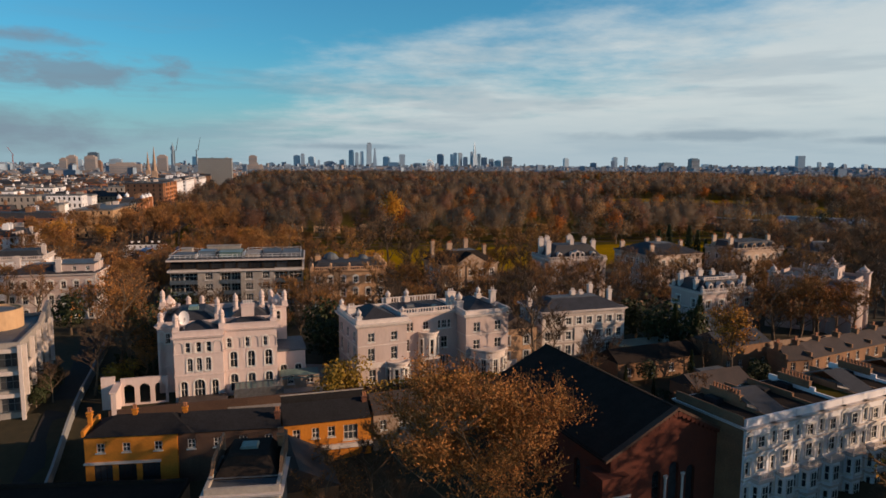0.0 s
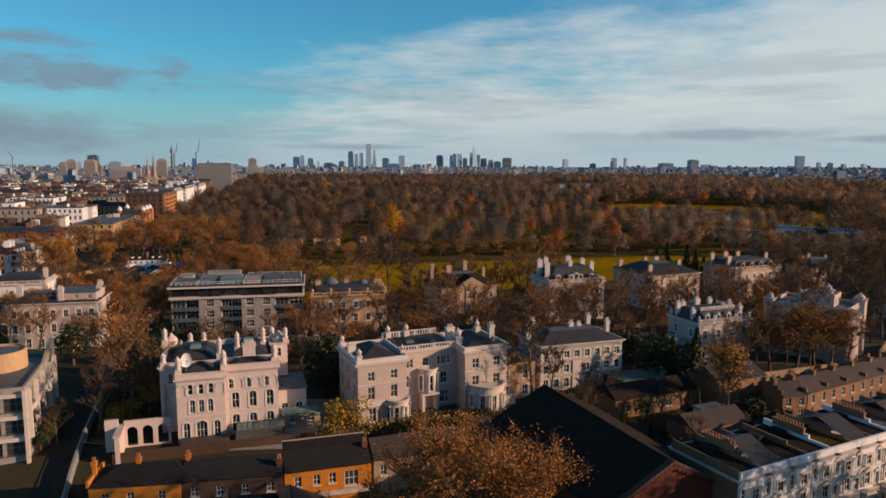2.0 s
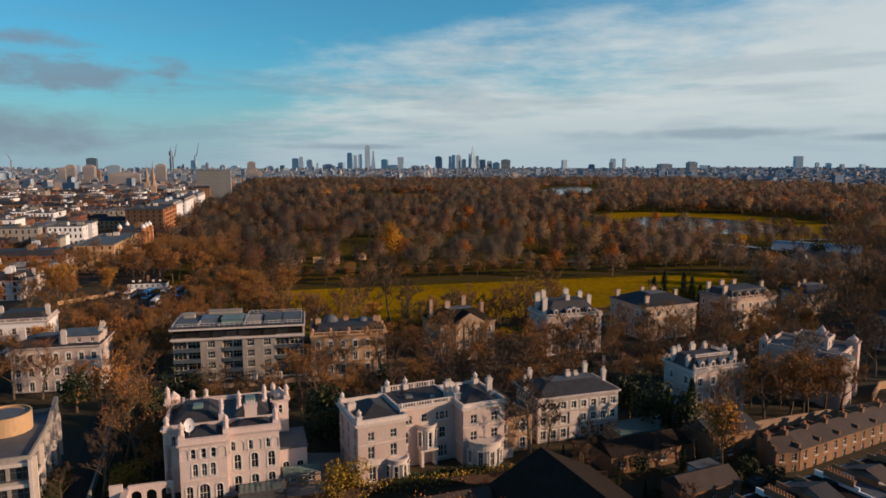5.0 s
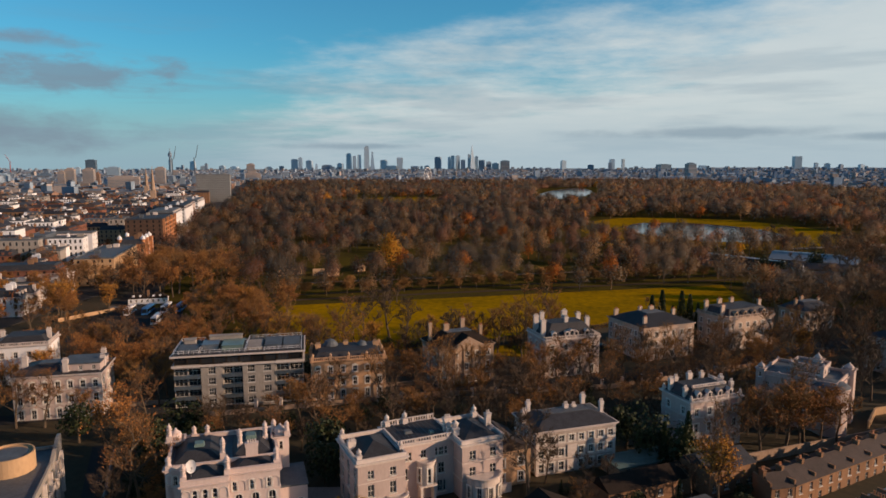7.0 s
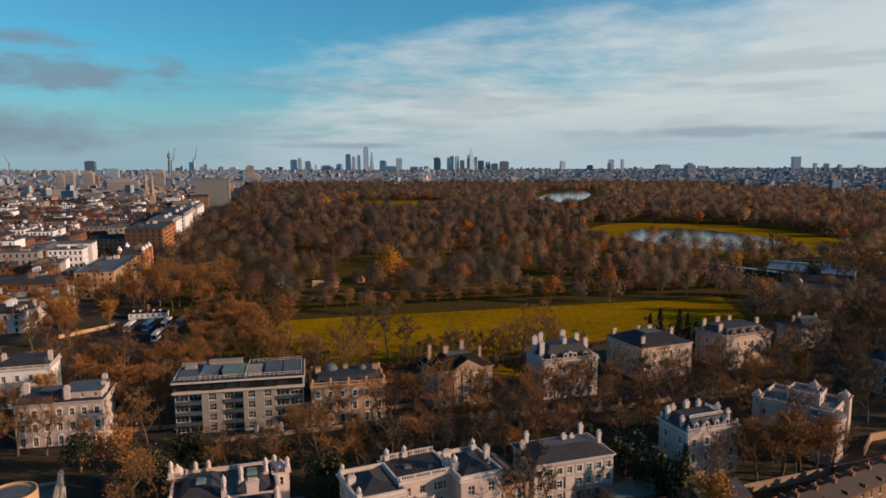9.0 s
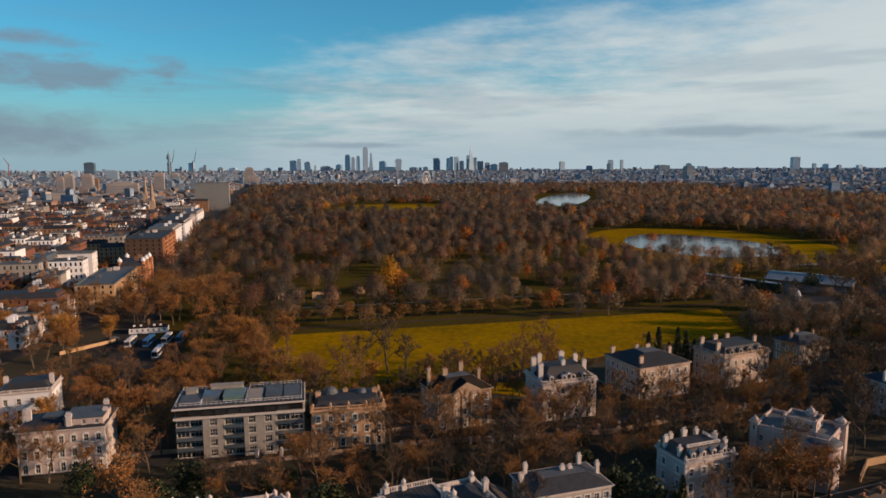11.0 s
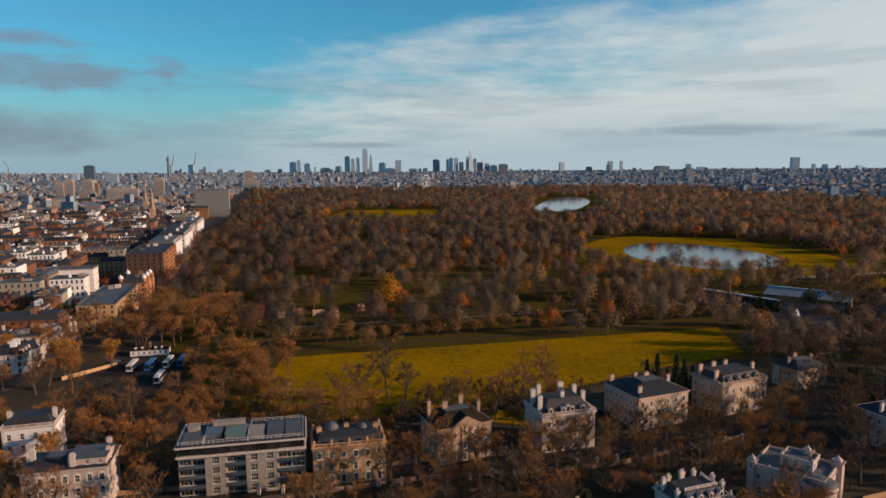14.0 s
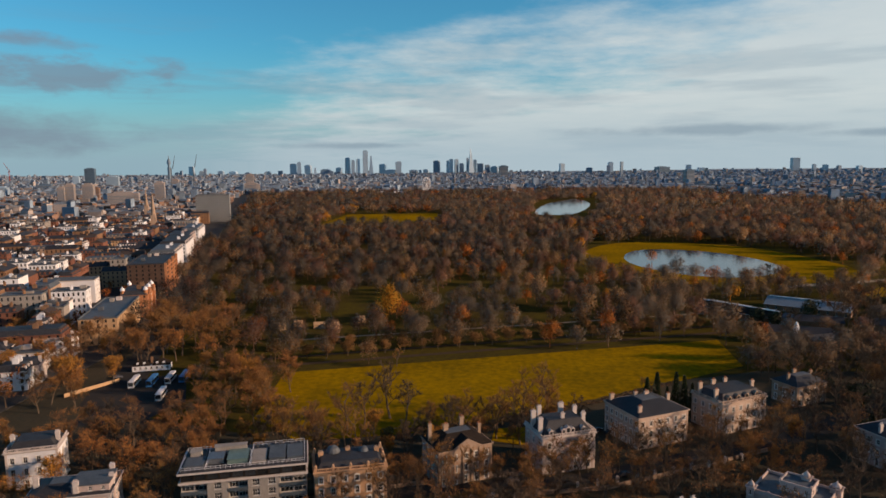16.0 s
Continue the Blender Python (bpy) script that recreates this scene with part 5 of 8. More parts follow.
# ---- near houses: mews, church, terraces ----
def build_mews():
    m = thing("mews_house", pose(-46.7, 84.8, 0.6, 0, 0, 8.5), "yellow brick mews house with a dark slate roof", "house", "mews houses")
    block(m, 0, 0, 11.6, 6.2, -3, 5.4, "yellow", [(3.2, 1.0, 1.25, False, dict(F=[2.0, 5.2, 9.2])), (-2.4, 2.3, 3.9, False, dict(F=[2.2, 5.2, 8.2]), "slate_d")], "none")
    part("ledge", Shape().box(-0.1, 9.5, -0.35, 0.0, 1.7, 1.95), "trim", m)
    part("parapet", Shape().box(-0.25, 0.1, -0.1, 6.2, 5.4, 6.3), "yellow", m)
    slates(m, "roof", Shape().hip(0.2, 13.4, 0, 6.2, 5.41, 1.8, 0.3), "slate_m")
    chimney(m, 5.6, 3.1, 6.9, 0.5, 0.45, 0.9, 2, "yellow")
    chimney(m, 0.0, 2.6, 5.2, 0.5, 0.5, 2.6, 2, "yellow")
    m1 = thing("mews_house", pose(-35.2, 86.5, 0.6, 0, 0, 10), "dark brick mews house with chimney pots", "house", "mews houses")
    # umber brick puts the shadow on this house into its wall colour
    block(m1, 0.05, 0.4, 13.4, 6.0, -3, 5.3, "umberbrick", [(3.0, 1.0, 1.3, False, dict(F=4))], "none")
    slates(m1, "roof", Shape().gable(0.05, 13.4, 0.4, 6.4, 5.31, 1.8, 0.3), "slate_m")
    chimney(m1, 0.5, 3.4, 6.8, 0.5, 0.45, 0.9, 2, "yellow")
    chimney(m1, 12.9, 1.6, 5.4, 0.6, 0.5, 1.6, 2, "brick")
    m2 = thing("mews_house", pose(-21.9, 89.5, 0.6, 0, 0, 17), "yellow brick mews house with white sash windows", "house", "mews houses")
    block(m2, 0.05, 0, 12.2, 6.2, -3, 5.3, "yellow", [(3.0, 1.0, 1.5, False, dict(F=[1.8, 4.4, 6.6])), (2.3, 2.0, 2.2, False, dict(F=[9.3]))], "none")
    part("ledge", Shape().box(0.0, 12.4, -0.5, 0.0, 1.3, 1.9), "trim", m2)
    slates(m2, "roof", Shape().gable(0.05, 12.2, 0, 6.2, 5.31, 2.0, 0.3), "slate_m")
    part("rear_parapet", Shape().box(0.2, 12.2, 6.25, 6.45, 5.0, 7.32), "slate_m", m2)
    part("rear_coping", Shape().box(0.1, 12.3, 6.2, 6.5, 7.32, 7.42), "curtain", m2)
    chimney(m2, 11.7, 2.4, 6.2, 0.6, 0.5, 1.3, 2, "brick")
    m3 = thing("mews_house", pose(-9.9, 93.4, 1.0, 0, 0, 20), "brown brick mews house behind a plane tree", "house", "mews houses")
    block(m3, 0.05, 0, 20.0, 6.4, -3, 5.0, "stone", [(2.6, 1.0, 1.5, False, dict(F=7))], "none")
    slates(m3, "roof", Shape().gable(0.05, 20.0, 0, 6.4, 5.01, 2.2, 0.3), "slate_b")
    # low white house in front of the mews
    w = thing("terrace_house", pose(-24.0, 65.2, -3.2, 0, 0, 8), "small white rendered house with a flat roof", "house")
    block(w, 0, 0, 7.4, 8.0, -1, 11.4, "curtain", [(4.4, 1.2, 1.8, False, dict(F=[1.2, 3.7, 6.2])), (7.9, 1.3, 2.0, False, dict(F=[1.2, 3.7, 6.2]))], "trim")
    cornice(w, 0, 0, 7.4, 8.0, 11.4, "trim", 0.8)
    part("parapet", Shape().ring(0, 7.4, 0, 8, 11.4, 12.1, 0.05, 0.3), "curtain", w)
    part("roof", Shape().box(0.3, 7.1, 0.3, 7.7, 11.42, 11.55), "lead", w)
    slates(w, "mansard", Shape().hip(0.3, 7.1, 3.0, 10.4, 11.56, 2.0, 0.0, flat=1.3), "slate_d")
    for x in (0.0, 7.12):
        part("party_wall", Shape().add([(x, 2.2, 11.4), (x + 0.28, 2.2, 11.4), (x + 0.28, 10.6, 11.4), (x, 10.6, 11.4), (x, 4.2, 13.4), (x + 0.28, 4.2, 13.4), (x + 0.28, 10.6, 13.8), (x, 10.6, 13.8)],
                                        [(0, 1, 5, 4), (1, 2, 6, 5), (2, 3, 7, 6), (3, 0, 4, 7), (4, 5, 6, 7)]), "brown", w)
    part("balcony_rail", Shape().box(0.1, 7.3, 1.9, 2.0, 12.2, 12.3), "metal", w)
    part("skylight", Shape().box(2.6, 4.6, 6.0, 8.0, 13.5, 13.8, 0.2), "copper", w)
    chimney(w, 6.9, 8.0, 13.2, 0.6, 1.4, 1.2, 3, "brown")
    # dark flat roofs at the foot of the view
    d = thing("terrace_house", pose(-62, 66.5, -2.0, 0, 0, 5), "dark brick house with a flat felt roof", "house")
    block(d, 0, 0, 31.0, 13.5, -1, 3.0, "brown", [(1.0, 1.0, 1.6, False, dict(F=6))], "none")
    part("parapet", Shape().ring(0, 31.0, 0, 13.5, 3.0, 3.6, 0.05, 0.3), "slate_d", d)
    part("roof", Shape().box(0.3, 30.7, 0.3, 13.2, 3.02, 3.1), "slate_d", d)
    g = thing("garage", pose(-20.6, 73.0, 0.6, 0, 0, 20), "low garden building with a brown tiled roof", "outbuilding")
    block(g, 0, 0, 9, 11, -3, 3.4, "brown", [(0.6, 1.0, 1.6, False, dict(F=2))], "none")
    slates(g, "roof", Shape().gable(0, 9, 0, 11, 3.41, 2.6, 0.3, "y"), "slate_b")
    for i in range(26):
        y = 0.2 + 0.42 * i
        part("tile_course", Shape().tube((-0.2, y, 3.42), (4.48, y, 6.03), 0.06, 0.06, 4), "slate_b", g)


def build_church():
    c = thing("church", pose(28.1, 78.8, -2.0, 0, 0, 21.5), "red brick church with a steep black slate roof", "church")
    # its own axes: x across the front, y along the nave
    w, L, ev, rd = 18.3, 31.0, 10.0, 14.4
    hw = w / 2
    s = Shape()
    to = sides(-hw, 0, w, L)
    face(s, w, -1, ev, [(6.6, 2.2, 1.3, 5.0, True), (9.15, 2.2, 1.5, 5.8, True), (11.7, 2.2, 1.3, 5.0, True)], to["F"][1], 0.6)
    face(s, L, -1, ev, [], to["R"][1])
    face(s, L, -1, ev, [(4 + 5 * i, 3.0, 1.4, 4.0, True) for i in range(5)], to["L"][1], 0.4)
    face(s, w, -1, ev, [], to["B"][1])
    s.add([(-hw, 0, ev), (hw, 0, ev), (0, 0, rd)], [(0, 1, 2)])
    s.add([(-hw, L, ev), (hw, L, ev), (0, L, rd)], [(0, 2, 1)])
    part("wall", s, "darkbrick", c)
    r = Shape()
    for sg in (-1, 1):
        r.add([(0, 0.25, rd), (0, L + 0.3, rd), (sg * (hw + 0.6), L + 0.3, ev - 0.45), (sg * (hw + 0.6), 0.25, ev - 0.45), (0, 0.25, rd + 0.25), (0, L + 0.3, rd + 0.25), (sg * (hw + 0.6), L + 0.3, ev - 0.2), (sg * (hw + 0.6), 0.25, ev - 0.2)],
              [(0, 1, 2, 3), (4, 7, 6, 5), (3, 2, 6, 7), (0, 3, 7, 4), (1, 5, 6, 2)])
    slates(c, "roof", r, "slate_d")
    cope = Shape()
    for sg in (-1, 1):
        for i in range(14):
            t = (i + 0.5) / 14
            x, z = sg * hw * t, rd - (rd - ev) * t
            cope.box(x - 0.3, x + 0.3, -0.35, 0.3, z - 0.5, z + 0.1)
    part("corbel_table", cope, "darkbrick", c)
    edge = Shape()
    for sg in (-1, 1):
        edge.add([(0, -0.4, rd + 0.5), (sg * (hw + 0.9), -0.4, ev - 0.25), (sg * (hw + 0.9), 0.5, ev - 0.25), (0, 0.5, rd + 0.5), (0, -0.4, rd + 0.15), (sg * (hw + 0.9), -0.4, ev - 0.6), (sg * (hw + 0.9), 0.5, ev - 0.6), (0, 0.5, rd + 0.15)],
                 [(0, 1, 2, 3), (4, 7, 6, 5), (0, 4, 5, 1), (1, 5, 6, 2), (3, 2, 6, 7)])
    part("gable_coping", edge, "umberbrick", c)
    part("eaves_gutter", Shape().box(-hw - 0.9, -hw - 0.5, 0, L, ev - 0.6, ev - 0.35), "slate_d", c)
    for sg in (-1, 1):
        b = part("stair_turret", Shape().box(sg * hw - 1.9, sg * hw + 1.9, -1.2, 2.6, -1, 8.0).box(sg * hw - 2.0, sg * hw + 2.0, -1.3, 2.7, 6.2, 6.45), "darkbrick", c)
        part("stone_band", Shape().box(sg * hw - 2.0, sg * hw + 2.0, -1.3, -1.2, 5.4, 5.7), "trim", b)
        part("stone_block", Shape().box(sg * hw - 0.4, sg * hw + 0.4, -1.28, -1.2, 3.8, 4.6), "trim", b)
    for x in (-1.28, 1.28):
        part("column", Shape().lathe(x, -0.1, [(0.22, 1.8), (0.16, 2.0), (0.16, 6.0), (0.28, 6.3), (0.28, 6.5)], 10), "trim", c)
    for x, ww, hh in ((-2.55, 1.3, 5.0), (0, 1.5, 5.8), (2.55, 1.3, 5.0)):
        part("pane", Shape().box(x - ww / 2, x + ww / 2, 0.45, 0.5, 2.2, 2.2 + hh), "glass", c)
    for i in range(5):
        part("pane", Shape().box(-hw + 0.3, -hw + 0.34, L - 4 - 5 * i - 0.7, L - 4 - 5 * i + 0.7, 3.0, 7.0), "glass", c)
    part("ridge_tiles", Shape().tube((0, 0.2, rd + 0.22), (0, L + 0.3, rd + 0.22), 0.16, 0.16, 6), "slate_d", c)
    # lean-to aisle on the far side
    part("aisle", Shape().box(hw, hw + 4.5, 4.0, L, -1, 5.0), "darkbrick", c)
    part("aisle_roof", Shape().add([(hw + 0.02, 3.8, 7.2), (hw + 0.02, L + 0.2, 7.2), (hw + 4.9, L + 0.2, 4.9), (hw + 4.9, 3.8, 4.9)], [(0, 3, 2, 1)]), "slate_b", c)


def terrace(name, label, x, y, z, rot, units, uw, d, h, mat, floors, roofmat, rich=False, group=""):
    """A row of houses: one thing for each house."""
    for i in range(units):
        t = thing(name, pose(x, y, z, 0, 0, rot) @ pose(i * uw, 0, 0), label, "house", group)
        fl = h / floors
        rows = []
        for k in range(floors):
            hh = min(2.4, fl * (0.66 - 0.05 * k))
            rows.append((0.5 + k * fl, 0.78 if rich else 0.95, hh, False, dict(F=[0.62] if rich else [uw * 0.24, uw * 0.76], B=0 if rich else 2)))
        block(t, 0.01, 0, uw - 0.02, d, -5 if rich else -1, h, mat, rows, "pediment" if rich else "none")
        if rich:
            cornice(t, 0.02, 0, uw - 0.04, d, h, "trim", 0.9)
            part("parapet", Shape().box(0.05, uw - 0.05, 0.0, 0.35, h, h + 0.9), "white", t)
            for k in range(floors - 1):
                band(t, 0.02, 0, uw - 0.04, d, (k + 1) * fl - 0.15, "trim", 0.2)
            # canted bay over the two lower storeys, a pedimented window over it, a plain pair under the cornice
            bx, bw, top = uw * 0.6, 1.3, h - fl * 2.0
            corners = [(bx - bw, 0.0), (bx - bw * 0.6, -1.0), (bx + bw * 0.6, -1.0), (bx + bw, 0.0)]
            s = Shape().add([(x_, y_, z_) for z_ in (-5, top) for x_, y_ in corners], [(0, 1, 5, 4), (1, 2, 6, 5), (2, 3, 7, 6), (4, 5, 6, 7)])
            bay = part("bay", s, mat, t)
            part("bay_cornice", Shape().box(bx - bw - 0.1, bx + bw + 0.1, -1.2, -0.003, top, top + 0.22), "trim", bay)
            rail = Shape().box(bx - bw, bx + bw, -1.12, -0.95, top + 0.75, top + 0.88)
            for k in range(7):
                xk = bx - bw + 0.1 + (2 * bw - 0.2) * k / 6
                rail.box(xk - 0.07, xk + 0.07, -1.1, -0.97, top + 0.22, top + 0.75)
            part("balustrade", rail, "trim", bay)
            for k in range(floors - 2):
                zw = 0.6 + k * fl
                fr, pn = window_meshes(1.1, 2.0, "none", "sash")
                win = part("window", fr, "sash", bay, at=pose(bx, -1.23, zw))
                part("pane", pn, "glass", win)
                for sg, turn in ((-1, -62.5), (1, 62.5)):
                    fr2, pn2 = window_meshes(0.6, 2.0, "none", "sash")
                    win = part("window", fr2, "sash", bay, at=pose(bx + sg * bw * 0.8, -0.5, zw, 0, 0, turn) @ pose(0, -0.24, 0))
                    part("pane", pn2, "glass", win)
                part("bay_cornice", Shape().box(bx - bw - 0.05, bx + bw + 0.05, -1.12, -0.003, (k + 1) * fl - 0.3, (k + 1) * fl - 0.1), "trim", bay)
            for zw, hh, style in ((h - fl * 2 + 0.95, 1.9, "pediment"), (h - fl + 0.4, 1.55, "trim")):
                fr, pn = window_meshes(1.35, hh, style, "sash")
                win = part("window", fr, "sash", t, at=pose(bx, -0.23, zw))
                part("pane", pn, "glass", win)
            if i == 0:
                part("end_wall", Shape().box(-0.12, -0.003, 0.3, d, -1, h + 1.2), "brown", t)
            # roofs differ from house to house: sunk felt flats, slate slopes behind the parapet, a planted terrace
            way = "fsffgsfbsfsfs"[i % 13]
            if way == "s":
                slates(t, "roof", Shape().add([(0.2, 0.4, h + 0.1), (uw - 0.2, 0.4, h + 0.1), (uw - 0.2, d * 0.55, h + 2.2), (0.2, d * 0.55, h + 2.2), (0.2, d - 0.2, h + 0.3), (uw - 0.2, d - 0.2, h + 0.3)],
                                              [(0, 1, 2, 3), (3, 2, 5, 4)]), ("slate_b", "slate")[i % 2])
            else:
                part("roof", Shape().box(0.2, uw - 0.2, 0.36, d - 0.2, h + 0.05, h + 0.25), dict(f="slate_d", g="parkgrass", b="lead")[way], t)
                part("roof_hatch", Shape().box(uw * 0.55, uw * 0.85, d * 0.6, d * 0.8, h + 0.25, h + 0.9, 0.1), "copper" if way == "b" else "slate_m", t)
            pale_wall = "white" if way in "gb" else "brown"
            part("party_wall", Shape().box(-0.15, 0.15, 0.36, d * 0.35, h - 0.5, h + 0.6).box(-0.15, 0.15, d * 0.35, d, h - 0.5, h + 1.1), pale_wall, t)
            if i % 3 == 1 or way == "g":
                stack = part("chimney", Shape().box(-0.26, 0.26, d * 0.42, d * 0.86, h + 0.8, h + 1.7).box(-0.33, 0.33, d * 0.42 - 0.07, d * 0.86 + 0.07, h + 1.7, h + 1.82), "brown", t)
                for k in range(9):
                    part("chimney_pot", SHARED[("pot", 0.9, "pot")], "pot", stack, at=pose(0, d * 0.45 + 0.5 * k, h + 1.81))
        else:
            slates(t, "roof", Shape().gable(0, uw, 0, d, h + 0.01, 1.9, 0.3), roofmat)
            part("party_wall", Shape().box(-0.2, 0.2, 0.2, d - 0.2, h, h + 1.0), mat, t)
            chimney(t, 0.0, d / 2, h + 1.0, 0.6, 1.2, 1.5, 3, mat)


build_mews()
build_church()
terrace("terrace_house", "white stucco terrace house with bays and pedimented windows", 36.0, 77.6, -2.6, 26.5, 13, 4.45, 11, 13.4, "white", 4, "slate", True, "white terrace")
# unseen block, added to keep sun off the white terrace and church
shade_block = thing("mansion_block", pose(62.0, 52.6, -4.0, 0, 0, 26.5), "tall brick mansion block across the street", "building")
block(shade_block, 0, 0, 66, 12, -2, 17.0, "brick", [(1.0 + 3.6 * k, 1.2, 2.1, False, dict(B=16)) for k in range(4)], "none", joined=True)
slates(shade_block, "roof", Shape().hip(0, 66, 0, 12, 17.01, 2.4, 0.3, flat=2.4), "slate")
terrace("terrace_house", "brown brick terrace house with a grey slate roof", 66.4, 119.4, 2.2, 29, 10, 6.2, 7.0, 5.0, "brown", 2, "slate_b", False, "brick terrace")
terrace("terrace_house", "brown brick end house with a slate roof", 61.4, 118.4, 2.2, 12, 1, 5.2, 5.5, 4.8, "brown", 2, "slate_b", False, "brick terrace")

def low(name, label, x, y, rot, w, d, h, mat, roofmat, rise, n=3, lift=0.0):
    t = thing(name, pose(x, y, ground_at(x, y) + lift, 0, 0, rot), label, "outbuilding")
    block(t, 0, 0, w, d, -1.5, h, mat, [(1.0, 1.1, 1.4, False, dict(F=n))], "none")
    if rise:
        slates(t, "roof", Shape().gable(0, w, 0, d, h + 0.01, rise, 0.3), roofmat)
    else:
        part("roof", Shape().box(-0.2, w + 0.2, -0.2, d + 0.2, h, h + 0.25), roofmat, t)
    return t


low("garden_house", "low brick garden house with a slate roof", 31.0, 117.5, 22, 19, 6.5, 3.4, "brown", "slate_d", 2.0, 4)
low("garden_house", "brick cottage with a dark slate roof", 51.5, 122.5, 24, 12, 8, 5.2, "brown", "slate", 2.0, 4)
low("glass_house", "low glass-roofed pool house", 36.0, 129.5, 20, 14, 6.5, 2.6, "stone", "copper", 0)
low("stone_shed", "white lean-to against a garden wall", 46.0, 113.0, 24, 5.0, 3.6, 2.8, "white", "lead", 0, 1)
low("garden_house", "low dark outbuilding by the church", 40.0, 104.0, 24, 12, 6, 3.4, "brown", "slate_b", 1.8, 3)
low("pavilion", "glass-roofed garden pavilion on a terrace", -27.6, 112.4, 17, 6.5, 5.0, 2.0, "stone", "copper", 0.9, 2)


for x, y, r_, w in ((-77, 399, 12, 7), (-68, 397, 20, 7), (-90, 404, 5, 5), (-52, 414, 30, 5), (-97, 396, 15, 4)):
    low("garden_shed", "small tan-roofed shed in a park clearing", x, y, r_, w, 4, 2.6, "tan", "tan", 1.4, 1)


def garden_wall(pts, h, mat, label):
    s = Shape()
    for (ax, ay), (bx, by) in zip(pts, pts[1:]):
        k = math.hypot(bx - ax, by - ay)
        nx, ny = -(by - ay) / k * 0.18, (bx - ax) / k * 0.18
        n = max(1, int(k / 5))
        for i in range(n):
            p, q = (ax + (bx - ax) * i / n, ay + (by - ay) * i / n), (ax + (bx - ax) * (i + 1) / n, ay + (by - ay) * (i + 1) / n)
            z0, z1 = ground_at(*p), ground_at(*q)
            v = []
            for (x, y), z in ((p, z0), (q, z1)):
                for sx in (-1, 1):
                    v += [(x + nx * sx, y + ny * sx, z - 0.5), (x + nx * sx, y + ny * sx, z + h)]
            s.add(v, [(0, 4, 5, 1), (2, 3, 7, 6), (1, 5, 7, 3), (0, 1, 3, 2), (4, 6, 7, 5)])
    return single("garden_wall", s, mat, label, "wall", kind="structure")


garden_wall([(-51, 82), (-57.3, 102), (-65, 124), (-72, 142)], 1.7, "greyrender", "weathered garden wall along the lane")
garden_wall([(-51, 100), (-31, 104.5), (-9, 111), (12, 116), (30, 116)], 1.6, "umberbrick", "garden wall behind the mews")
garden_wall([(28, 125), (52, 131), (66, 138), (98, 150), (150, 172)], 2.2, "stone", "long stone garden wall")
garden_wall([(-163, 282), (-149, 303)], 1.6, "tan", "sunlit buff wall beside the coach park road")
garden_wall([(104, 158), (112, 168), (150, 182)], 2.0, "tan", "sunlit wall of a villa forecourt")
garden_wall([(-95, 175), (-60, 181), (-7, 197.5), (40, 207)], 1.3, "stone", "low pale wall and piers along the avenue")
garden_wall([(-60, 168), (-5, 185), (50, 193), (112, 221)], 1.3, "stone", "low pale wall and piers along the avenue")
for k in range(24):
    t = k / 23
    x, y = -50 + 150 * t, 185.0 + 14 * t + 24 * t * t
    if ground_at(x, y) > -9:
        s = Shape().box(-0.4, 0.4, -0.4, 0.4, -0.3, 2.0).box(-0.5, 0.5, -0.5, 0.5, 2.0, 2.2).box(-0.3, 0.3, -0.3, 0.3, 2.2, 2.5)
        key = "gate_pier"
        if key not in SHARED:
            SHARED[key] = s.mesh("gate_pier", "trim")
        single("gate_pier", SHARED[key], "trim", "pale stone gate pier along the avenue", "gate pier", pose(x, y - 9.0, ground_at(x, y - 9)), "avenue piers")


def vehicle(label, x, y, rot, kind):
    z = 0.10 if kind != "car" else ground_at(x, y) + 0.06
    name = "coach" if kind != "car" else "parked_car"
    c = thing(name, pose(x, y, z, 0, 0, rot), label, "coach" if kind != "car" else "car", "coaches in the car park" if kind != "car" else "parked cars")
    L, W, H = (11.5, 2.5, 3.3) if kind != "car" else (4.3, 1.75, 1.42)
    paint = dict(white="coachwhite", blue="coachblue", car="carpaint")[kind]
    if kind == "car":
        s = Shape().box(-L / 2, L / 2, -W / 2, W / 2, 0.3, 0.85, 0.06)
        s.add([(-1.5, -0.8, 0.84), (1.2, -0.8, 0.84), (1.2, 0.8, 0.84), (-1.5, 0.8, 0.84), (-1.0, -0.65, H), (0.5, -0.65, H), (0.5, 0.65, H), (-1.0, 0.65, H)], [(4, 5, 6, 7), (0, 1, 5, 4), (1, 2, 6, 5), (2, 3, 7, 6), (3, 0, 4, 7)])
        part("body", s, paint, c)
        part("windows", Shape().box(-1.25, 0.85, -0.76, 0.76, 0.92, 1.3, 0.06), "glass", c)
    else:
        part("body", Shape().box(-L / 2, L / 2, -W / 2, W / 2, 0.4, H, 0.12).box(-L / 2 + 2, L / 2 - 4, -0.8, 0.8, H, H + 0.22), paint, c)
        for sg in (-1, 1):
            part("side_window", Shape().box(-L / 2 + 0.5, L / 2 - 0.6, sg * W / 2 - 0.06, sg * W / 2 + 0.01, 1.5, 2.7), "glass", c)
        part("windscreen", Shape().box(-L / 2 - 0.02, -L / 2 + 0.1, -W / 2 + 0.2, W / 2 - 0.2, 1.2, 2.9), "glass", c)
    for sx in (-0.3, 0.3):
        for sg in (-1, 1):
            r = 0.5 if kind != "car" else 0.32
            s = Shape().tube((L * sx, sg * (W / 2 - 0.25), r), (L * sx, sg * (W / 2 + 0.01), r), r, r, 10)
            s.f.append(tuple(range(len(s.v) - 10, len(s.v))))
            part("wheel", s, "rubber", c)


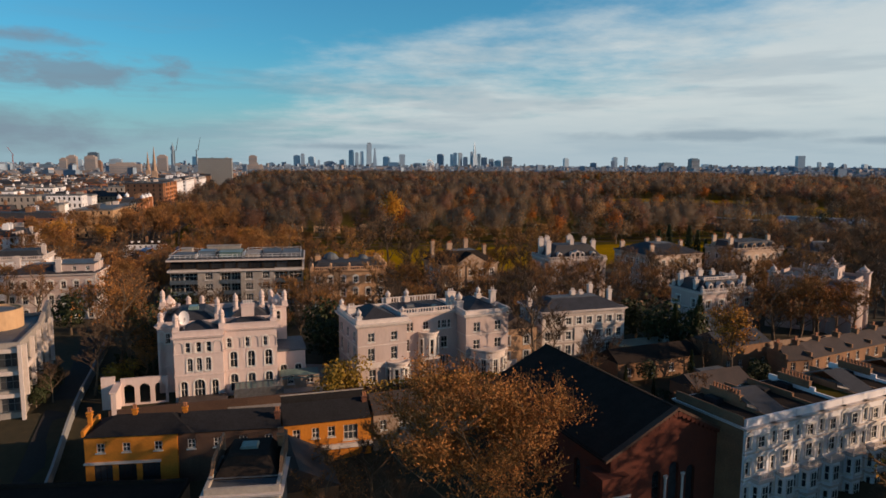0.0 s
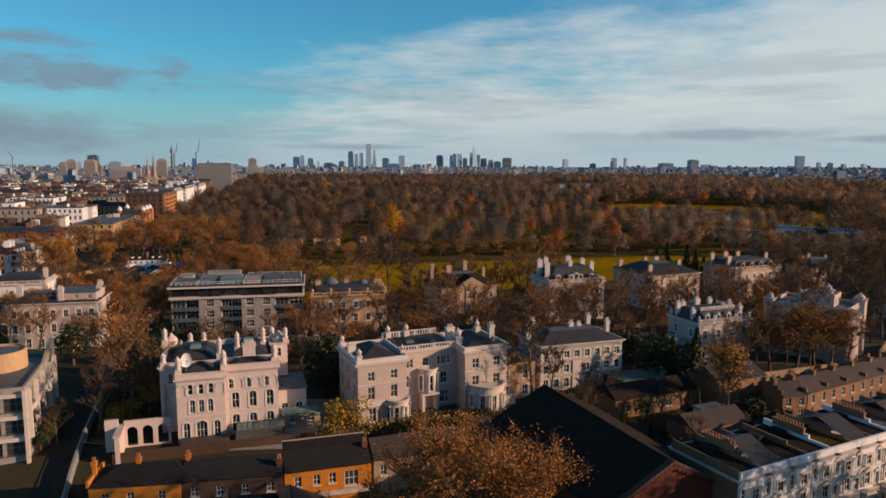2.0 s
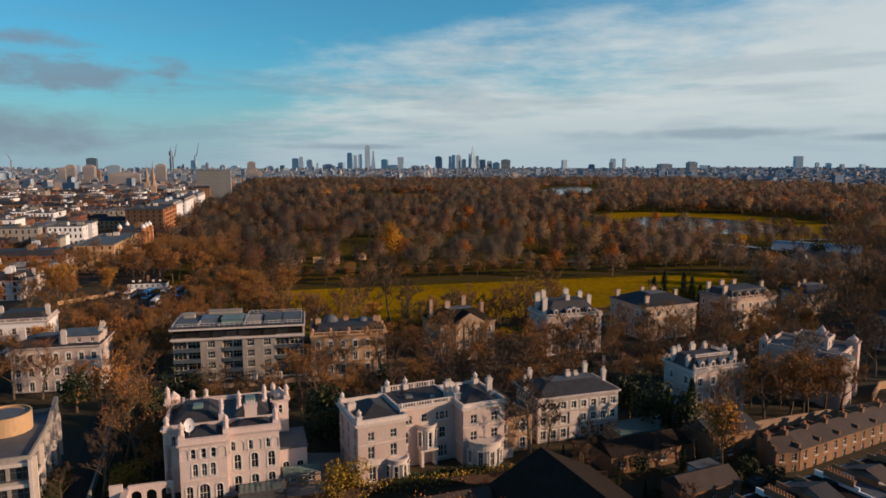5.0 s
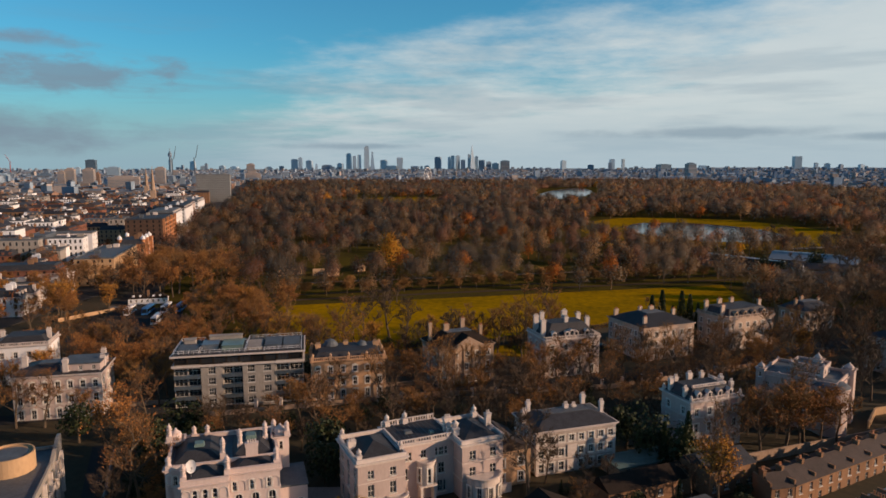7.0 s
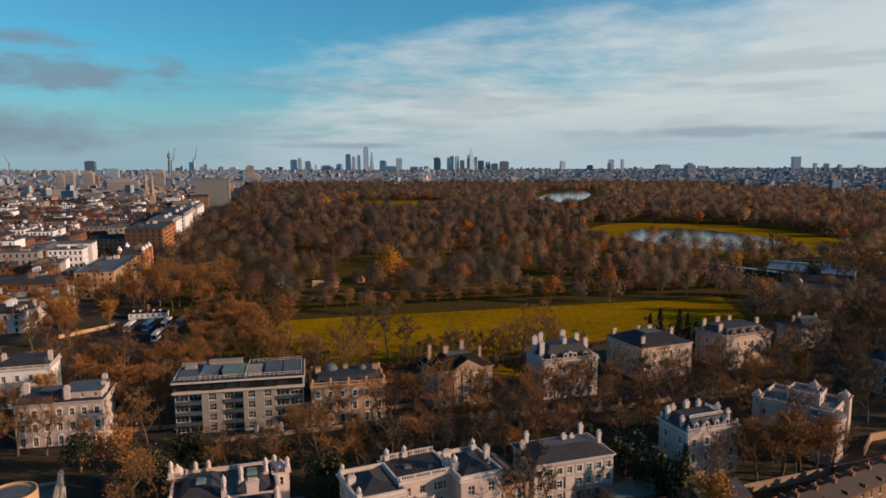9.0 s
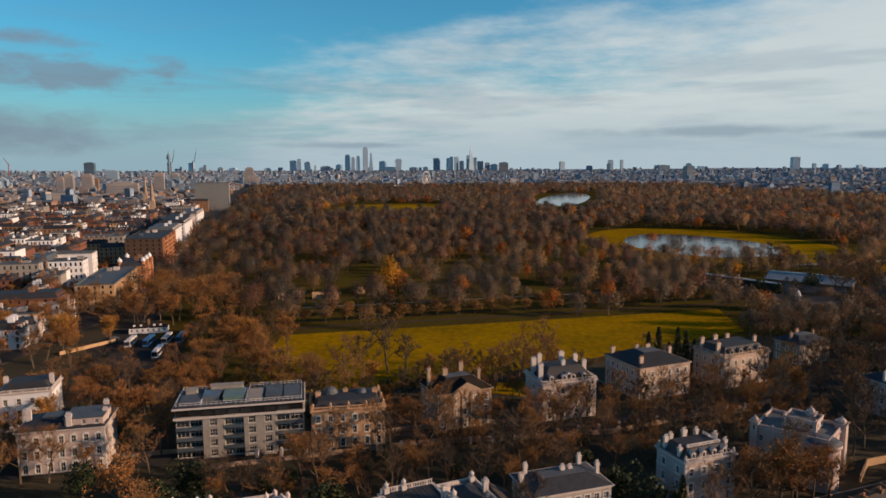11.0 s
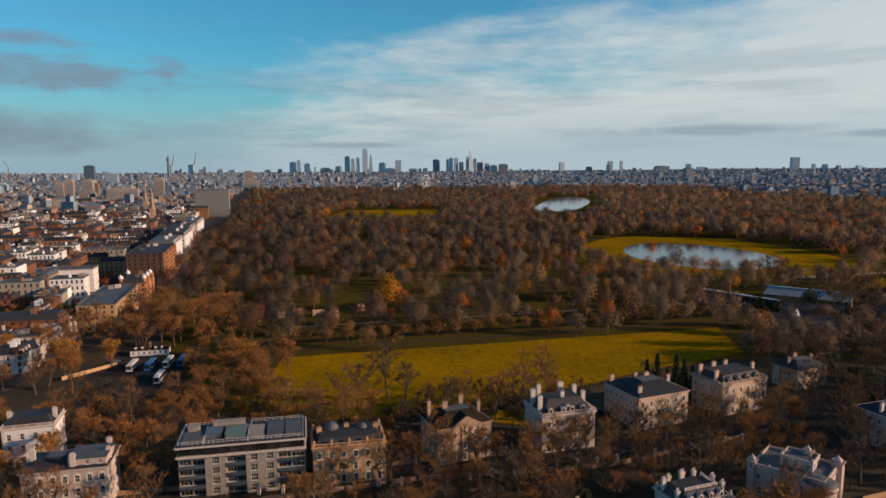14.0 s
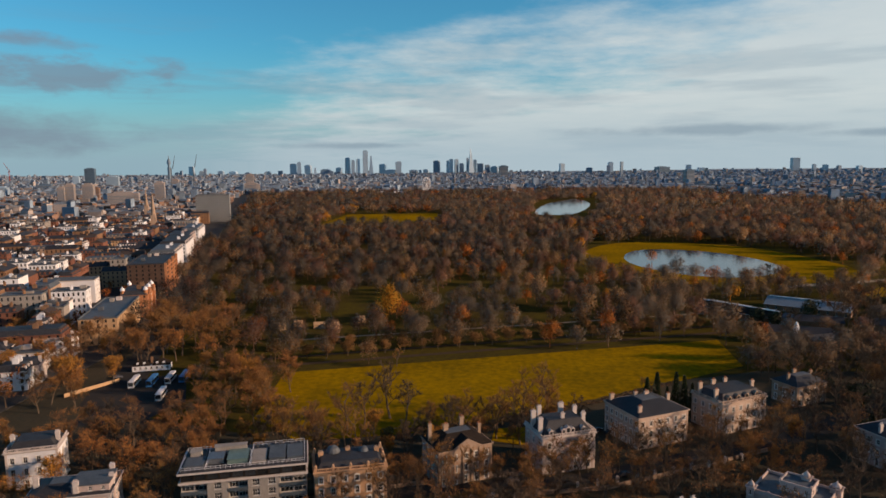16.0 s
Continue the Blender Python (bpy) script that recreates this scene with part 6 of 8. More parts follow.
for x, y, kind, lab in ((-139.5, 297.5, "white", "white touring coach parked on asphalt"), (-132.0, 299, "blue", "pale blue touring coach parked on asphalt"), (-125.3, 303, "white", "white touring coach parked on asphalt"), (-119.6, 305, "blue", "bright blue touring coach parked on asphalt"), (-120.6, 281, "white", "white touring coach parked near the trees")):
    vehicle(lab, x, y, 97 + (x % 3), kind)
for x, y, r in ((-57, 146, 20), (-52, 148, 25), (-47, 150, 20), (56, 114, 30), (60, 111, 28), (22, 199, 15), (84, 212, 25), (58, 203, 18), (-20, 186, 15), (62, 238, 30), (58, 240, 30), (-44, 181.5, 15)):
    vehicle("dark saloon car parked under bare trees", x, y, r, "car")
hut = thing("lodge", pose(-149.2, 316.8, 0.1, 0, 0, 13), "pair of low white lodges with dark roofs and dormers", "lodge")
block(hut, 0, 0, 17.2, 6, -0.2, 2.6, "white", [(0.9, 1.0, 1.2, False, dict(F=7))], "none")
for x in (0.1, 9.0):
    slates(hut, "roof", Shape().hip(x, x + 8.1, 0, 6, 2.61, 2.6, 0.2), "slate_d")
    for k in (2.3, 5.3):
        part("dormer", Shape().box(x + k - 0.5, x + k + 0.5, 0.7, 2.2, 3.0, 4.1), "white", hut)
part("chimney", Shape().box(8.1, 9.1, 2.5, 3.5, 2.6, 6.2), "brown", hut)
vehicle("white van parked beside the lodges", -152, 308, 20, "car")


def shed(label, x, y, rot, w, d, h, rise, mat, roofmat, gable):
    t = thing("market_shed", pose(x, y, 0, 0, 0, rot), label, "building")
    block(t, 0, 0, w, d, -0.5, h, mat, [(1.2, 1.4, 2.6, True, dict(F=10, R=3))], "none")
    slates(t, "roof", Shape().gable(0, w, 0, d, h + 0.01, rise, 0.4), roofmat)
    for sg in (-1, 1):
        part("gutter", Shape().box(-0.4, w + 0.4, d / 2 + sg * (d / 2 + 0.4), d / 2 + sg * (d / 2 + 0.65), h - 0.1, h + 0.15), "trim", t)
    for k in range(3 if gable else 0):
        part("skylight", Shape().box(w * (0.1 + 0.3 * k), w * (0.33 + 0.3 * k), d / 2 + 0.6, d / 2 + 2.2, h + rise - 0.5, h + rise + 0.3), "coachwhite", t)
    part("ridge_light", Shape().box(1, w - 1, d / 2 - 0.5, d / 2 + 0.5, h + rise - 0.1, h + rise + 0.5), "coachwhite", t)
    return t


shed("long dark-roofed riding hall with a pale ridge", 167, 437, -52, 52, 15, 4.2, 3.2, "brown", "slate_d", True)
shed("broad blue-grey glass-roofed hall beside the park", 214, 442, -38, 50, 20, 4.0, 3.8, "brown", "hallroof", False)
end = low("porch_block", "white gabled porch at the end of a dark hall", 201, 394, -52, 7, 12, 6.0, "white", "lead", 2.0, 2)
cup = thing("cupola", pose(191.5, 357, 7.4), "white clock cupola with a small dome over a range", "cupola")
part("drum", Shape().box(-1.2, 1.2, -1.2, 1.2, -1.4, 1.8), "white", cup)
part("dome", Shape().lathe(0, 0, [(1.5, 1.8), (1.5, 2.1), (1.1, 2.2), (1.15, 3.0), (0.8, 3.8), (0.1, 5.0)], 10), "white", cup)
for x, y, r, w, h in ((176, 362, -20, 34, 6), (205, 385, -20, 26, 6), (235, 372, -25, 30, 7), (262, 402, -10, 34, 7), (190, 336, 15, 20, 6), (285, 370, -15, 30, 8), (320, 420, -10, 40, 7), (230, 340, 10, 24, 6), (252, 352, -20, 20, 7)):
    t = low("palace_range", "dark brick palace range with slate roofs", x, y, r, w, 10, h, "brown", "slate", 3.0, 7)

# ---- trees ----
def grow(seed, height, spread, limbs=7, level3=4, twigs=9, leaf=0, leafsize=0.4, low=0.28, thick=0.055):
    """A bare tree: trunk and limbs as one shape, twigs as another, the leaves that are left as a third."""
    r = random.Random(seed)
    wood, fine, leaves = Shape(), Shape(), Shape()
    tips = []

    def tri(sh, p, d, ln, wd):
        q = p + d * ln
        s = d.cross(Vector((r.uniform(-1, 1), r.uniform(-1, 1), r.uniform(-1, 1)))).normalized() * wd
        sh.add([p - s, p + s, q], [(0, 1, 2)])

    def limb(p, d, ln, rad, level):
        n = 3 if level < 2 else 2
        pts, q = [p], p
        for i in range(n):
            d = (d + Vector((r.uniform(-0.22, 0.22), r.uniform(-0.22, 0.22), r.uniform(-0.02, 0.22)))).normalized()
            q = q + d * (ln / n)
            pts.append(q)
        if level == 3:
            s = d.cross(Vector((0.3, 0.2, 1))).normalized() * (rad * 0.9)
            wood.add([p - s, p + s, pts[-1]], [(0, 1, 2)])
        for i in range(n if level < 3 else 0):
            wood.tube(pts[i], pts[i + 1], rad * (1 - 0.65 * i / n), rad * (1 - 0.65 * (i + 1) / n), 6 if level == 0 else (4 if level < 2 else 3))
        if level >= 2:
            for i in range(twigs):
                t = r.uniform(0.1, 1.0)
                k = min(n - 1, int(t * n))
                base = pts[k].lerp(pts[k + 1], t * n - k)
                dd = (d + Vector((r.uniform(-1, 1), r.uniform(-1, 1), r.uniform(-0.5, 0.9)))).normalized()
                tri(fine, base, dd, r.uniform(0.8, 2.0), thick)
                tips.append(base + dd * r.uniform(0.3, 1.3))
        if level == 3:
            return
        count = (limbs, 4, level3)[level]
        for i in range(count):
            t = r.uniform(0.45, 1.0) if level else (low + (1 - low) * (i + 0.6) / count)
            k = min(n - 1, int(t * n))
            base = pts[k].lerp(pts[k + 1], min(1.0, t * n - k))
            a = r.uniform(0, 6.2832) if level else i * 2.4 + r.uniform(-0.4, 0.4)
            out = Vector((math.cos(a), math.sin(a), r.uniform(0.35, 0.95) if level == 0 else r.uniform(-0.15, 0.8)))
            dd = (d * (0.35 if level == 0 else 0.7) + out).normalized()
            nl = spread * (0.95 - 0.25 * t) if level == 0 else ln * r.uniform(0.45, 0.65)
            limb(base, dd, nl, rad * (0.42 if level == 0 else 0.5), level + 1)

    limb(Vector((0, 0, -0.3)), Vector((0, 0, 1)), height * 0.78, height * 0.02 + 0.06, 0)
    for i in range(leaf):
        p = r.choice(tips) + Vector((r.gauss(0, 0.6), r.gauss(0, 0.6), r.gauss(0, 0.6)))
        d = Vector((r.uniform(-1, 1), r.uniform(-1, 1), r.uniform(-1, 1))).normalized()
        tri(leaves, p, d, leafsize * r.uniform(0.6, 1.4), leafsize * 0.4)
    return wood, fine, leaves


def tree_kind(name, seed, height, spread, label, twigmat="twig", leafmat="russet", **kw):
    wood, fine, leaves = grow(seed, height, spread, **kw)
    t = thing(name, pose(0, 0, 0), label, "tree")
    part("trunk", wood, "bark", t)
    part("crown", fine, twigmat, t)
    if leaves.f:
        part("foliage", leaves, leafmat, t)
    return t


def cloud_of_leaves(seed, n, rx, rz, size, squash=1.0, lobes=6):
    """Points on an uneven crown, each a small leaf clump."""
    r = random.Random(seed)
    s = Shape()
    cs = [(Vector((r.uniform(-0.55, 0.55) * rx, r.uniform(-0.55, 0.55) * rx, r.uniform(-0.5, 0.6) * rz)), r.uniform(0.35, 0.6)) for _ in range(lobes)]
    for i in range(n):
        c, k = r.choice(cs)
        d = Vector((r.gauss(0, 1), r.gauss(0, 1), r.gauss(0, 1) * squash)).normalized()
        p = c + Vector((d.x * rx, d.y * rx, d.z * rz)) * k * r.uniform(0.7, 1.05)
        u = (d + Vector((r.uniform(-0.7, 0.7), r.uniform(-0.7, 0.7), r.uniform(-0.7, 0.7)))).normalized()
        a = u.orthogonal().normalized() * size * r.uniform(0.5, 1.2)
        b = u.cross(a).normalized() * size * r.uniform(0.4, 0.9)
        s.add([p - a, p + b, p + a, p - b], [(0, 1, 2, 3)])
    return s


KINDS = []


def build_kinds():
    base = [("bare plane tree with a tangle of brown twigs", 17, 7.5, "twig", "russet", dict(leaf=350, leafsize=0.34)),
            ("bare tree with pale tan twigs", 15, 6.5, "dun", "russet", dict(leaf=500, leafsize=0.34)),
            ("bare dark tree with fine umber twigs", 16, 6.5, "umber", "russet", dict(leaf=0)),
            ("autumn tree with thinning russet leaves", 14, 6.0, "twig", "russet", dict(leaf=1300, leafsize=0.42)),
            ("tall bare plane tree with dun twigs", 20, 7.5, "dun", "orange", dict(leaf=220, leafsize=0.36)),
            ("autumn tree with golden orange leaves", 12, 5.0, "twig", "orange", dict(leaf=1500, leafsize=0.40))]
    for i, (lab, h, sp, tw, lf, kw) in enumerate(base):
        KINDS.append(tree_kind(("plane_tree", "bare_tree", "bare_tree", "autumn_tree", "plane_tree", "autumn_tree")[i], 30 + i, h, sp, lab, tw, lf, **kw))
    # evergreens
    ev = thing("evergreen_tree", pose(0, 0, 0), "dark green evergreen tree with dense leaves", "tree")
    part("trunk", Shape().tube((0, 0, -0.3), (0, 0, 6), 0.3, 0.15, 6), "bark", ev)
    c = cloud_of_leaves(77, 900, 4.2, 5.0, 0.42, lobes=11)
    c.v = [(x, y, z + 6.0) for x, y, z in c.v]
    part("foliage", c, "hedge", ev)
    KINDS.append(ev)
    cy = thing("cypress", pose(0, 0, 0), "slim dark green garden cypress tree", "tree")
    r = random.Random(5)
    s = Shape()
    for i in range(700):
        t = r.random() ** 1.3
        a = r.uniform(0, 6.28)
        rad = (1.35 * (1 - t) ** 0.7 + 0.1) * r.uniform(0.75, 1.1)
        p = Vector((rad * math.cos(a), rad * math.sin(a), 0.4 + 10.6 * t))
        d = Vector((math.cos(a) * 0.4, math.sin(a) * 0.4, 1)).normalized() * 0.6
        w_ = Vector((-math.sin(a), math.cos(a), 0)) * 0.22
        s.add([p - w_, p + w_, p + d], [(0, 1, 2)])
    part("trunk", Shape().tube((0, 0, -0.3), (0, 0, 9), 0.18, 0.05, 5), "bark", cy)
    part("foliage", s, "hedge", cy)
    KINDS.append(cy)
    sh = thing("shrub", pose(0, 0, 0), "rounded yellow-green garden shrub", "shrub")
    c = cloud_of_leaves(79, 2000, 3.4, 2.8, 0.21, lobes=11)
    c.v = [(x, y, z + 2.4) for x, y, z in c.v]
    part("foliage", c, "yellowleaf", sh)
    part("trunk", Shape().tube((0, 0, -0.3), (0, 0, 2.4), 0.16, 0.08, 5), "bark", sh)
    KINDS.append(sh)


build_kinds()
USED = set()
PLACES = []      # where trees stand, to keep them apart


def plant(kind, x, y, size=1.0, turn=None, z=None, tall=1.0):
    turn = (x * 37.7 + y * 11.3) % 360 if turn is None else turn
    z = ground_at(x, y) if z is None else z
    src = KINDS[kind]
    m = Matrix.LocRotScale((x, y, z), Euler((0, 0, radians(turn))), None)
    if kind not in USED:
        USED.add(kind)
        ob = src
        ob.matrix_basis = m
        ob["size"] = 1.0
        PLACES.append((x, y))
        return ob
    ob = copy_thing(src, m)
    ob.scale = (size, size, size * tall)
    PLACES.append((x, y))
    return ob


# the big plane tree at the foot of the view
def build_big_tree():
    wood, fine, leaves = grow(9, 16.0, 11.8, limbs=16, level3=6, twigs=22, leaf=22000, leafsize=0.25, low=0.10, thick=0.045)
    t = thing("plane_tree", pose(2.6, 73.5, -2.0), "large plane tree with rust-brown twigs and thin leaves", "tree")
    part("trunk", wood, "bark", t)
    part("crown", fine, "dun", t)
    part("foliage", leaves, "russet", t)


build_big_tree()
# chosen trees: kind, x, y, size
for kind, x, y, size in (
        (0, -55.5, 118, 0.62), (1, -60, 122, 0.5), (6, -23, 128, 1.3), (6, -24.5, 136, 1.2), (6, -59, 150, 1.1), (6, -84, 150, 1.0), (6, -54.5, 127, 0.9), (6, -59, 134, 1.0), (6, -64, 141, 1.0), (6, -50, 133, 1.1), (8, -55, 112, 0.6), (3, -70.5, 140, 0.8), (8, -16.5, 109, 1.35), (8, -19, 133, 1.15),
        (2, 17, 124, 0.6), (2, 21, 129, 0.6), (6, 45, 139, 1.0), (6, 49, 135, 1.15), (6, 42, 146, 1.1), (7, 46, 133, 1.2), (7, 49.5, 131, 1.0), (7, 52, 136, 1.1),
        (0, 60, 136, 0.75), (3, 71.5, 144.5, 0.85), (3, 78.5, 147, 0.9), (3, 87, 148.5, 0.85), (0, 70, 141, 0.85), (1, 76, 143, 1.0), (3, 81, 146, 0.9), (0, 84, 150, 1.0), (1, 90, 147, 0.9), (3, 73, 148, 0.8), (0, 38, 99, 0.45), (5, 52, 119, 0.25),
        (7, 78, 247, 1.60), (7, 82, 248, 1.75), (7, 90, 250, 1.70), (7, 93.5, 251, 1.55), (7, 86.5, 249.5, 1.2), (7, 97, 252, 1.25), (6, 108, 256, 0.9), (4, 42, 258, 0.6), (4, 80, 250, 0.75), (2, -20, 254, 1.3), (2, -14, 249, 1.0), (2, 14, 243, 0.75), (2, 23, 246, 0.6), (5, 122, 225, 0.8),
        (6, -108, 180, 0.9), (3, -157, 279, 0.95), (5, -161, 284, 1.25), (5, -166, 290, 1.2), (3, -171, 297, 0.9), (1, -176, 303, 0.85), (5, -190, 311, 0.9), (1, -164, 274, 0.8), (1, -150, 266, 0.8), (1, -175, 283, 0.7), (1, -186, 290, 0.6), (5, -150, 300, 1.0), (3, -152, 330, 1.2), (1, -136, 345, 1.4), (1, -126, 350, 1.35), (1, -118, 346, 1.2), (1, -143, 338, 1.0), (3, -155, 340, 0.8), (3, -135, 335, 1.1), (5, -86, 292, 1.0), (3, -80, 280, 0.9), (5, -60, 236, 0.45), (4, -22, 322, 0.5), (3, -78, 262, 0.8), (1, -80, 274, 0.8), (5, -83, 286, 0.7), (1, -86, 300, 0.8), (3, -72, 249, 0.75), (1, -62, 239, 0.7), (2, -18, 62, 0.55), (2, -26, 63, 0.5), (0, -13.0, 73.5, 0.6), (2, -9.0, 79.0, 0.62), (0, -15.5, 81.0, 0.5), (2, -5.0, 72.0, 0.6), (2, 51.0, 74.0, 0.42), (2, 57.5, 77.5, 0.42), (2, 45.5, 71.5, 0.4), (2, 47.5, 73.0, 0.34),
        # the first five, tall planes out of view, are added to shade the terrace
        (4, 46, 60, 1.25), (4, 56, 64, 1.25), (4, 66, 69, 1.3), (4, 77, 74, 1.25), (4, 87, 79, 1.25), (6, -64.5, 104, 0.4), (6, -66, 108, 0.45), (6, -66.5, 112, 0.5), (2, -63, 106, 0.4), (2, -58, 109.5, 0.72), (1, -51.5, 114.5, 0.5), (1, -48, 122, 0.6), (3, -53, 121, 0.55), (1, -70, 262, 0.9), (3, -66, 250, 0.85), (2, -60, 243, 0.8), (1, -73, 276, 1.0), (2, -76, 290, 0.9), (3, -70, 300, 0.9), (1, -66, 286, 0.8), (0, -35, 241, 1.0), (2, -29, 243, 1.1), (0, -46, 238, 0.7), (2, 4, 246, 0.7)):
    plant(kind, x, y, size)

HOUSES = [(o.matrix_basis.translation.x, o.matrix_basis.translation.y, o) for o in scene.objects if o.parent is None and o.type == "EMPTY" and o.get("category") in ("house", "apartment block", "outbuilding", "office building", "church", "building")]
FOOT = []
for x, y, o in HOUSES:
    inv = o.matrix_basis.inverted()
    xs, ys = [], []
    for c in o.children:
        if c.type == "MESH" and c.name.startswith(("wall", "roof")):
            xs += [v.co.x for v in c.data.vertices]
            ys += [v.co.y for v in c.data.vertices]
    if xs:
        FOOT.append((inv, min(xs), max(xs), min(ys), max(ys)))


def free(x, y, gap):
    for inv, x0, x1, y0, y1 in FOOT:
        p = inv @ Vector((x, y, 0))
        if x0 - gap < p.x < x1 + gap and y0 - gap < p.y < y1 + gap:
            return False
    return True


def inside(x, y, poly):
    c = False
    for (ax, ay), (bx, by) in zip(poly, poly[1:] + poly[:1]):
        if (ay > y) != (by > y) and x < (bx - ax) * (y - ay) / (by - ay) + ax:
            c = not c
    return c


def scatter(seed, poly, count, kinds, apart, lo, hi, gap=4.0):
    r = random.Random(seed)
    xs, ys = [p[0] for p in poly], [p[1] for p in poly]
    made = tries = 0
    while made < count and tries < count * 40:
        tries += 1
        x, y = r.uniform(min(xs), max(xs)), r.uniform(min(ys), max(ys))
        if not inside(x, y, poly) or not free(x, y, gap) or inside(x, y, FIELD) or (140 < x < 196 and 296 < y < 366) or (-73 < x < -37 and 155 < y < 175) or (-142 < x < -104 and 236 < y < 278):
            continue
        if any((x - a) ** 2 + (y - b) ** 2 < apart * apart for a, b in PLACES):
            continue
        plant(r.choice(kinds), x, y, r.uniform(lo, hi), r.uniform(0, 360))
        made += 1


# along the avenue, in the gardens, round the coach park
scatter(11, [(-170, 130), (-62, 168), (0, 184), (50, 194), (115, 220), (115, 232), (45, 205), (-7, 199), (-66, 190), (-170, 165)], 84, [0, 1, 0, 1, 4, 2], 6.4, 0.6, 0.9, 2.5)
scatter(12, [(-66, 140), (-52, 168), (0, 184), (50, 192), (112, 214), (112, 185), (60, 172), (35, 155), (-10, 140)], 84, [0, 1, 2, 6, 1, 2], 5.4, 0.48, 0.82, 2.2)
scatter(13, [(-100, 190), (-60, 192), (-30, 200), (-10, 212), (30, 222), (60, 250), (20, 245), (-60, 232), (-105, 250)], 40, [1, 3, 2, 0, 5, 6], 7.0, 0.55, 0.85, 3.0)
scatter(14, [(-135, 205), (-75, 190), (-80, 255), (-98, 262), (-112, 250), (-135, 252)], 32, [1, 3, 1, 0, 2, 3], 6.5, 0.6, 0.95, 3.0)
scatter(15, [(-100, 264), (-76, 258), (-84, 306), (-98, 330), (-120, 316)], 22, [3, 1, 2, 3, 5, 6], 6.0, 0.55, 0.9, 2.0)
scatter(16, [(118, 215), (240, 260), (250, 330), (160, 350), (150, 300), (125, 255)], 50, [2, 2, 0, 6, 2], 7.5, 0.7, 1.05, 3.0)
scatter(17, [(70, 168), (130, 190), (210, 240), (210, 200), (150, 178), (108, 172)], 30, [2, 0, 2, 6], 7.0, 0.65, 1.0, 3.0)
scatter(18, [(-170, 150), (-112, 160), (-114, 200), (-160, 240), (-200, 230)], 26, [1, 1, 3, 0, 5], 6.5, 0.65, 0.95, 2.5)
scatter(19, [(-165, 315), (-100, 320), (-120, 420), (-180, 420)], 24, [1, 3, 1, 0], 8.0, 0.8, 1.2, 2.0)

scatter(20, [(-240, 280), (-160, 262), (-166, 380), (-245, 400)], 42, [1, 3, 5, 1, 0], 8.0, 0.7, 1.0, 2.5)

scatter(23, [(24, 106), (58, 112), (62, 134), (40, 134), (22, 124)], 18, [6, 2, 6, 7, 1], 4.6, 0.3, 0.55, 1.2)
scatter(24, [(104, 150), (150, 170), (215, 205), (150, 150)], 14, [2, 0, 6], 6.5, 0.6, 0.9, 2.0)
scatter(25, [(118, 168), (150, 185), (235, 262), (225, 310), (160, 268), (128, 215)], 32, [2, 0, 6, 2, 1], 6.0, 0.65, 1.0, 2.0)
scatter(26, [(-66, 214), (-40, 208), (-8, 214), (22, 224), (58, 244), (52, 252), (14, 240), (-14, 234), (-54, 229), (-72, 240)], 20, [0, 1, 2, 4, 0], 5.5, 0.75, 1.0, 2.0)
scatter(30, [(-64, 142), (-52, 166), (0, 183), (50, 192), (112, 216), (126, 196), (100, 158), (60, 136), (30, 124), (-20, 132)], 46, [2, 0, 1, 2], 4.2, 0.32, 0.5, 1.6)
scatter(28, [(180, 395), (235, 380), (330, 420), (330, 470), (262, 452), (240, 420)], 20, [6, 6, 2, 0], 7.0, 1.0, 1.4, 2.0)
scatter(29, [(165, 470), (262, 455), (290, 500), (285, 520), (250, 520)], 6, [2, 0, 2, 1], 7.5, 0.9, 1.2, 2.0)
scatter(22, [(175, 335), (310, 330), (345, 410), (290, 392), (215, 366), (180, 372)], 30, [6, 2, 6, 2, 0], 7.0, 0.8, 1.2, 2.0)


def hedge(pts, h, w, mat, label, seed):
    r = random.Random(seed)
    s = Shape()
    for (ax, ay), (bx, by) in zip(pts, pts[1:]):
        k = math.hypot(bx - ax, by - ay)
        for i in range(int(k * 40)):
            t = r.random()
            x, y = ax + (bx - ax) * t + r.uniform(-w, w) / 2, ay + (by - ay) * t + r.uniform(-w, w) / 2
            z = ground_at(x, y) + r.random() ** 0.6 * h * (0.85 + 0.3 * noise.noise((x * 0.3, y * 0.3, 0)))
            u = Vector((r.uniform(-1, 1), r.uniform(-1, 1), r.uniform(-1, 1))).normalized() * 0.26
            q = u.orthogonal().normalized() * 0.2
            p = Vector((x, y, z))
            s.add([p - u, p + q, p + u, p - q], [(0, 1, 2, 3)])
    single("hedge", s, mat, label, "hedge", kind="stuff")


hedge([(-14, 110), (-4, 112.5), (10, 116.5), (22, 118.5)], 2.4, 1.8, "yellowleaf", "clipped yellow-green hedge below the villa", 3)
hedge([(-6, 114.5), (2, 118), (9, 119.5)], 1.6, 1.6, "hedge", "dark green border shrubs below the villa", 4)
hedge([(-62, 127), (-56, 120), (-50, 124)], 2.6, 2.4, "hedge", "dark evergreen shrubs beside the lane", 5)
hedge([(-12, 240), (16, 246), (62, 268), (104, 292)], 2.0, 2.0, "umber", "brown hedge along the field", 6)
hedge([(24, 124), (34, 127), (47, 131)], 1.8, 2.0, "hedge", "dark garden hedge between walled gardens", 8)
hedge([(36, 109), (47, 114.5), (57, 117)], 1.6, 1.8, "hedge", "dark shrubs along a garden path", 9)
hedge([(58, 112), (66, 126), (58, 136)], 2.2, 2.4, "hedge", "dark shrubs in a walled garden", 7)


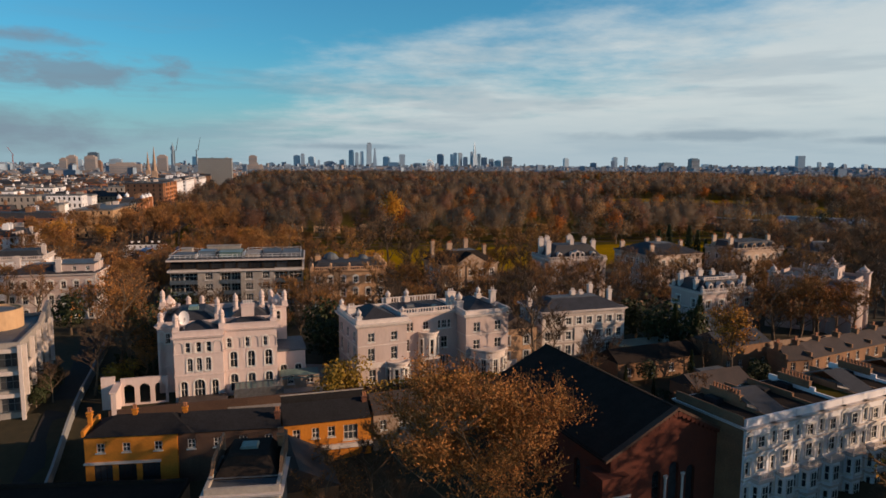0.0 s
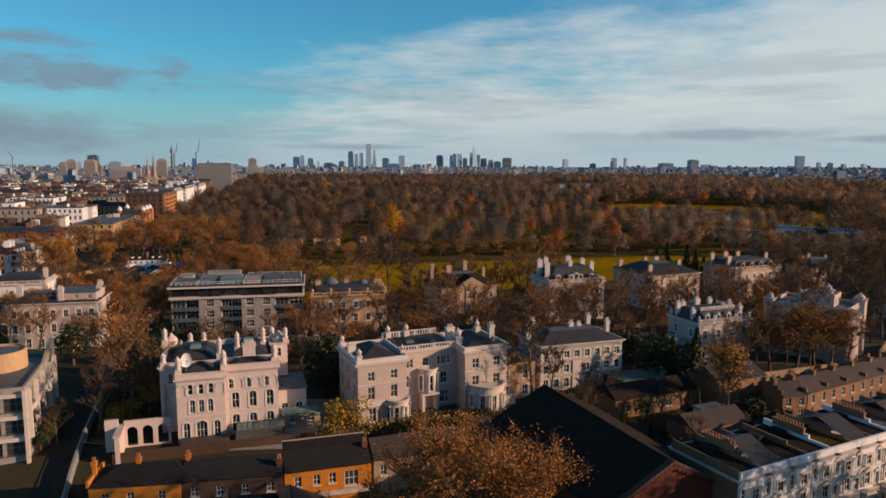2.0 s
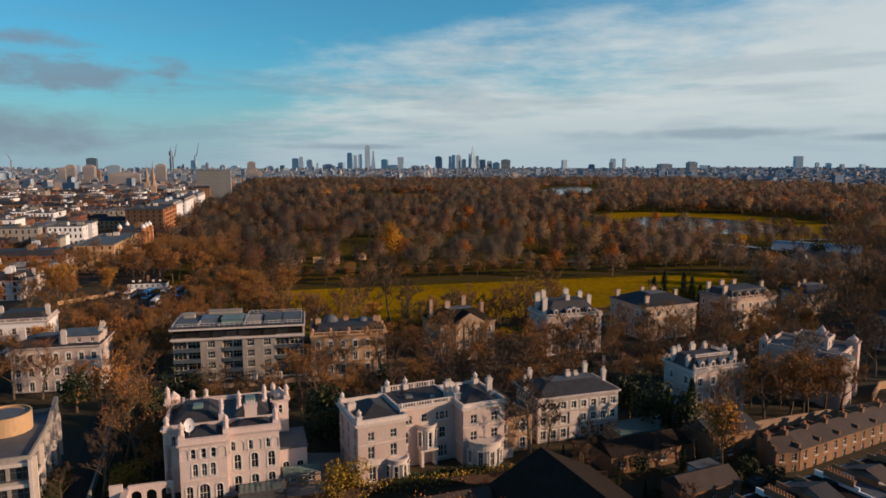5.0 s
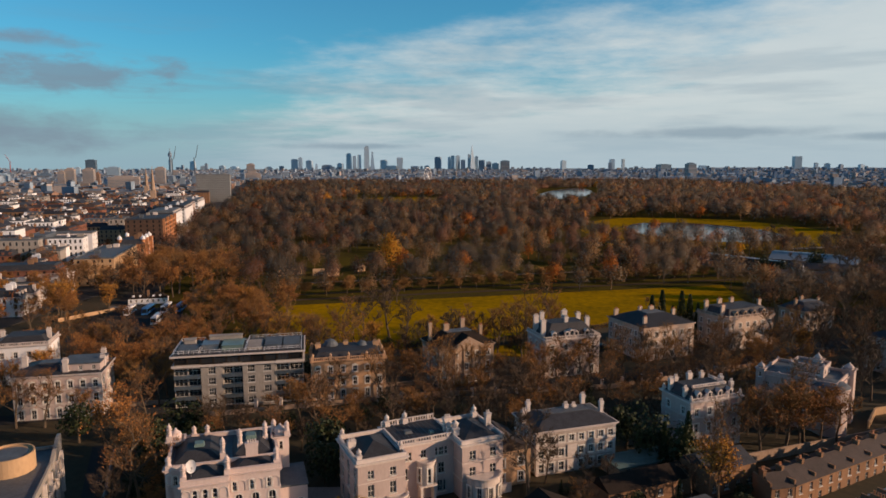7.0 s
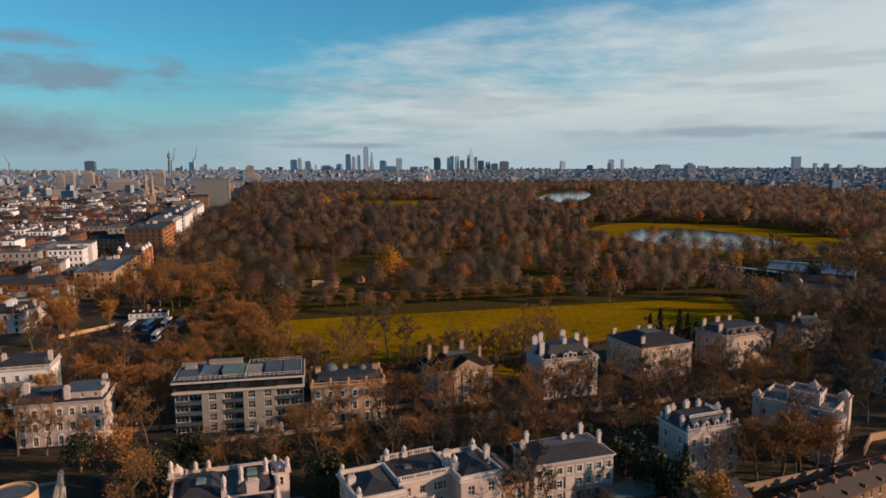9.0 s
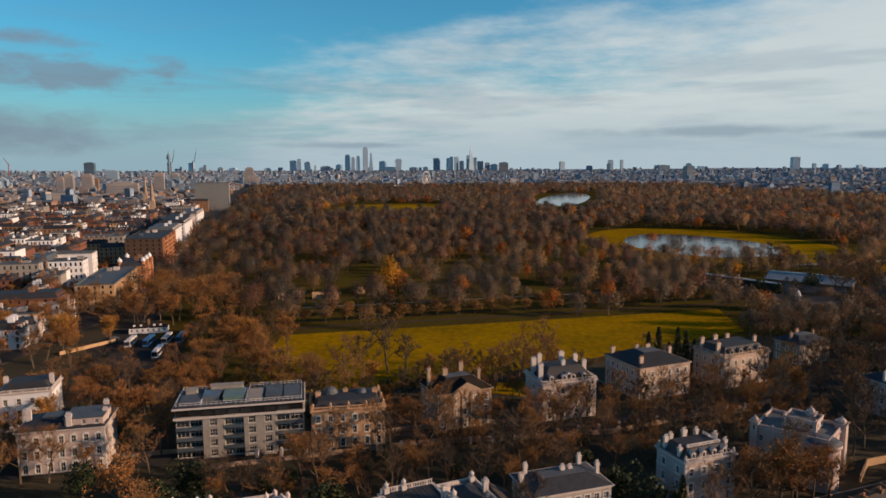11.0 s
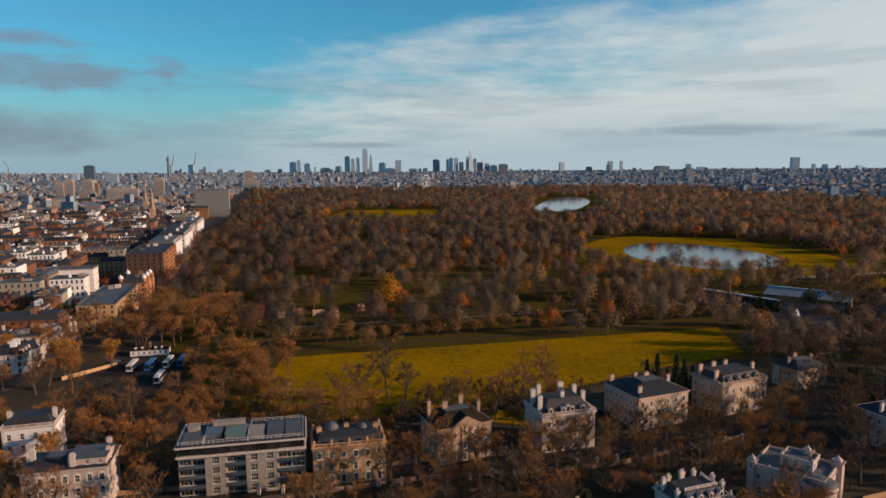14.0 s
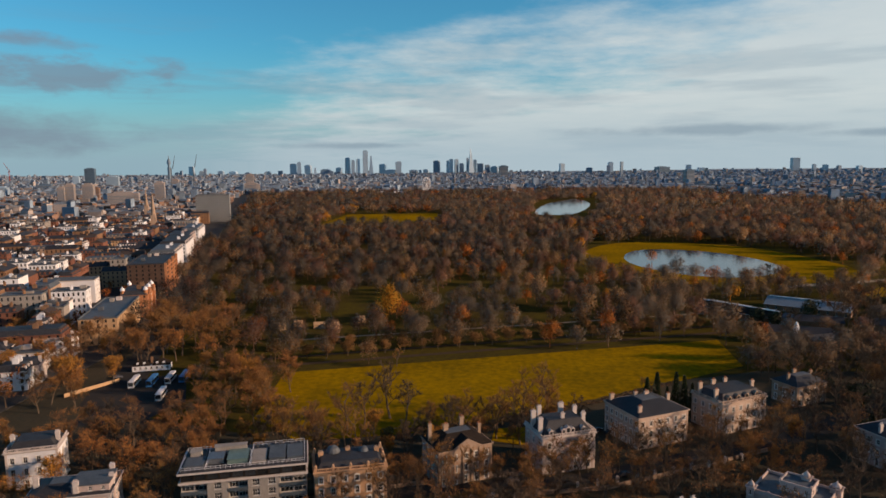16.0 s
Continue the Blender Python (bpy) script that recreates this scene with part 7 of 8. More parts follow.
# ---- the park's woods: far trees, joined by hue ----
def wood_tree(seed, n, size, tall):
    """Corners of the triangles of one far tree, of unit width: a haze of sprays round a few lobes, and a trunk."""
    r = np.random.RandomState(seed)
    lobes = r.uniform(-0.2, 0.2, (5, 3)) * (1, 1, 0.7) + (0, 0, 0.58 * tall)
    k = r.randint(0, 5, n)
    d = r.normal(size=(n, 3)) + (0, 0, 0.25)
    d /= np.linalg.norm(d, axis=1)[:, None]
    p = lobes[k] + d * (0.31 * r.uniform(0.12, 1.05, n) ** 0.45)[:, None] * (1, 1, 1.05 * tall)
    # fine sprays that reach outwards and up
    u = d * 0.8 + (0, 0, 0.4) + r.normal(size=(n, 3)) * 0.7
    u /= np.linalg.norm(u, axis=1)[:, None]
    w = np.cross(u, d + r.normal(size=(n, 3)) * 0.3)
    w /= np.linalg.norm(w, axis=1)[:, None]
    ln, wd = size * r.uniform(0.7, 1.5, n)[:, None], size * r.uniform(0.13, 0.25, n)[:, None]
    tri = np.stack([p - w * wd - u * ln * 0.4, p + w * wd - u * ln * 0.4, p + u * ln * 0.6], 1)
    out = np.einsum("ij,ij->i", np.cross(tri[:, 1] - tri[:, 0], tri[:, 2] - tri[:, 0]), d) < 0
    tri[out] = tri[out][:, [1, 0, 2]]
    trunk = []
    for i in range(4):
        a, b = i * 1.5708, (i + 1) * 1.5708
        lo, hi = 0.020, 0.008
        A, B = (lo * math.cos(a), lo * math.sin(a), -0.02), (lo * math.cos(b), lo * math.sin(b), -0.02)
        C, D = (hi * math.cos(b), hi * math.sin(b), 0.62 * tall), (hi * math.cos(a), hi * math.sin(a), 0.62 * tall)
        trunk += [(A, B, C), (A, C, D)]
    for i in range(5):
        a = i * 1.2566 + seed
        q = (0.28 * math.cos(a), 0.28 * math.sin(a), 0.78 * tall)
        s = (-0.012 * math.sin(a), 0.012 * math.cos(a), 0.0)
        trunk.append(((s[0], s[1], 0.36 * tall), (-s[0], -s[1], 0.36 * tall), q))
    trunk = np.array(trunk)
    soft = d * 0.25 + (p - (0, 0, 0.5 * tall)) * 1.7 + (0, 0, 0.35) + r.normal(size=(n, 3)) * 0.12
    side = np.cross(trunk[:, 1] - trunk[:, 0], trunk[:, 2] - trunk[:, 0])
    soft = np.concatenate([soft, side], 0)
    soft /= np.linalg.norm(soft, axis=1)[:, None] + 1e-9
    return np.concatenate([np.concatenate([tri, trunk], 0), soft[:, None]], 1)


def placed(t, turn, size, spot):
    """A far tree, turned, sized and set down; its fourth row is the way that its skin faces."""
    c, s = math.cos(turn), math.sin(turn)
    q = t @ np.array([[c, s, 0], [-s, c, 0], [0, 0, 1]])
    q[:, :3] = q[:, :3] * size + spot
    return q


def joined(name, tris, mat, label, category):
    tris = np.asarray(tris, dtype=np.float32)
    skin = tris[:, 3] if tris.shape[1] == 4 else None
    tris = tris[:, :3]
    n = len(tris) * 3
    me = bpy.data.meshes.new(name)
    me.vertices.add(n)
    me.vertices.foreach_set("co", tris.reshape(-1))
    me.loops.add(n)
    me.loops.foreach_set("vertex_index", np.arange(n, dtype=np.int32))
    me.polygons.add(n // 3)
    me.polygons.foreach_set("loop_start", np.arange(0, n, 3, dtype=np.int32))
    me.polygons.foreach_set("loop_total", np.full(n // 3, 3, dtype=np.int32))
    me.materials.append(MAT[mat])
    me.update(calc_edges=True)
    me.validate()
    if skin is not None:
        soft = me.attributes.new("custom_normal", "FLOAT_VECTOR", "POINT")
        soft.data.foreach_set("vector", np.repeat(skin, 3, 0).reshape(-1))
    return tagged(new(name, me), label, category, kind="stuff")


def road_x(y):
    """The park's northern edge, beside the main road."""
    return -135 - (y - 250) * 0.238


def open_ground(x, y):
    if inside(x, y, FIELD):
        return True
    if ((x - 256) / 122) ** 2 + ((y - 655) / 152) ** 2 < 1 and y > (535 if x > 228 else 560):
        return True
    if inside(x, y, [(140, 1030), (228, 1020), (262, 1180), (335, 1440), (400, 1740), (270, 1700), (182, 1450)]) or inside(x, y, [(-200, 985), (0, 1020), (8, 1310), (-188, 1290)]):
        return True
    if inside(x, y, [(295, 470), (500, 455), (655, 655), (410, 625)]):
        return True
    # walks between the trees
    for off, half in ((0, 4.5), (15, 4), (52, 3.0), (110, 4), (190, 5)):
        yy = 322 + off + (x + 95) * 0.234
        if abs(y - yy) < half and y < 640:
            return True
    if inside(x, y, [(155, 400), (215, 375), (262, 395), (262, 445), (205, 462), (155, 440)]):
        return True
    return False


def build_woods():
    r = np.random.RandomState(21)
    hues = ["wood_a", "wood_b", "wood_c", "wood_d", "wood_e", "wood_f"]
    share = np.array([0.34, 0.32, 0.10, 0.15, 0.085, 0.014])
    near = [wood_tree(100 + i, 470, 0.10, 1.0) for i in range(6)]
    mid = [wood_tree(120 + i, 170, 0.17, 0.85) for i in range(6)]
    far = [wood_tree(140 + i, 50, 0.25, 0.5) for i in range(6)]
    heaps = {h: [] for h in hues}
    for lo, hi, step, kinds, wmin, wmax in ((300, 640, 11.2, near, 11, 18), (640, 1080, 13.2, mid, 16, 24), (1080, 2080, 19.5, far, 24, 36)):
        y = lo
        while y < hi:
            x = road_x(y) - (8 if y < 800 else -9)
            right = 330 + (y - 300) * 0.95 if y < 1000 else 995 - (y - 1000) * 0.25
            while x < right:
                px, py = x + r.uniform(-0.42, 0.42) * step, y + r.uniform(-0.42, 0.42) * step
                x += step
                if open_ground(px, py) or not free(px, py, 5) or (py < 330 and px < -78):
                    continue
                patch = noise.noise((px / 90, py / 90, 3.0))
                glade = noise.noise((px / 75, py / 15, 8.0))
                if r.rand() < 0.06 + (0.9 if glade > ((-0.02 if px < 90 else 0.14) if py < 540 else 0.13) else 0.0):
                    continue
                w = share.copy()
                w[3] *= 1 + 9 * max(0, patch)
                w[4] *= 1 + 4 * max(0, patch)
                w[2] *= 1 + 6 * max(0, -patch)
                w[0] *= 1 + 6 * max(0, noise.noise((px / 60, py / 60, 5.0)))
                w[1] *= 1 + 6 * max(0, -noise.noise((px / 60, py / 60, 5.0)))
                if px < road_x(py) + 60:
                    w[2] *= 3
                    w[4] *= 1.6
                h = hues[r.choice(6, p=w / w.sum())]
                t = kinds[r.randint(6)]
                size = r.uniform(wmin, wmax) * (0.85 if h in ("wood_e", "wood_f") else 1.0)
                heaps[h].append(placed(t, r.uniform(0, 6.28), (size, size, size * r.uniform(0.9, 1.2)), (px, py, ground_at(px, py))))
            y += step
    # a few that stand out: one broad golden crown, slim gold poplars
    for px, py, size, high, h in ((-34, 412, 22, 1.15, "wood_f"), (-26, 420, 15, 1.0, "wood_e"), (-18, 405, 10, 1.0, "wood_d"), (-16, 640, 7, 2.6, "wood_f"), (-8, 644, 7, 2.5, "wood_f"), (2, 642, 8, 2.3, "wood_f"), (-60, 560, 9, 1.1, "wood_f"), (120, 455, 11, 1.0, "wood_f"), (60, 470, 12, 1.0, "wood_e"), (200, 640, 14, 1.0, "wood_e")):
        heaps[h].append(placed(near[int(size) % 6], px, (size, size, size * high), (px, py, 0.0)))
    words = dict(wood_a="brown", wood_b="dark umber", wood_c="tan", wood_d="reddish", wood_e="russet", wood_f="golden orange")
    for h in hues:
        joined("woodland", np.concatenate(heaps[h], 0), h, words[h] + " bare woodland crowns in the park", "woods")


build_woods()


def row_of_trees():
    """Small round limes in a row beyond the walk."""
    tris = wood_tree(301, 620, 0.10, 0.95)
    s = Shape()
    for t in tris:
        s.add([tuple(p) for p in t[:3]], [(0, 1, 2)])
    crown, trunk = Shape(), Shape()
    crown.v, crown.f = s.v[:620 * 3], s.f[:620]
    trunk.add(s.v[620 * 3:], [(3 * k, 3 * k + 1, 3 * k + 2) for k in range(len(tris) - 620)])
    t = thing("lime_tree", pose(0, 0, 0), "small round bare lime beside the gravel walk", "tree", "row of limes")
    part("crown", crown, "dun", t)
    part("trunk", trunk, "bark", t)
    first = True
    r = random.Random(6)
    for row, off in ((0, 9.5), (1, 24.0)):
        for k in range(27):
            x = -78 + k * 9.6 + r.uniform(-1, 1)
            if row and k % 3 == 1:
                continue
            m = pose(x, 322 + off + (x + 95) * 0.234, 0, 0, 0, r.uniform(0, 360))
            ob = t if first else copy_thing(t, m)
            ob.matrix_basis = m
            k_ = r.uniform(7.0, 9.6)
            ob.scale = (k_, k_, k_ * 0.92)
            first = False


row_of_trees()

# ---- the town beside and behind the park ----
def town_house(w, d, h, floors, mat, roof, roofmat, bays, joined_windows, label, name="town_house", stacks=2, seed=0):
    t = thing(name, pose(0, 0, 0), label, "building", "town houses")
    fl = h / floors
    rows = [(0.9 + k * fl, 1.15, fl * 0.56, False, dict(F=bays, R=2 if joined_windows else 0, L=max(2, int(d / 4)), B=0)) for k in range(floors)]
    block(t, 0, 0, w, d, -0.5, h, mat, rows, "none", joined=joined_windows, simple=True)
    tr = "trim" if mat in ("white", "stucco") else mat
    if name != "town_block":
        part("cornice", Shape().ring(0, w, 0, d, h - 0.4, h, 0.3, 0.2), tr, t)
    if roof == "mansard":
        slates(t, "roof", Shape().hip(0.3, w - 0.3, 0.3, d - 0.3, h + 0.01, 2.8, 0, flat=1.5), roofmat)
        dm = Shape()
        for i in range(bays):
            x = w * (i + 0.5) / bays
            dm.box(x - 0.7, x + 0.7, 0.6, 2.2, h + 0.3, h + 2.0)
        tagged(part("dormer_storey", dm, "trim" if mat == "white" else mat, t), kind="stuff")
        top = h + 2.8
    elif roof == "gable":
        slates(t, "roof", Shape().gable(0, w, 0, d, h + 0.01, 3.2, 0.3), roofmat)
        top = h + 2.0
    else:
        part("roof", Shape().ring(0, w, 0, d, h, h + 0.9, 0, 0.3).box(0.3, w - 0.3, 0.3, d - 0.3, h + 0.01, h + 0.15), roofmat, t)
        r = random.Random(seed)
        for i in range(1 if joined_windows and w < 40 else 3):
            x, y = r.uniform(1, w - 4), r.uniform(1, d - 4)
            part("roof_plant", Shape().box(x, x + r.uniform(2, 4), y, y + r.uniform(2, 3.5), h + 0.1, h + r.uniform(1.2, 2.8)), ("concrete", "lead", "trim")[i], t)
        top = h
    for i in range(stacks):
        x = w * (i + 0.5) / stacks + (0.5 - i % 2) * 1.4
        s = Shape().box(x - 0.5, x + 0.5, d * 0.3, d * 0.3 + 2.6, h, top + 2.0).box(x - 0.6, x + 0.6, d * 0.3 - 0.1, d * 0.3 + 2.7, top + 2.0, top + 2.2)
        for k in range(4):
            s.box(x - 0.16, x + 0.16, d * 0.3 + 0.2 + k * 0.6, d * 0.3 + 0.52 + k * 0.6, top + 2.2, top + 2.9)
        part("chimney", s, "brown" if mat not in ("white", "stucco") else mat, t)
    return t


STYLES = [("white", "mansard", "slate", "white stucco town house with a slate mansard"), ("brick", "mansard", "slate", "red brick mansion block with a slate mansard"),
          ("brown", "gable", "slate", "brown brick terrace with a slate roof"), ("white", "flat", "lead", "white rendered block with a flat roof"),
          ("tan", "gable", "slate", "stock brick terrace with a slate roof"), ("stone", "mansard", "lead", "buff stone block with a lead mansard"),
          ("brick", "gable", "slate_b", "red brick terrace with dark slates"), ("concrete", "flat", "lead", "pale concrete block with a flat roof")]
NEARKIT, FARKIT = [], []
for k, (mt, rf, rm, lab) in enumerate(STYLES):
    NEARKIT.append(town_house(13 + 2 * (k % 3), 11, 11.5 + 1.4 * (k % 4), 4 if k % 2 else 3, mt, rf, rm, 4, False, lab, seed=k))
    FARKIT.append(town_house(20 + 4 * (k % 3), 12, 13.5 + 2.2 * (k % 4), 4 + (k % 2), mt, rf, rm, 7, True, lab, "town_block", stacks=1, seed=k + 20))
FIRST = set()


def put(kit, k, m):
    src = kit[k]
    if (id(kit), k) not in FIRST:
        FIRST.add((id(kit), k))
        src.matrix_basis = m
        return src
    return copy_thing(src, m)


U, V = Vector((-0.2315, 0.9728, 0)), Vector((-0.9728, -0.2315, 0))
ORIGIN = Vector((-150, 252, 0))


def at_uv(u, v):
    return ORIGIN + U * u + V * v


def special(name, label, u, v, w, d, h, floors, mat, roofmat, bays, roof="flat", turn=0.0):
    t = town_house(w, d, h, floors, mat, roof, roofmat, bays, u > 97, label, name, 2 if roof != "flat" else 0)
    p = at_uv(u, v)
    t.matrix_basis = pose(p.x, p.y, 0, 0, 0, 103.4 + turn)
    TAKEN.append((u - 3, u + w + 3, v - 3, v + d + 3))
    return t


TAKEN = [(0, 96, 0, 60)]
# along the main road: w runs along the road, d away from it
buff = special("mansion_block", "long buff stone block with a pale flat roof", 120, 2, 62, 20, 15, 5, "tan", "lead", 12)
orna = special("mansion_block", "orange brick mansion with white domed turrets", 188, -2, 26, 17, 15, 5, "orangebrick", "slate", 6, "mansard")
for x, y in ((2, 1.5), (24, 1.5), (13, 1.5), (2, 15.5), (24, 15.5)):
    turret = part("turret", Shape().lathe(x, y, [(1.3, 8), (1.3, 17.4), (1.6, 17.6), (1.6, 18.0)], 10), "orangebrick", orna)
    part("dome", Shape().lathe(x, y, [(1.4, 18.0), (1.45, 18.6), (1.25, 19.4), (0.75, 20.0), (0.25, 20.3), (0.08, 21.2)], 10), "white", turret)
block(orna, 4, -1.2, 4, 1.2, -0.5, 18, "orangebrick", [(1 + 3.4 * k, 1.2, 1.9, False, dict(F=2)) for k in range(5)], "none")
block(orna, 18, -1.2, 4, 1.2, -0.5, 18, "orangebrick", [(1 + 3.4 * k, 1.2, 1.9, False, dict(F=2)) for k in range(5)], "none")
flats = special("hotel_block", "dark red brick block of flats with balconies", 258, -2, 58, 26, 25, 8, "umberbrick", "slate", 14)
for k in range(1, 8):
    part("balcony", Shape().box(3, 55, -1.3, -0.003, 3.125 * k - 0.3, 3.125 * k).box(3, 55, -1.3, -1.22, 3.125 * k, 3.125 * k + 0.9), "orangebrick", flats)
for x in (0, 19, 38, 56):
    part("bay", Shape().box(x, x + 2, -1.6, -0.003, -0.5, 25.6), "orangebrick", flats)
special("hotel_block", "white stucco hotel with many windows", 332, 0, 46, 22, 24, 7, "white", "lead", 11, "mansard")
special("hotel_block", "white gabled hotel beside the park", 400, 0, 60, 24, 24, 7, "white", "slate", 14, "mansard")
special("hotel_block", "cream hotel block with a mansard", 480, 6, 50, 24, 22, 7, "stucco", "slate", 12, "mansard")
special("hotel_block", "white rendered terrace beside the park", 560, 6, 70, 20, 21, 6, "white", "lead", 16, "mansard")
special("mansion_block", "dark red brick mansion row with gables", 98, 24, 15, 40, 13, 4, "brick", "slate", 4, "mansard")
special("town_hall", "white stucco villa block with a parapet", 74, 26, 12, 18, 10, 3, "white", "lead", 4)
special("town_hall", "white stucco house with an orange brick flank", 46, 24, 11, 13, 9, 3, "white", "slate", 3, "mansard")
special("town_hall", "white stucco house above the road", 40, 42, 16, 12, 12, 4, "white", "lead", 4)
special("office_slab", "white office range with blue-grey roof", 262, 44, 38, 14, 17, 5, "white", "lead", 10, turn=90)
special("office_slab", "white stucco terrace among brown roofs", 388, 150, 40, 13, 16, 5, "white", "lead", 10, turn=90)
special("office_slab", "white town house range with dormers", 372, 240, 44, 13, 15, 4, "white", "slate", 10, "mansard", 90)


def fill_town():
    r = random.Random(8)
    made = 0
    for v in [40 + 27 * i for i in range(28)]:
        u = 20 + r.uniform(0, 25)
        while u < 900:
            near = u < 170 and v < 120
            k = r.choices(range(8), (7, 2.4, 3.6, 4, 2.2, 1.4, 1.6, 2))[0]
            kit = NEARKIT if near else FARKIT
            w = (13 + 2 * (k % 3)) if near else (20 + 4 * (k % 3))
            hit_ = any(u < b and u + w > a and v < d and v + 12 > c for a, b, c, d in TAKEN)
            p = at_uv(u, v)
            if not hit_ and p.y > 215 and p.x > -80 - p.y * 0.74 and r.random() < 0.93:
                spin = r.random()
                turn = 103.4 + (180 if spin < 0.25 else (-90 if spin > 0.55 else 0))
                q = at_uv(u + w, v + 11) if turn > 200 else (at_uv(u + 2, v + 14) if turn < 90 else p)
                put(kit, k, pose(q.x, q.y, 0, 0, 0, turn))
                made += 1
            u += w + (0.4 if r.random() < 0.8 else r.uniform(6, 14))
            if made > 330:
                return


fill_town()
for kit in (NEARKIT, FARKIT):
    for k, ob in enumerate(kit):
        if (id(kit), k) not in FIRST:
            for o in [*ob.children_recursive, ob]:
                bpy.data.objects.remove(o)


def build_far_town():
    """Roofs and walls out to the horizon, too many to count."""
    r = np.random.RandomState(3)
    heaps = {"farpale": [], "farbrown": [], "hazeslate": [], "hazegrey": []}

    def quadbox(x, y, w, d, h, a, roof):
        c, s = math.cos(a), math.sin(a)
        P = np.array([(-w, -d), (w, -d), (w, d), (-w, d)]) / 2 @ np.array([[c, s], [-s, c]]) + (x, y)
        b = [(px, py, 0.0) for px, py in P]
        t = [(px, py, h) for px, py in P]
        walls, top = [], []
        for i in range(4):
            j = (i + 1) % 4
            walls += [(b[i], b[j], t[j]), (b[i], t[j], t[i])]
        if roof:
            m0 = tuple((np.array(t[0]) + t[3]) / 2 + (0, 0, roof))
            m1 = tuple((np.array(t[1]) + t[2]) / 2 + (0, 0, roof))
            top += [(t[0], t[1], m1), (t[0], m1, m0), (t[2], t[3], m0), (t[2], m0, m1)]
            walls += [(t[0], m0, t[3]), (t[1], t[2], m1)]
        else:
            top += [(t[0], t[1], t[2]), (t[0], t[2], t[3])]
        return walls, top

    n = 0
    while n < 15500:
        y = 700 + 4200 * r.rand() ** 0.8
        x = r.uniform(-0.72, 0.72) * y
        u, v = (x - ORIGIN.x) * U.x + (y - ORIGIN.y) * U.y, (x - ORIGIN.x) * V.x + (y - ORIGIN.y) * V.y
        left = v > 30 and (u > 910 or v > 780)
        behind = y > 2090 and v < 40
        right = x > 720 and y > 1250 and x > 900 - (y - 1250) * 0.4 and y < 2200
        if not (left or behind or right):
            continue
        n += 1
        w, d, h = r.uniform(9, 26), r.uniform(8, 13), r.uniform(8, 16)
        if r.rand() < 0.05:
            h *= r.uniform(1.4, 2.2)
        walls, top = quadbox(x, y, w, d, h, r.uniform(-0.4, 0.4) + (1.57 if r.rand() < 0.5 else 0), r.uniform(2, 4) if r.rand() < 0.6 else 0)
        # from about 2 km out, walls and roofs take the haze tints
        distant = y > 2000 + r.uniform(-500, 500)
        wm = ("hazegrey" if r.rand() < 0.72 else "farpale") if distant or h > 19 else ("farpale" if r.rand() < 0.55 else "farbrown")
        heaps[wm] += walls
        heaps["hazegrey" if distant and r.rand() < 0.4 else "hazeslate"] += top
    words = dict(farpale="pale walls of distant town houses", farbrown="brown brick walls of distant town houses", hazeslate="slate roofs of distant town houses", hazegrey="grey-blue walls of far town houses")
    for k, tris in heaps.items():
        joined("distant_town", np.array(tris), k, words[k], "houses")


build_far_town()


def town_trees():
    """Street and square trees between the houses."""
    r = np.random.RandomState(31)
    kinds = [wood_tree(160 + i, 90, 0.17, 1.0) for i in range(4)]
    heaps = {"wood_c": [], "wood_e": [], "wood_b": []}
    for i in range(820):
        u, v = r.uniform(10, 1500), r.uniform(20, 800) ** 1.0
        p = at_uv(u, v)
        if p.x < -90 - p.y * 0.74:
            continue
        h = ("wood_c", "wood_e", "wood_b")[r.choice(3, p=(0.45, 0.35, 0.2))]
        s = r.uniform(7, 13)
        heaps[h].append(placed(kinds[r.randint(4)], i, (s, s, s), (p.x, p.y, 0.0)))
    for i in range(130):
        p = at_uv(r.uniform(10, 270), r.uniform(14, 230))
        s = r.uniform(8, 13)
        heaps[("wood_c", "wood_e")[i % 2]].append(placed(kinds[r.randint(4)], i, (s, s, s), (p.x, p.y, 0.0)))
    for i in range(900):
        y = r.uniform(2100, 4300)
        x = r.uniform(-0.7, 0.7) * y
        s = r.uniform(14, 26)
        heaps["wood_b"].append(placed(kinds[r.randint(4)][::3], i, (s, s, s * 0.7), (x, y, 0.0)))
    for h, t in heaps.items():
        joined("street_trees", np.concatenate(t, 0), h, "street trees between town houses", "trees")


town_trees()


# ---- the skyline ----
def tower(label, x, y, w, d, h, mat, taper=0.0, floors=0, turn=0.0, crown=0.0, group="skyline towers"):
    t = thing("tower", pose(x, y, 0, 0, 0, turn), label, "tower", group)
    part("shaft", Shape().box(-w / 2, w / 2, -d / 2, d / 2, -2, h, taper), mat, t)
    if floors:
        bands = Shape()
        for k in range(floors):
            z = 4 + (h - 8) * k / floors
            i = taper * z / h
            bands.ring(-w / 2 + i, w / 2 - i, -d / 2 + i, d / 2 - i, z, z + (h - 8) / floors * 0.3, 0.08, 0.2)
        tagged(part("banding", bands, "farpale" if mat != "farpale" else "darkglass", t), kind="stuff")
    if crown:
        part("plant_room", Shape().box(-w * 0.3, w * 0.3, -d * 0.3, d * 0.3, h, h + crown), mat, t)
    return t


def needle():
    t = thing("telecom_tower", pose(-1364, 3437, 0), "slim grey telecommunications tower with a wider head", "tower")
    part("shaft", Shape().lathe(0, 0, [(8.0, -2), (8.0, 78), (5, 79), (5, 92), (8.6, 93), (8.6, 111), (6, 112), (6, 118)], 16), "darkglass", t)
    part("mast", Shape().lathe(0, 0, [(2.2, 118), (1.6, 126), (0.5, 138)], 8), "metal", t)
    part("gallery", Shape().lathe(0, 0, [(9.2, 96), (9.2, 108)], 16), "hazegrey", t)


needle()


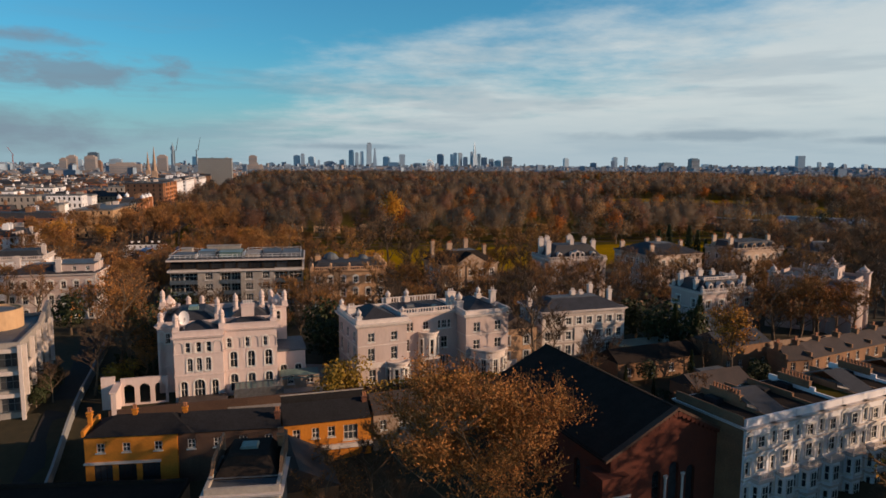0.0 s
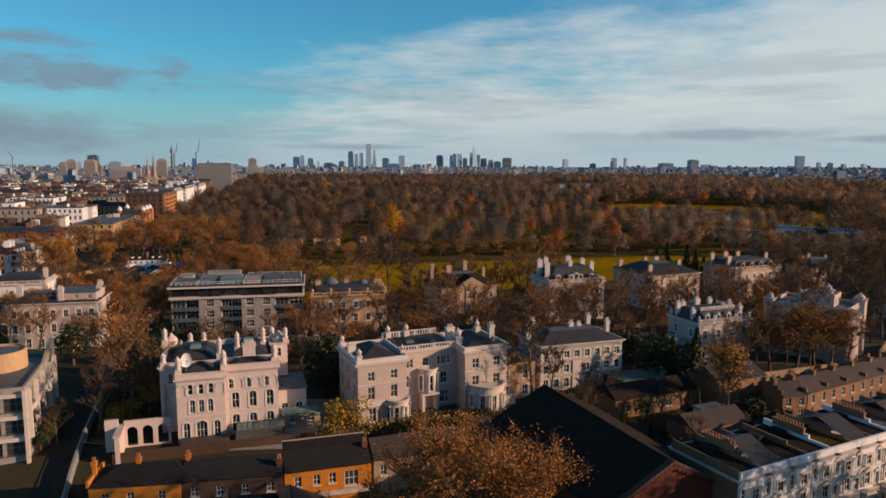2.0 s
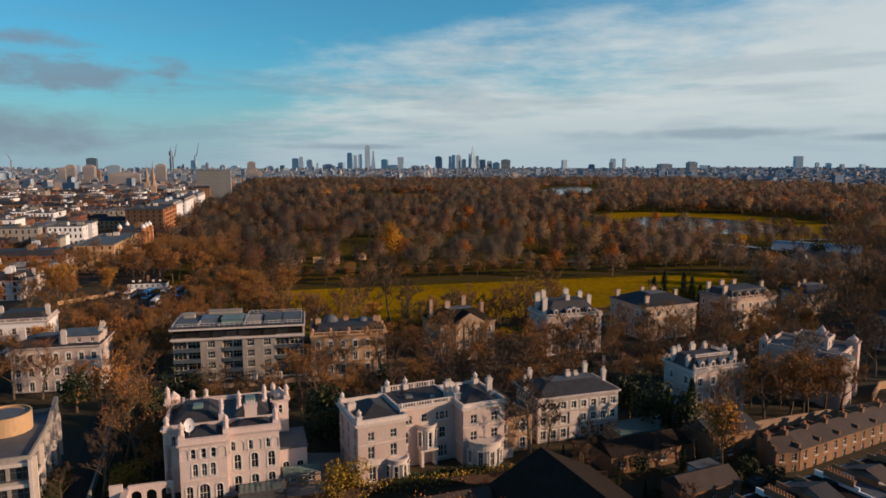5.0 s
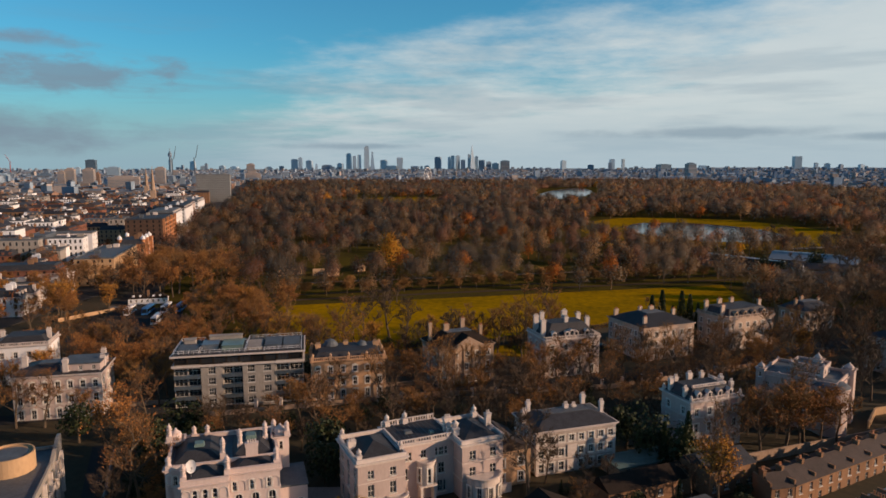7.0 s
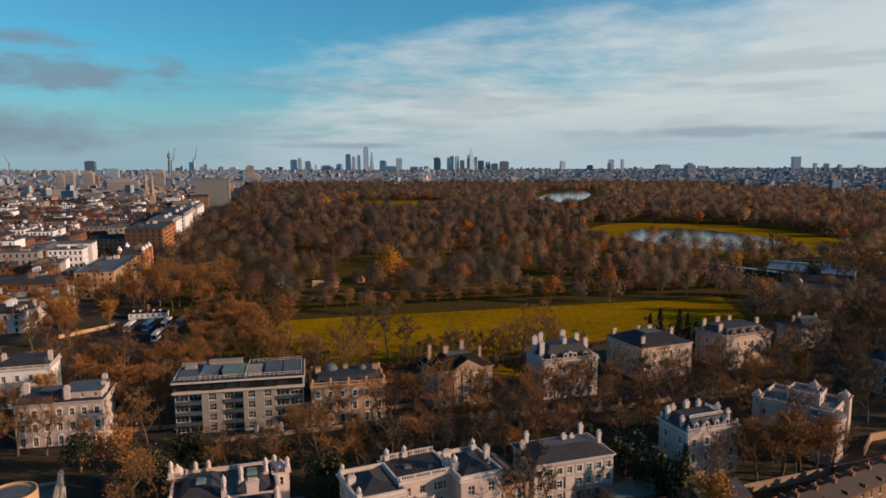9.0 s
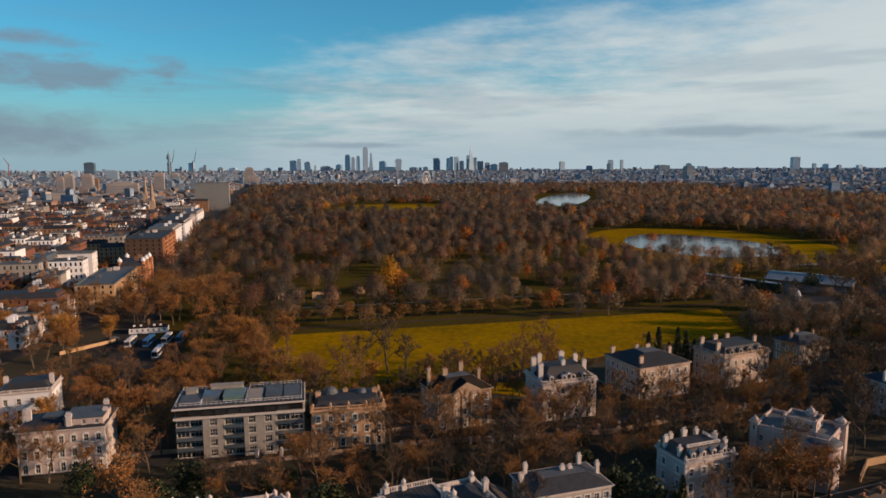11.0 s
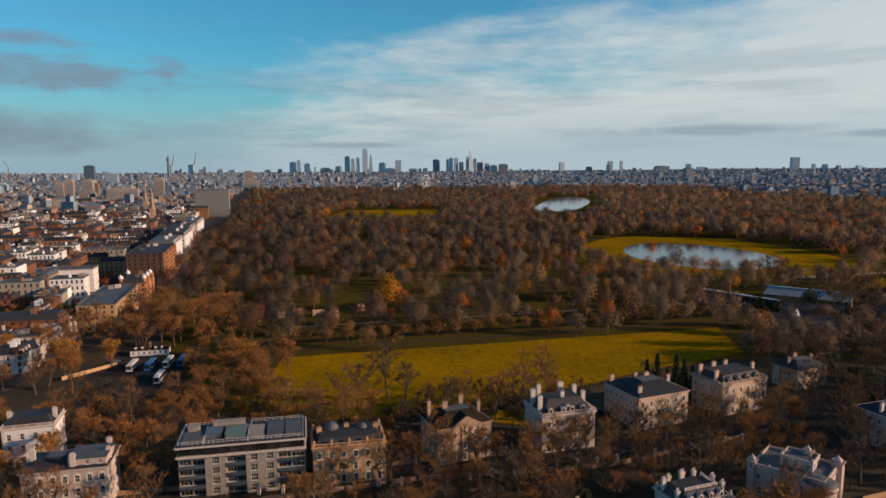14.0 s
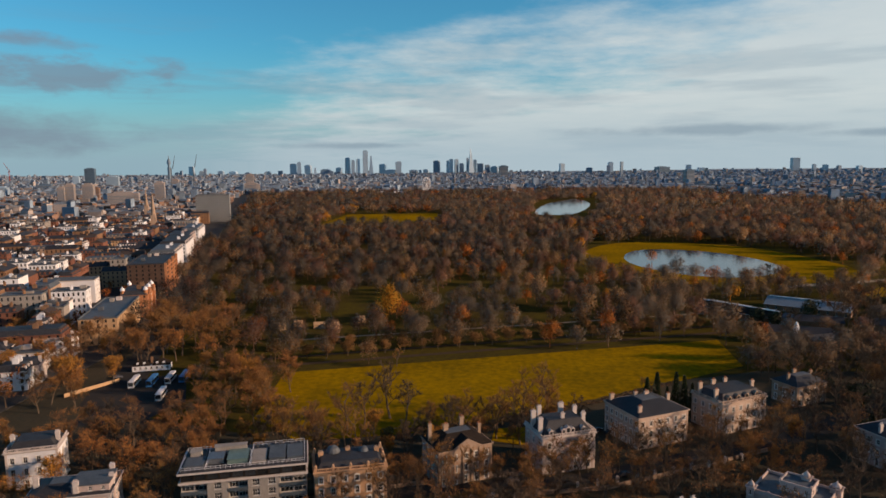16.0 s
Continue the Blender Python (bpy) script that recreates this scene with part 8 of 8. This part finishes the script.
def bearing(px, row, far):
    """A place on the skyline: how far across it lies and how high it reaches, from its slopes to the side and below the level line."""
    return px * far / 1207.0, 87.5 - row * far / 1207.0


def build_skyline():
    r = random.Random(17)
    # the city: offset to the side, top, width, kind
    far = 4700
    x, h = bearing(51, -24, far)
    shard = thing("tower", pose(x, far, 0, 0, 0, 20), "tall glass tower tapering to a point", "tower")
    part("shaft", Shape().add([(-21, -20, -2), (21, -20, -2), (19, 20, -2), (-19, 21, -2), (-2.0, -1.5, h - 8), (2.0, -1.5, h - 14), (1.5, 2, h - 4), (-1.5, 2, h)], [(0, 1, 5, 4), (1, 2, 6, 5), (2, 3, 7, 6), (3, 0, 4, 7), (4, 5, 6, 7)]), "blueglass", shard)
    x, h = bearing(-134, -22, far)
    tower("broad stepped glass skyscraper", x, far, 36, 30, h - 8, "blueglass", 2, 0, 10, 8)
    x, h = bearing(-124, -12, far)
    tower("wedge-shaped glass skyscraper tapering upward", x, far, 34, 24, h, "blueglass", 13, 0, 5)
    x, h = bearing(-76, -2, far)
    flare = thing("tower", pose(x, far, 0, 0, 0, 5), "glass tower that widens towards its top", "tower")
    part("shaft", Shape().box(-17, 17, -13, 13, -2, h - 6, -4.5).box(-19, 19, -14, 14, h - 6, h, 3), "blueglass", flare)
    # haze is held in the towers' pale colours, none lies in between
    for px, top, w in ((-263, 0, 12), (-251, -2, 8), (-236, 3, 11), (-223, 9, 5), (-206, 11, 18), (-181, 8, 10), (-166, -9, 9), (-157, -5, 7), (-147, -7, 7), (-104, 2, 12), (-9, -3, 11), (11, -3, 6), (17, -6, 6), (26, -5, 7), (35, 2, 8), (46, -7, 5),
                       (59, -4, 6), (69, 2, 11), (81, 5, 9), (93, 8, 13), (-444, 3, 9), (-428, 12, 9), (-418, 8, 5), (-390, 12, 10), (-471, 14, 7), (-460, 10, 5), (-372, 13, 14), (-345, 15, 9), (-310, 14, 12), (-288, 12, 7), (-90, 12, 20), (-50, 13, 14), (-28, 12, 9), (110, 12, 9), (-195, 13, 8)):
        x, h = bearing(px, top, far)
        tower("hazy grey-blue office tower", x, far + (px % 7) * 12, w * 3.7, w * 3.0, h - 3, "blueglass" if r.random() < 0.75 else "hazegrey", r.choice((0, 0, 2)), 0, r.uniform(-15, 15), r.choice((0, 3, 5)))
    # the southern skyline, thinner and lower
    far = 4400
    for px, top, w, mt in ((219, 4, 9, "blueglass"), (269, 12, 12, "hazegrey"), (302, 2, 9, "blueglass"), (296, 8, 6, "hazegrey"), (322, 1, 5, "blueglass"), (391, 11, 22, "darkglass"), (442, 8, 9, "blueglass"), (468, 13, 12, "blueglass"), (478, 14, 5, "darkglass"), (644, -3, 14, "blueglass"), (655, 9, 6, "blueglass"), (681, 10, 9, "blueglass"),
                           (718, 12, 7, "hazegrey"), (735, 12, 9, "blueglass"), (768, 21, 14, "hazegrey"), (150, 17, 12, "hazegrey"), (185, 16, 10, "hazegrey"), (240, 18, 14, "hazegrey"), (345, 17, 10, "hazegrey"), (420, 18, 12, "hazegrey"), (500, 18, 10, "hazegrey"), (525, 19, 7, "blueglass"), (548, 18, 9, "hazegrey"), (570, 20, 12, "hazegrey"), (592, 19, 7, "blueglass"), (618, 18, 9, "hazegrey"), (668, 19, 10, "hazegrey"), (700, 20, 9, "blueglass"), (752, 18, 6, "hazegrey")):
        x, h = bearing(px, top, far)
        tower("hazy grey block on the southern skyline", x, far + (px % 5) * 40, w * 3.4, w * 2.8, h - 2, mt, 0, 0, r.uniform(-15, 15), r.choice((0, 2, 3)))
    # towers nearer than the rest
    tower("dark glass hotel tower beyond the park", 306, 3400, 42, 26, 70, "darkglass", 0, 10, 5, 3)
    tower("dark residential tower behind the woods", 905, 2510, 32, 30, 58, "darkglass", 1, 14, 10, 3)
    tower("pale stone block beyond the woods", 392, 3300, 26, 20, 26, "farpale", 0, 6, 5, 0)
    # the north-western town: across, distance, top, width, depth
    for px, row, far, w, d, mt, lab, fl in ((-618, 4, 3100, 42, 28, "darkglass", "dark glass slab tower over the rooftops", 0), (-643, 18, 2900, 24, 20, "blueglass", "blue glass office block over rooftops", 0), (-623, 27, 1620, 24, 20, "farpale", "pink brick tower block among rooftops", 16), (-656, 27, 1600, 20, 16, "farpale", "pale twin tower block among rooftops", 14), (-671, 32, 1590, 15, 16, "farpale", "pale tower block among brown rooftops", 14),
                                            (-579, 18, 2700, 44, 28, "blueglass", "pale blue glass office block over rooftops", 0), (-497, 25, 1640, 22, 18, "farpale", "white tower block above the roofs", 18), (-562, 42, 1500, 64, 14, "farpale", "long slab of pale flats", 8), (-338, 15, 2260, 25, 22, "farpale", "pale stone hotel tower above the park", 12), (-336, 30, 2250, 40, 24, "farpale", "white hotel wing beside a tower", 6), (-610, 34, 1700, 16, 14, "farbrown", "brown brick block among rooftops", 10),
                                            (-700, 30, 2500, 50, 24, "darkglass", "dark office slab among distant rooftops", 6), (-775, 33, 2000, 30, 24, "blueglass", "blue office block among rooftops", 6), (-730, 22, 3300, 30, 22, "hazegrey", "grey tower block in the hazy distance", 8), (-520, 22, 3300, 40, 22, "hazegrey", "grey office slab above distant rooftops", 8), (-470, 24, 2900, 30, 22, "farpale", "pale office tower above distant rooftops", 8)):
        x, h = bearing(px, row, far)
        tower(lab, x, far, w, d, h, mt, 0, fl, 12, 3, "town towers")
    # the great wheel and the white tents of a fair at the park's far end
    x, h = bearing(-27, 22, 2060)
    wheel = thing("ferris_wheel", pose(x, 2060, 0, 0, 0, 62), "tall white ferris wheel beyond the park trees", "ferris wheel")
    rad = (h - 4) / 2
    rim = Shape()
    for y in (-1.5, 1.5):
        for k in range(28):
            p, q = (6.2832 * j / 28 for j in (k, k + 1))
            rim.tube((rad * math.cos(p), y, h - rad + rad * math.sin(p)), (rad * math.cos(q), y, h - rad + rad * math.sin(q)), 0.5, 0.5, 4)
    part("rim", rim, "coachwhite", wheel)
    for k in range(14):
        a_ = 6.2832 * k / 14
        part("spoke", Shape().tube((0, 0, h - rad), (rad * math.cos(a_), 0, h - rad + rad * math.sin(a_)), 0.35, 0.25, 4), "coachwhite", wheel)
        part("cabin", Shape().lathe(rad * math.cos(a_), 0, [(0.4, h - rad + rad * math.sin(a_) - 3.4), (1.4, h - rad + rad * math.sin(a_) - 3.0), (1.4, h - rad + rad * math.sin(a_) - 1.4), (0.5, h - rad + rad * math.sin(a_) - 0.8)], 6), "coachwhite", wheel)
    for sx in (-1, 1):
        for sy in (-1, 1):
            part("leg", Shape().tube((0, sy * 2.4, h - rad), (sx * rad * 0.55, sy * 5, -0.5), 0.8, 0.8, 5), "coachwhite", wheel)
    for px, w in ((-109, 22), (-86, 30), (-70, 12), (125, 20)):
        x = px * 1960 / 1207
        tent = thing("marquee", pose(x, 1960, 0, 0, 0, 8), "white fair marquee among bare trees", "tent")
        part("wall", Shape().box(0, w, 0, 14, -0.3, 7), "coachwhite", tent)
        part("roof", Shape().gable(0, w, 0, 14, 7, 6, 0.4), "coachwhite", tent)
    slab = town_house(54, 16, 46, 12, "greyrender", "flat", "lead", 18, True, "broad grey concrete hotel slab above the park edge", "hotel_slab", 0)
    slab.matrix_basis = pose(-411, 1140, 0, 0, 0, 12)
    for x, y, h in ((-405, 955, 62), (-520, 1200, 58)):
        c = thing("church", pose(x, y, 0, 0, 0, 13), "church with a tall slim stone spire", "church")
        part("tower", Shape().box(-3.4, 3.4, -3.4, 3.4, -1, h * 0.45), "stone", c)
        part("spire", Shape().lathe(0, 0, [(3.4, h * 0.45), (2.2, h * 0.66), (0.1, h)], 8), "stone", c)
        part("nave", Shape().box(-6, 6, 3.4, 28, -1, 12), "stone", c)
        slates(c, "roof", Shape().gable(-6, 6, 3.4, 28, 12, 6, 0.3, "y"), "slate")
    for x, y, h, lean in ((-2080, 3300, 88, 0.5), (-985, 2500, 108, 0.3), (-905, 2500, 112, 0.3)):
        c = thing("crane", pose(x, y, 0), "slim tower crane with a raised jib", "crane")
        part("mast", Shape().box(-1.4, 1.4, -1.4, 1.4, -2, h * 0.75), "cranered" if lean > 0.4 else "metal", c)
        part("jib", Shape().tube((6, 0, h * 0.73), (-lean * 46 if lean > 0.4 else 16, 0, h + 18), 1.6, 0.6, 4), "cranered" if lean > 0.4 else "metal", c)
    # long low hills under the sky, the haze put into their blue-grey colour
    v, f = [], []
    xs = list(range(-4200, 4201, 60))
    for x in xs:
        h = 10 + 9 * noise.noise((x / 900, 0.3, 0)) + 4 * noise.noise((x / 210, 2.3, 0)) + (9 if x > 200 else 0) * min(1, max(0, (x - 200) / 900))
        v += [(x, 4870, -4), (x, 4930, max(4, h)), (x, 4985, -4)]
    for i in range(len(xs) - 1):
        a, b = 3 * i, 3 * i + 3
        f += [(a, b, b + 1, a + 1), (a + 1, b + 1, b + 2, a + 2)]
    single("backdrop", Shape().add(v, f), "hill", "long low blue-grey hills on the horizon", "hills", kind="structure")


build_skyline()
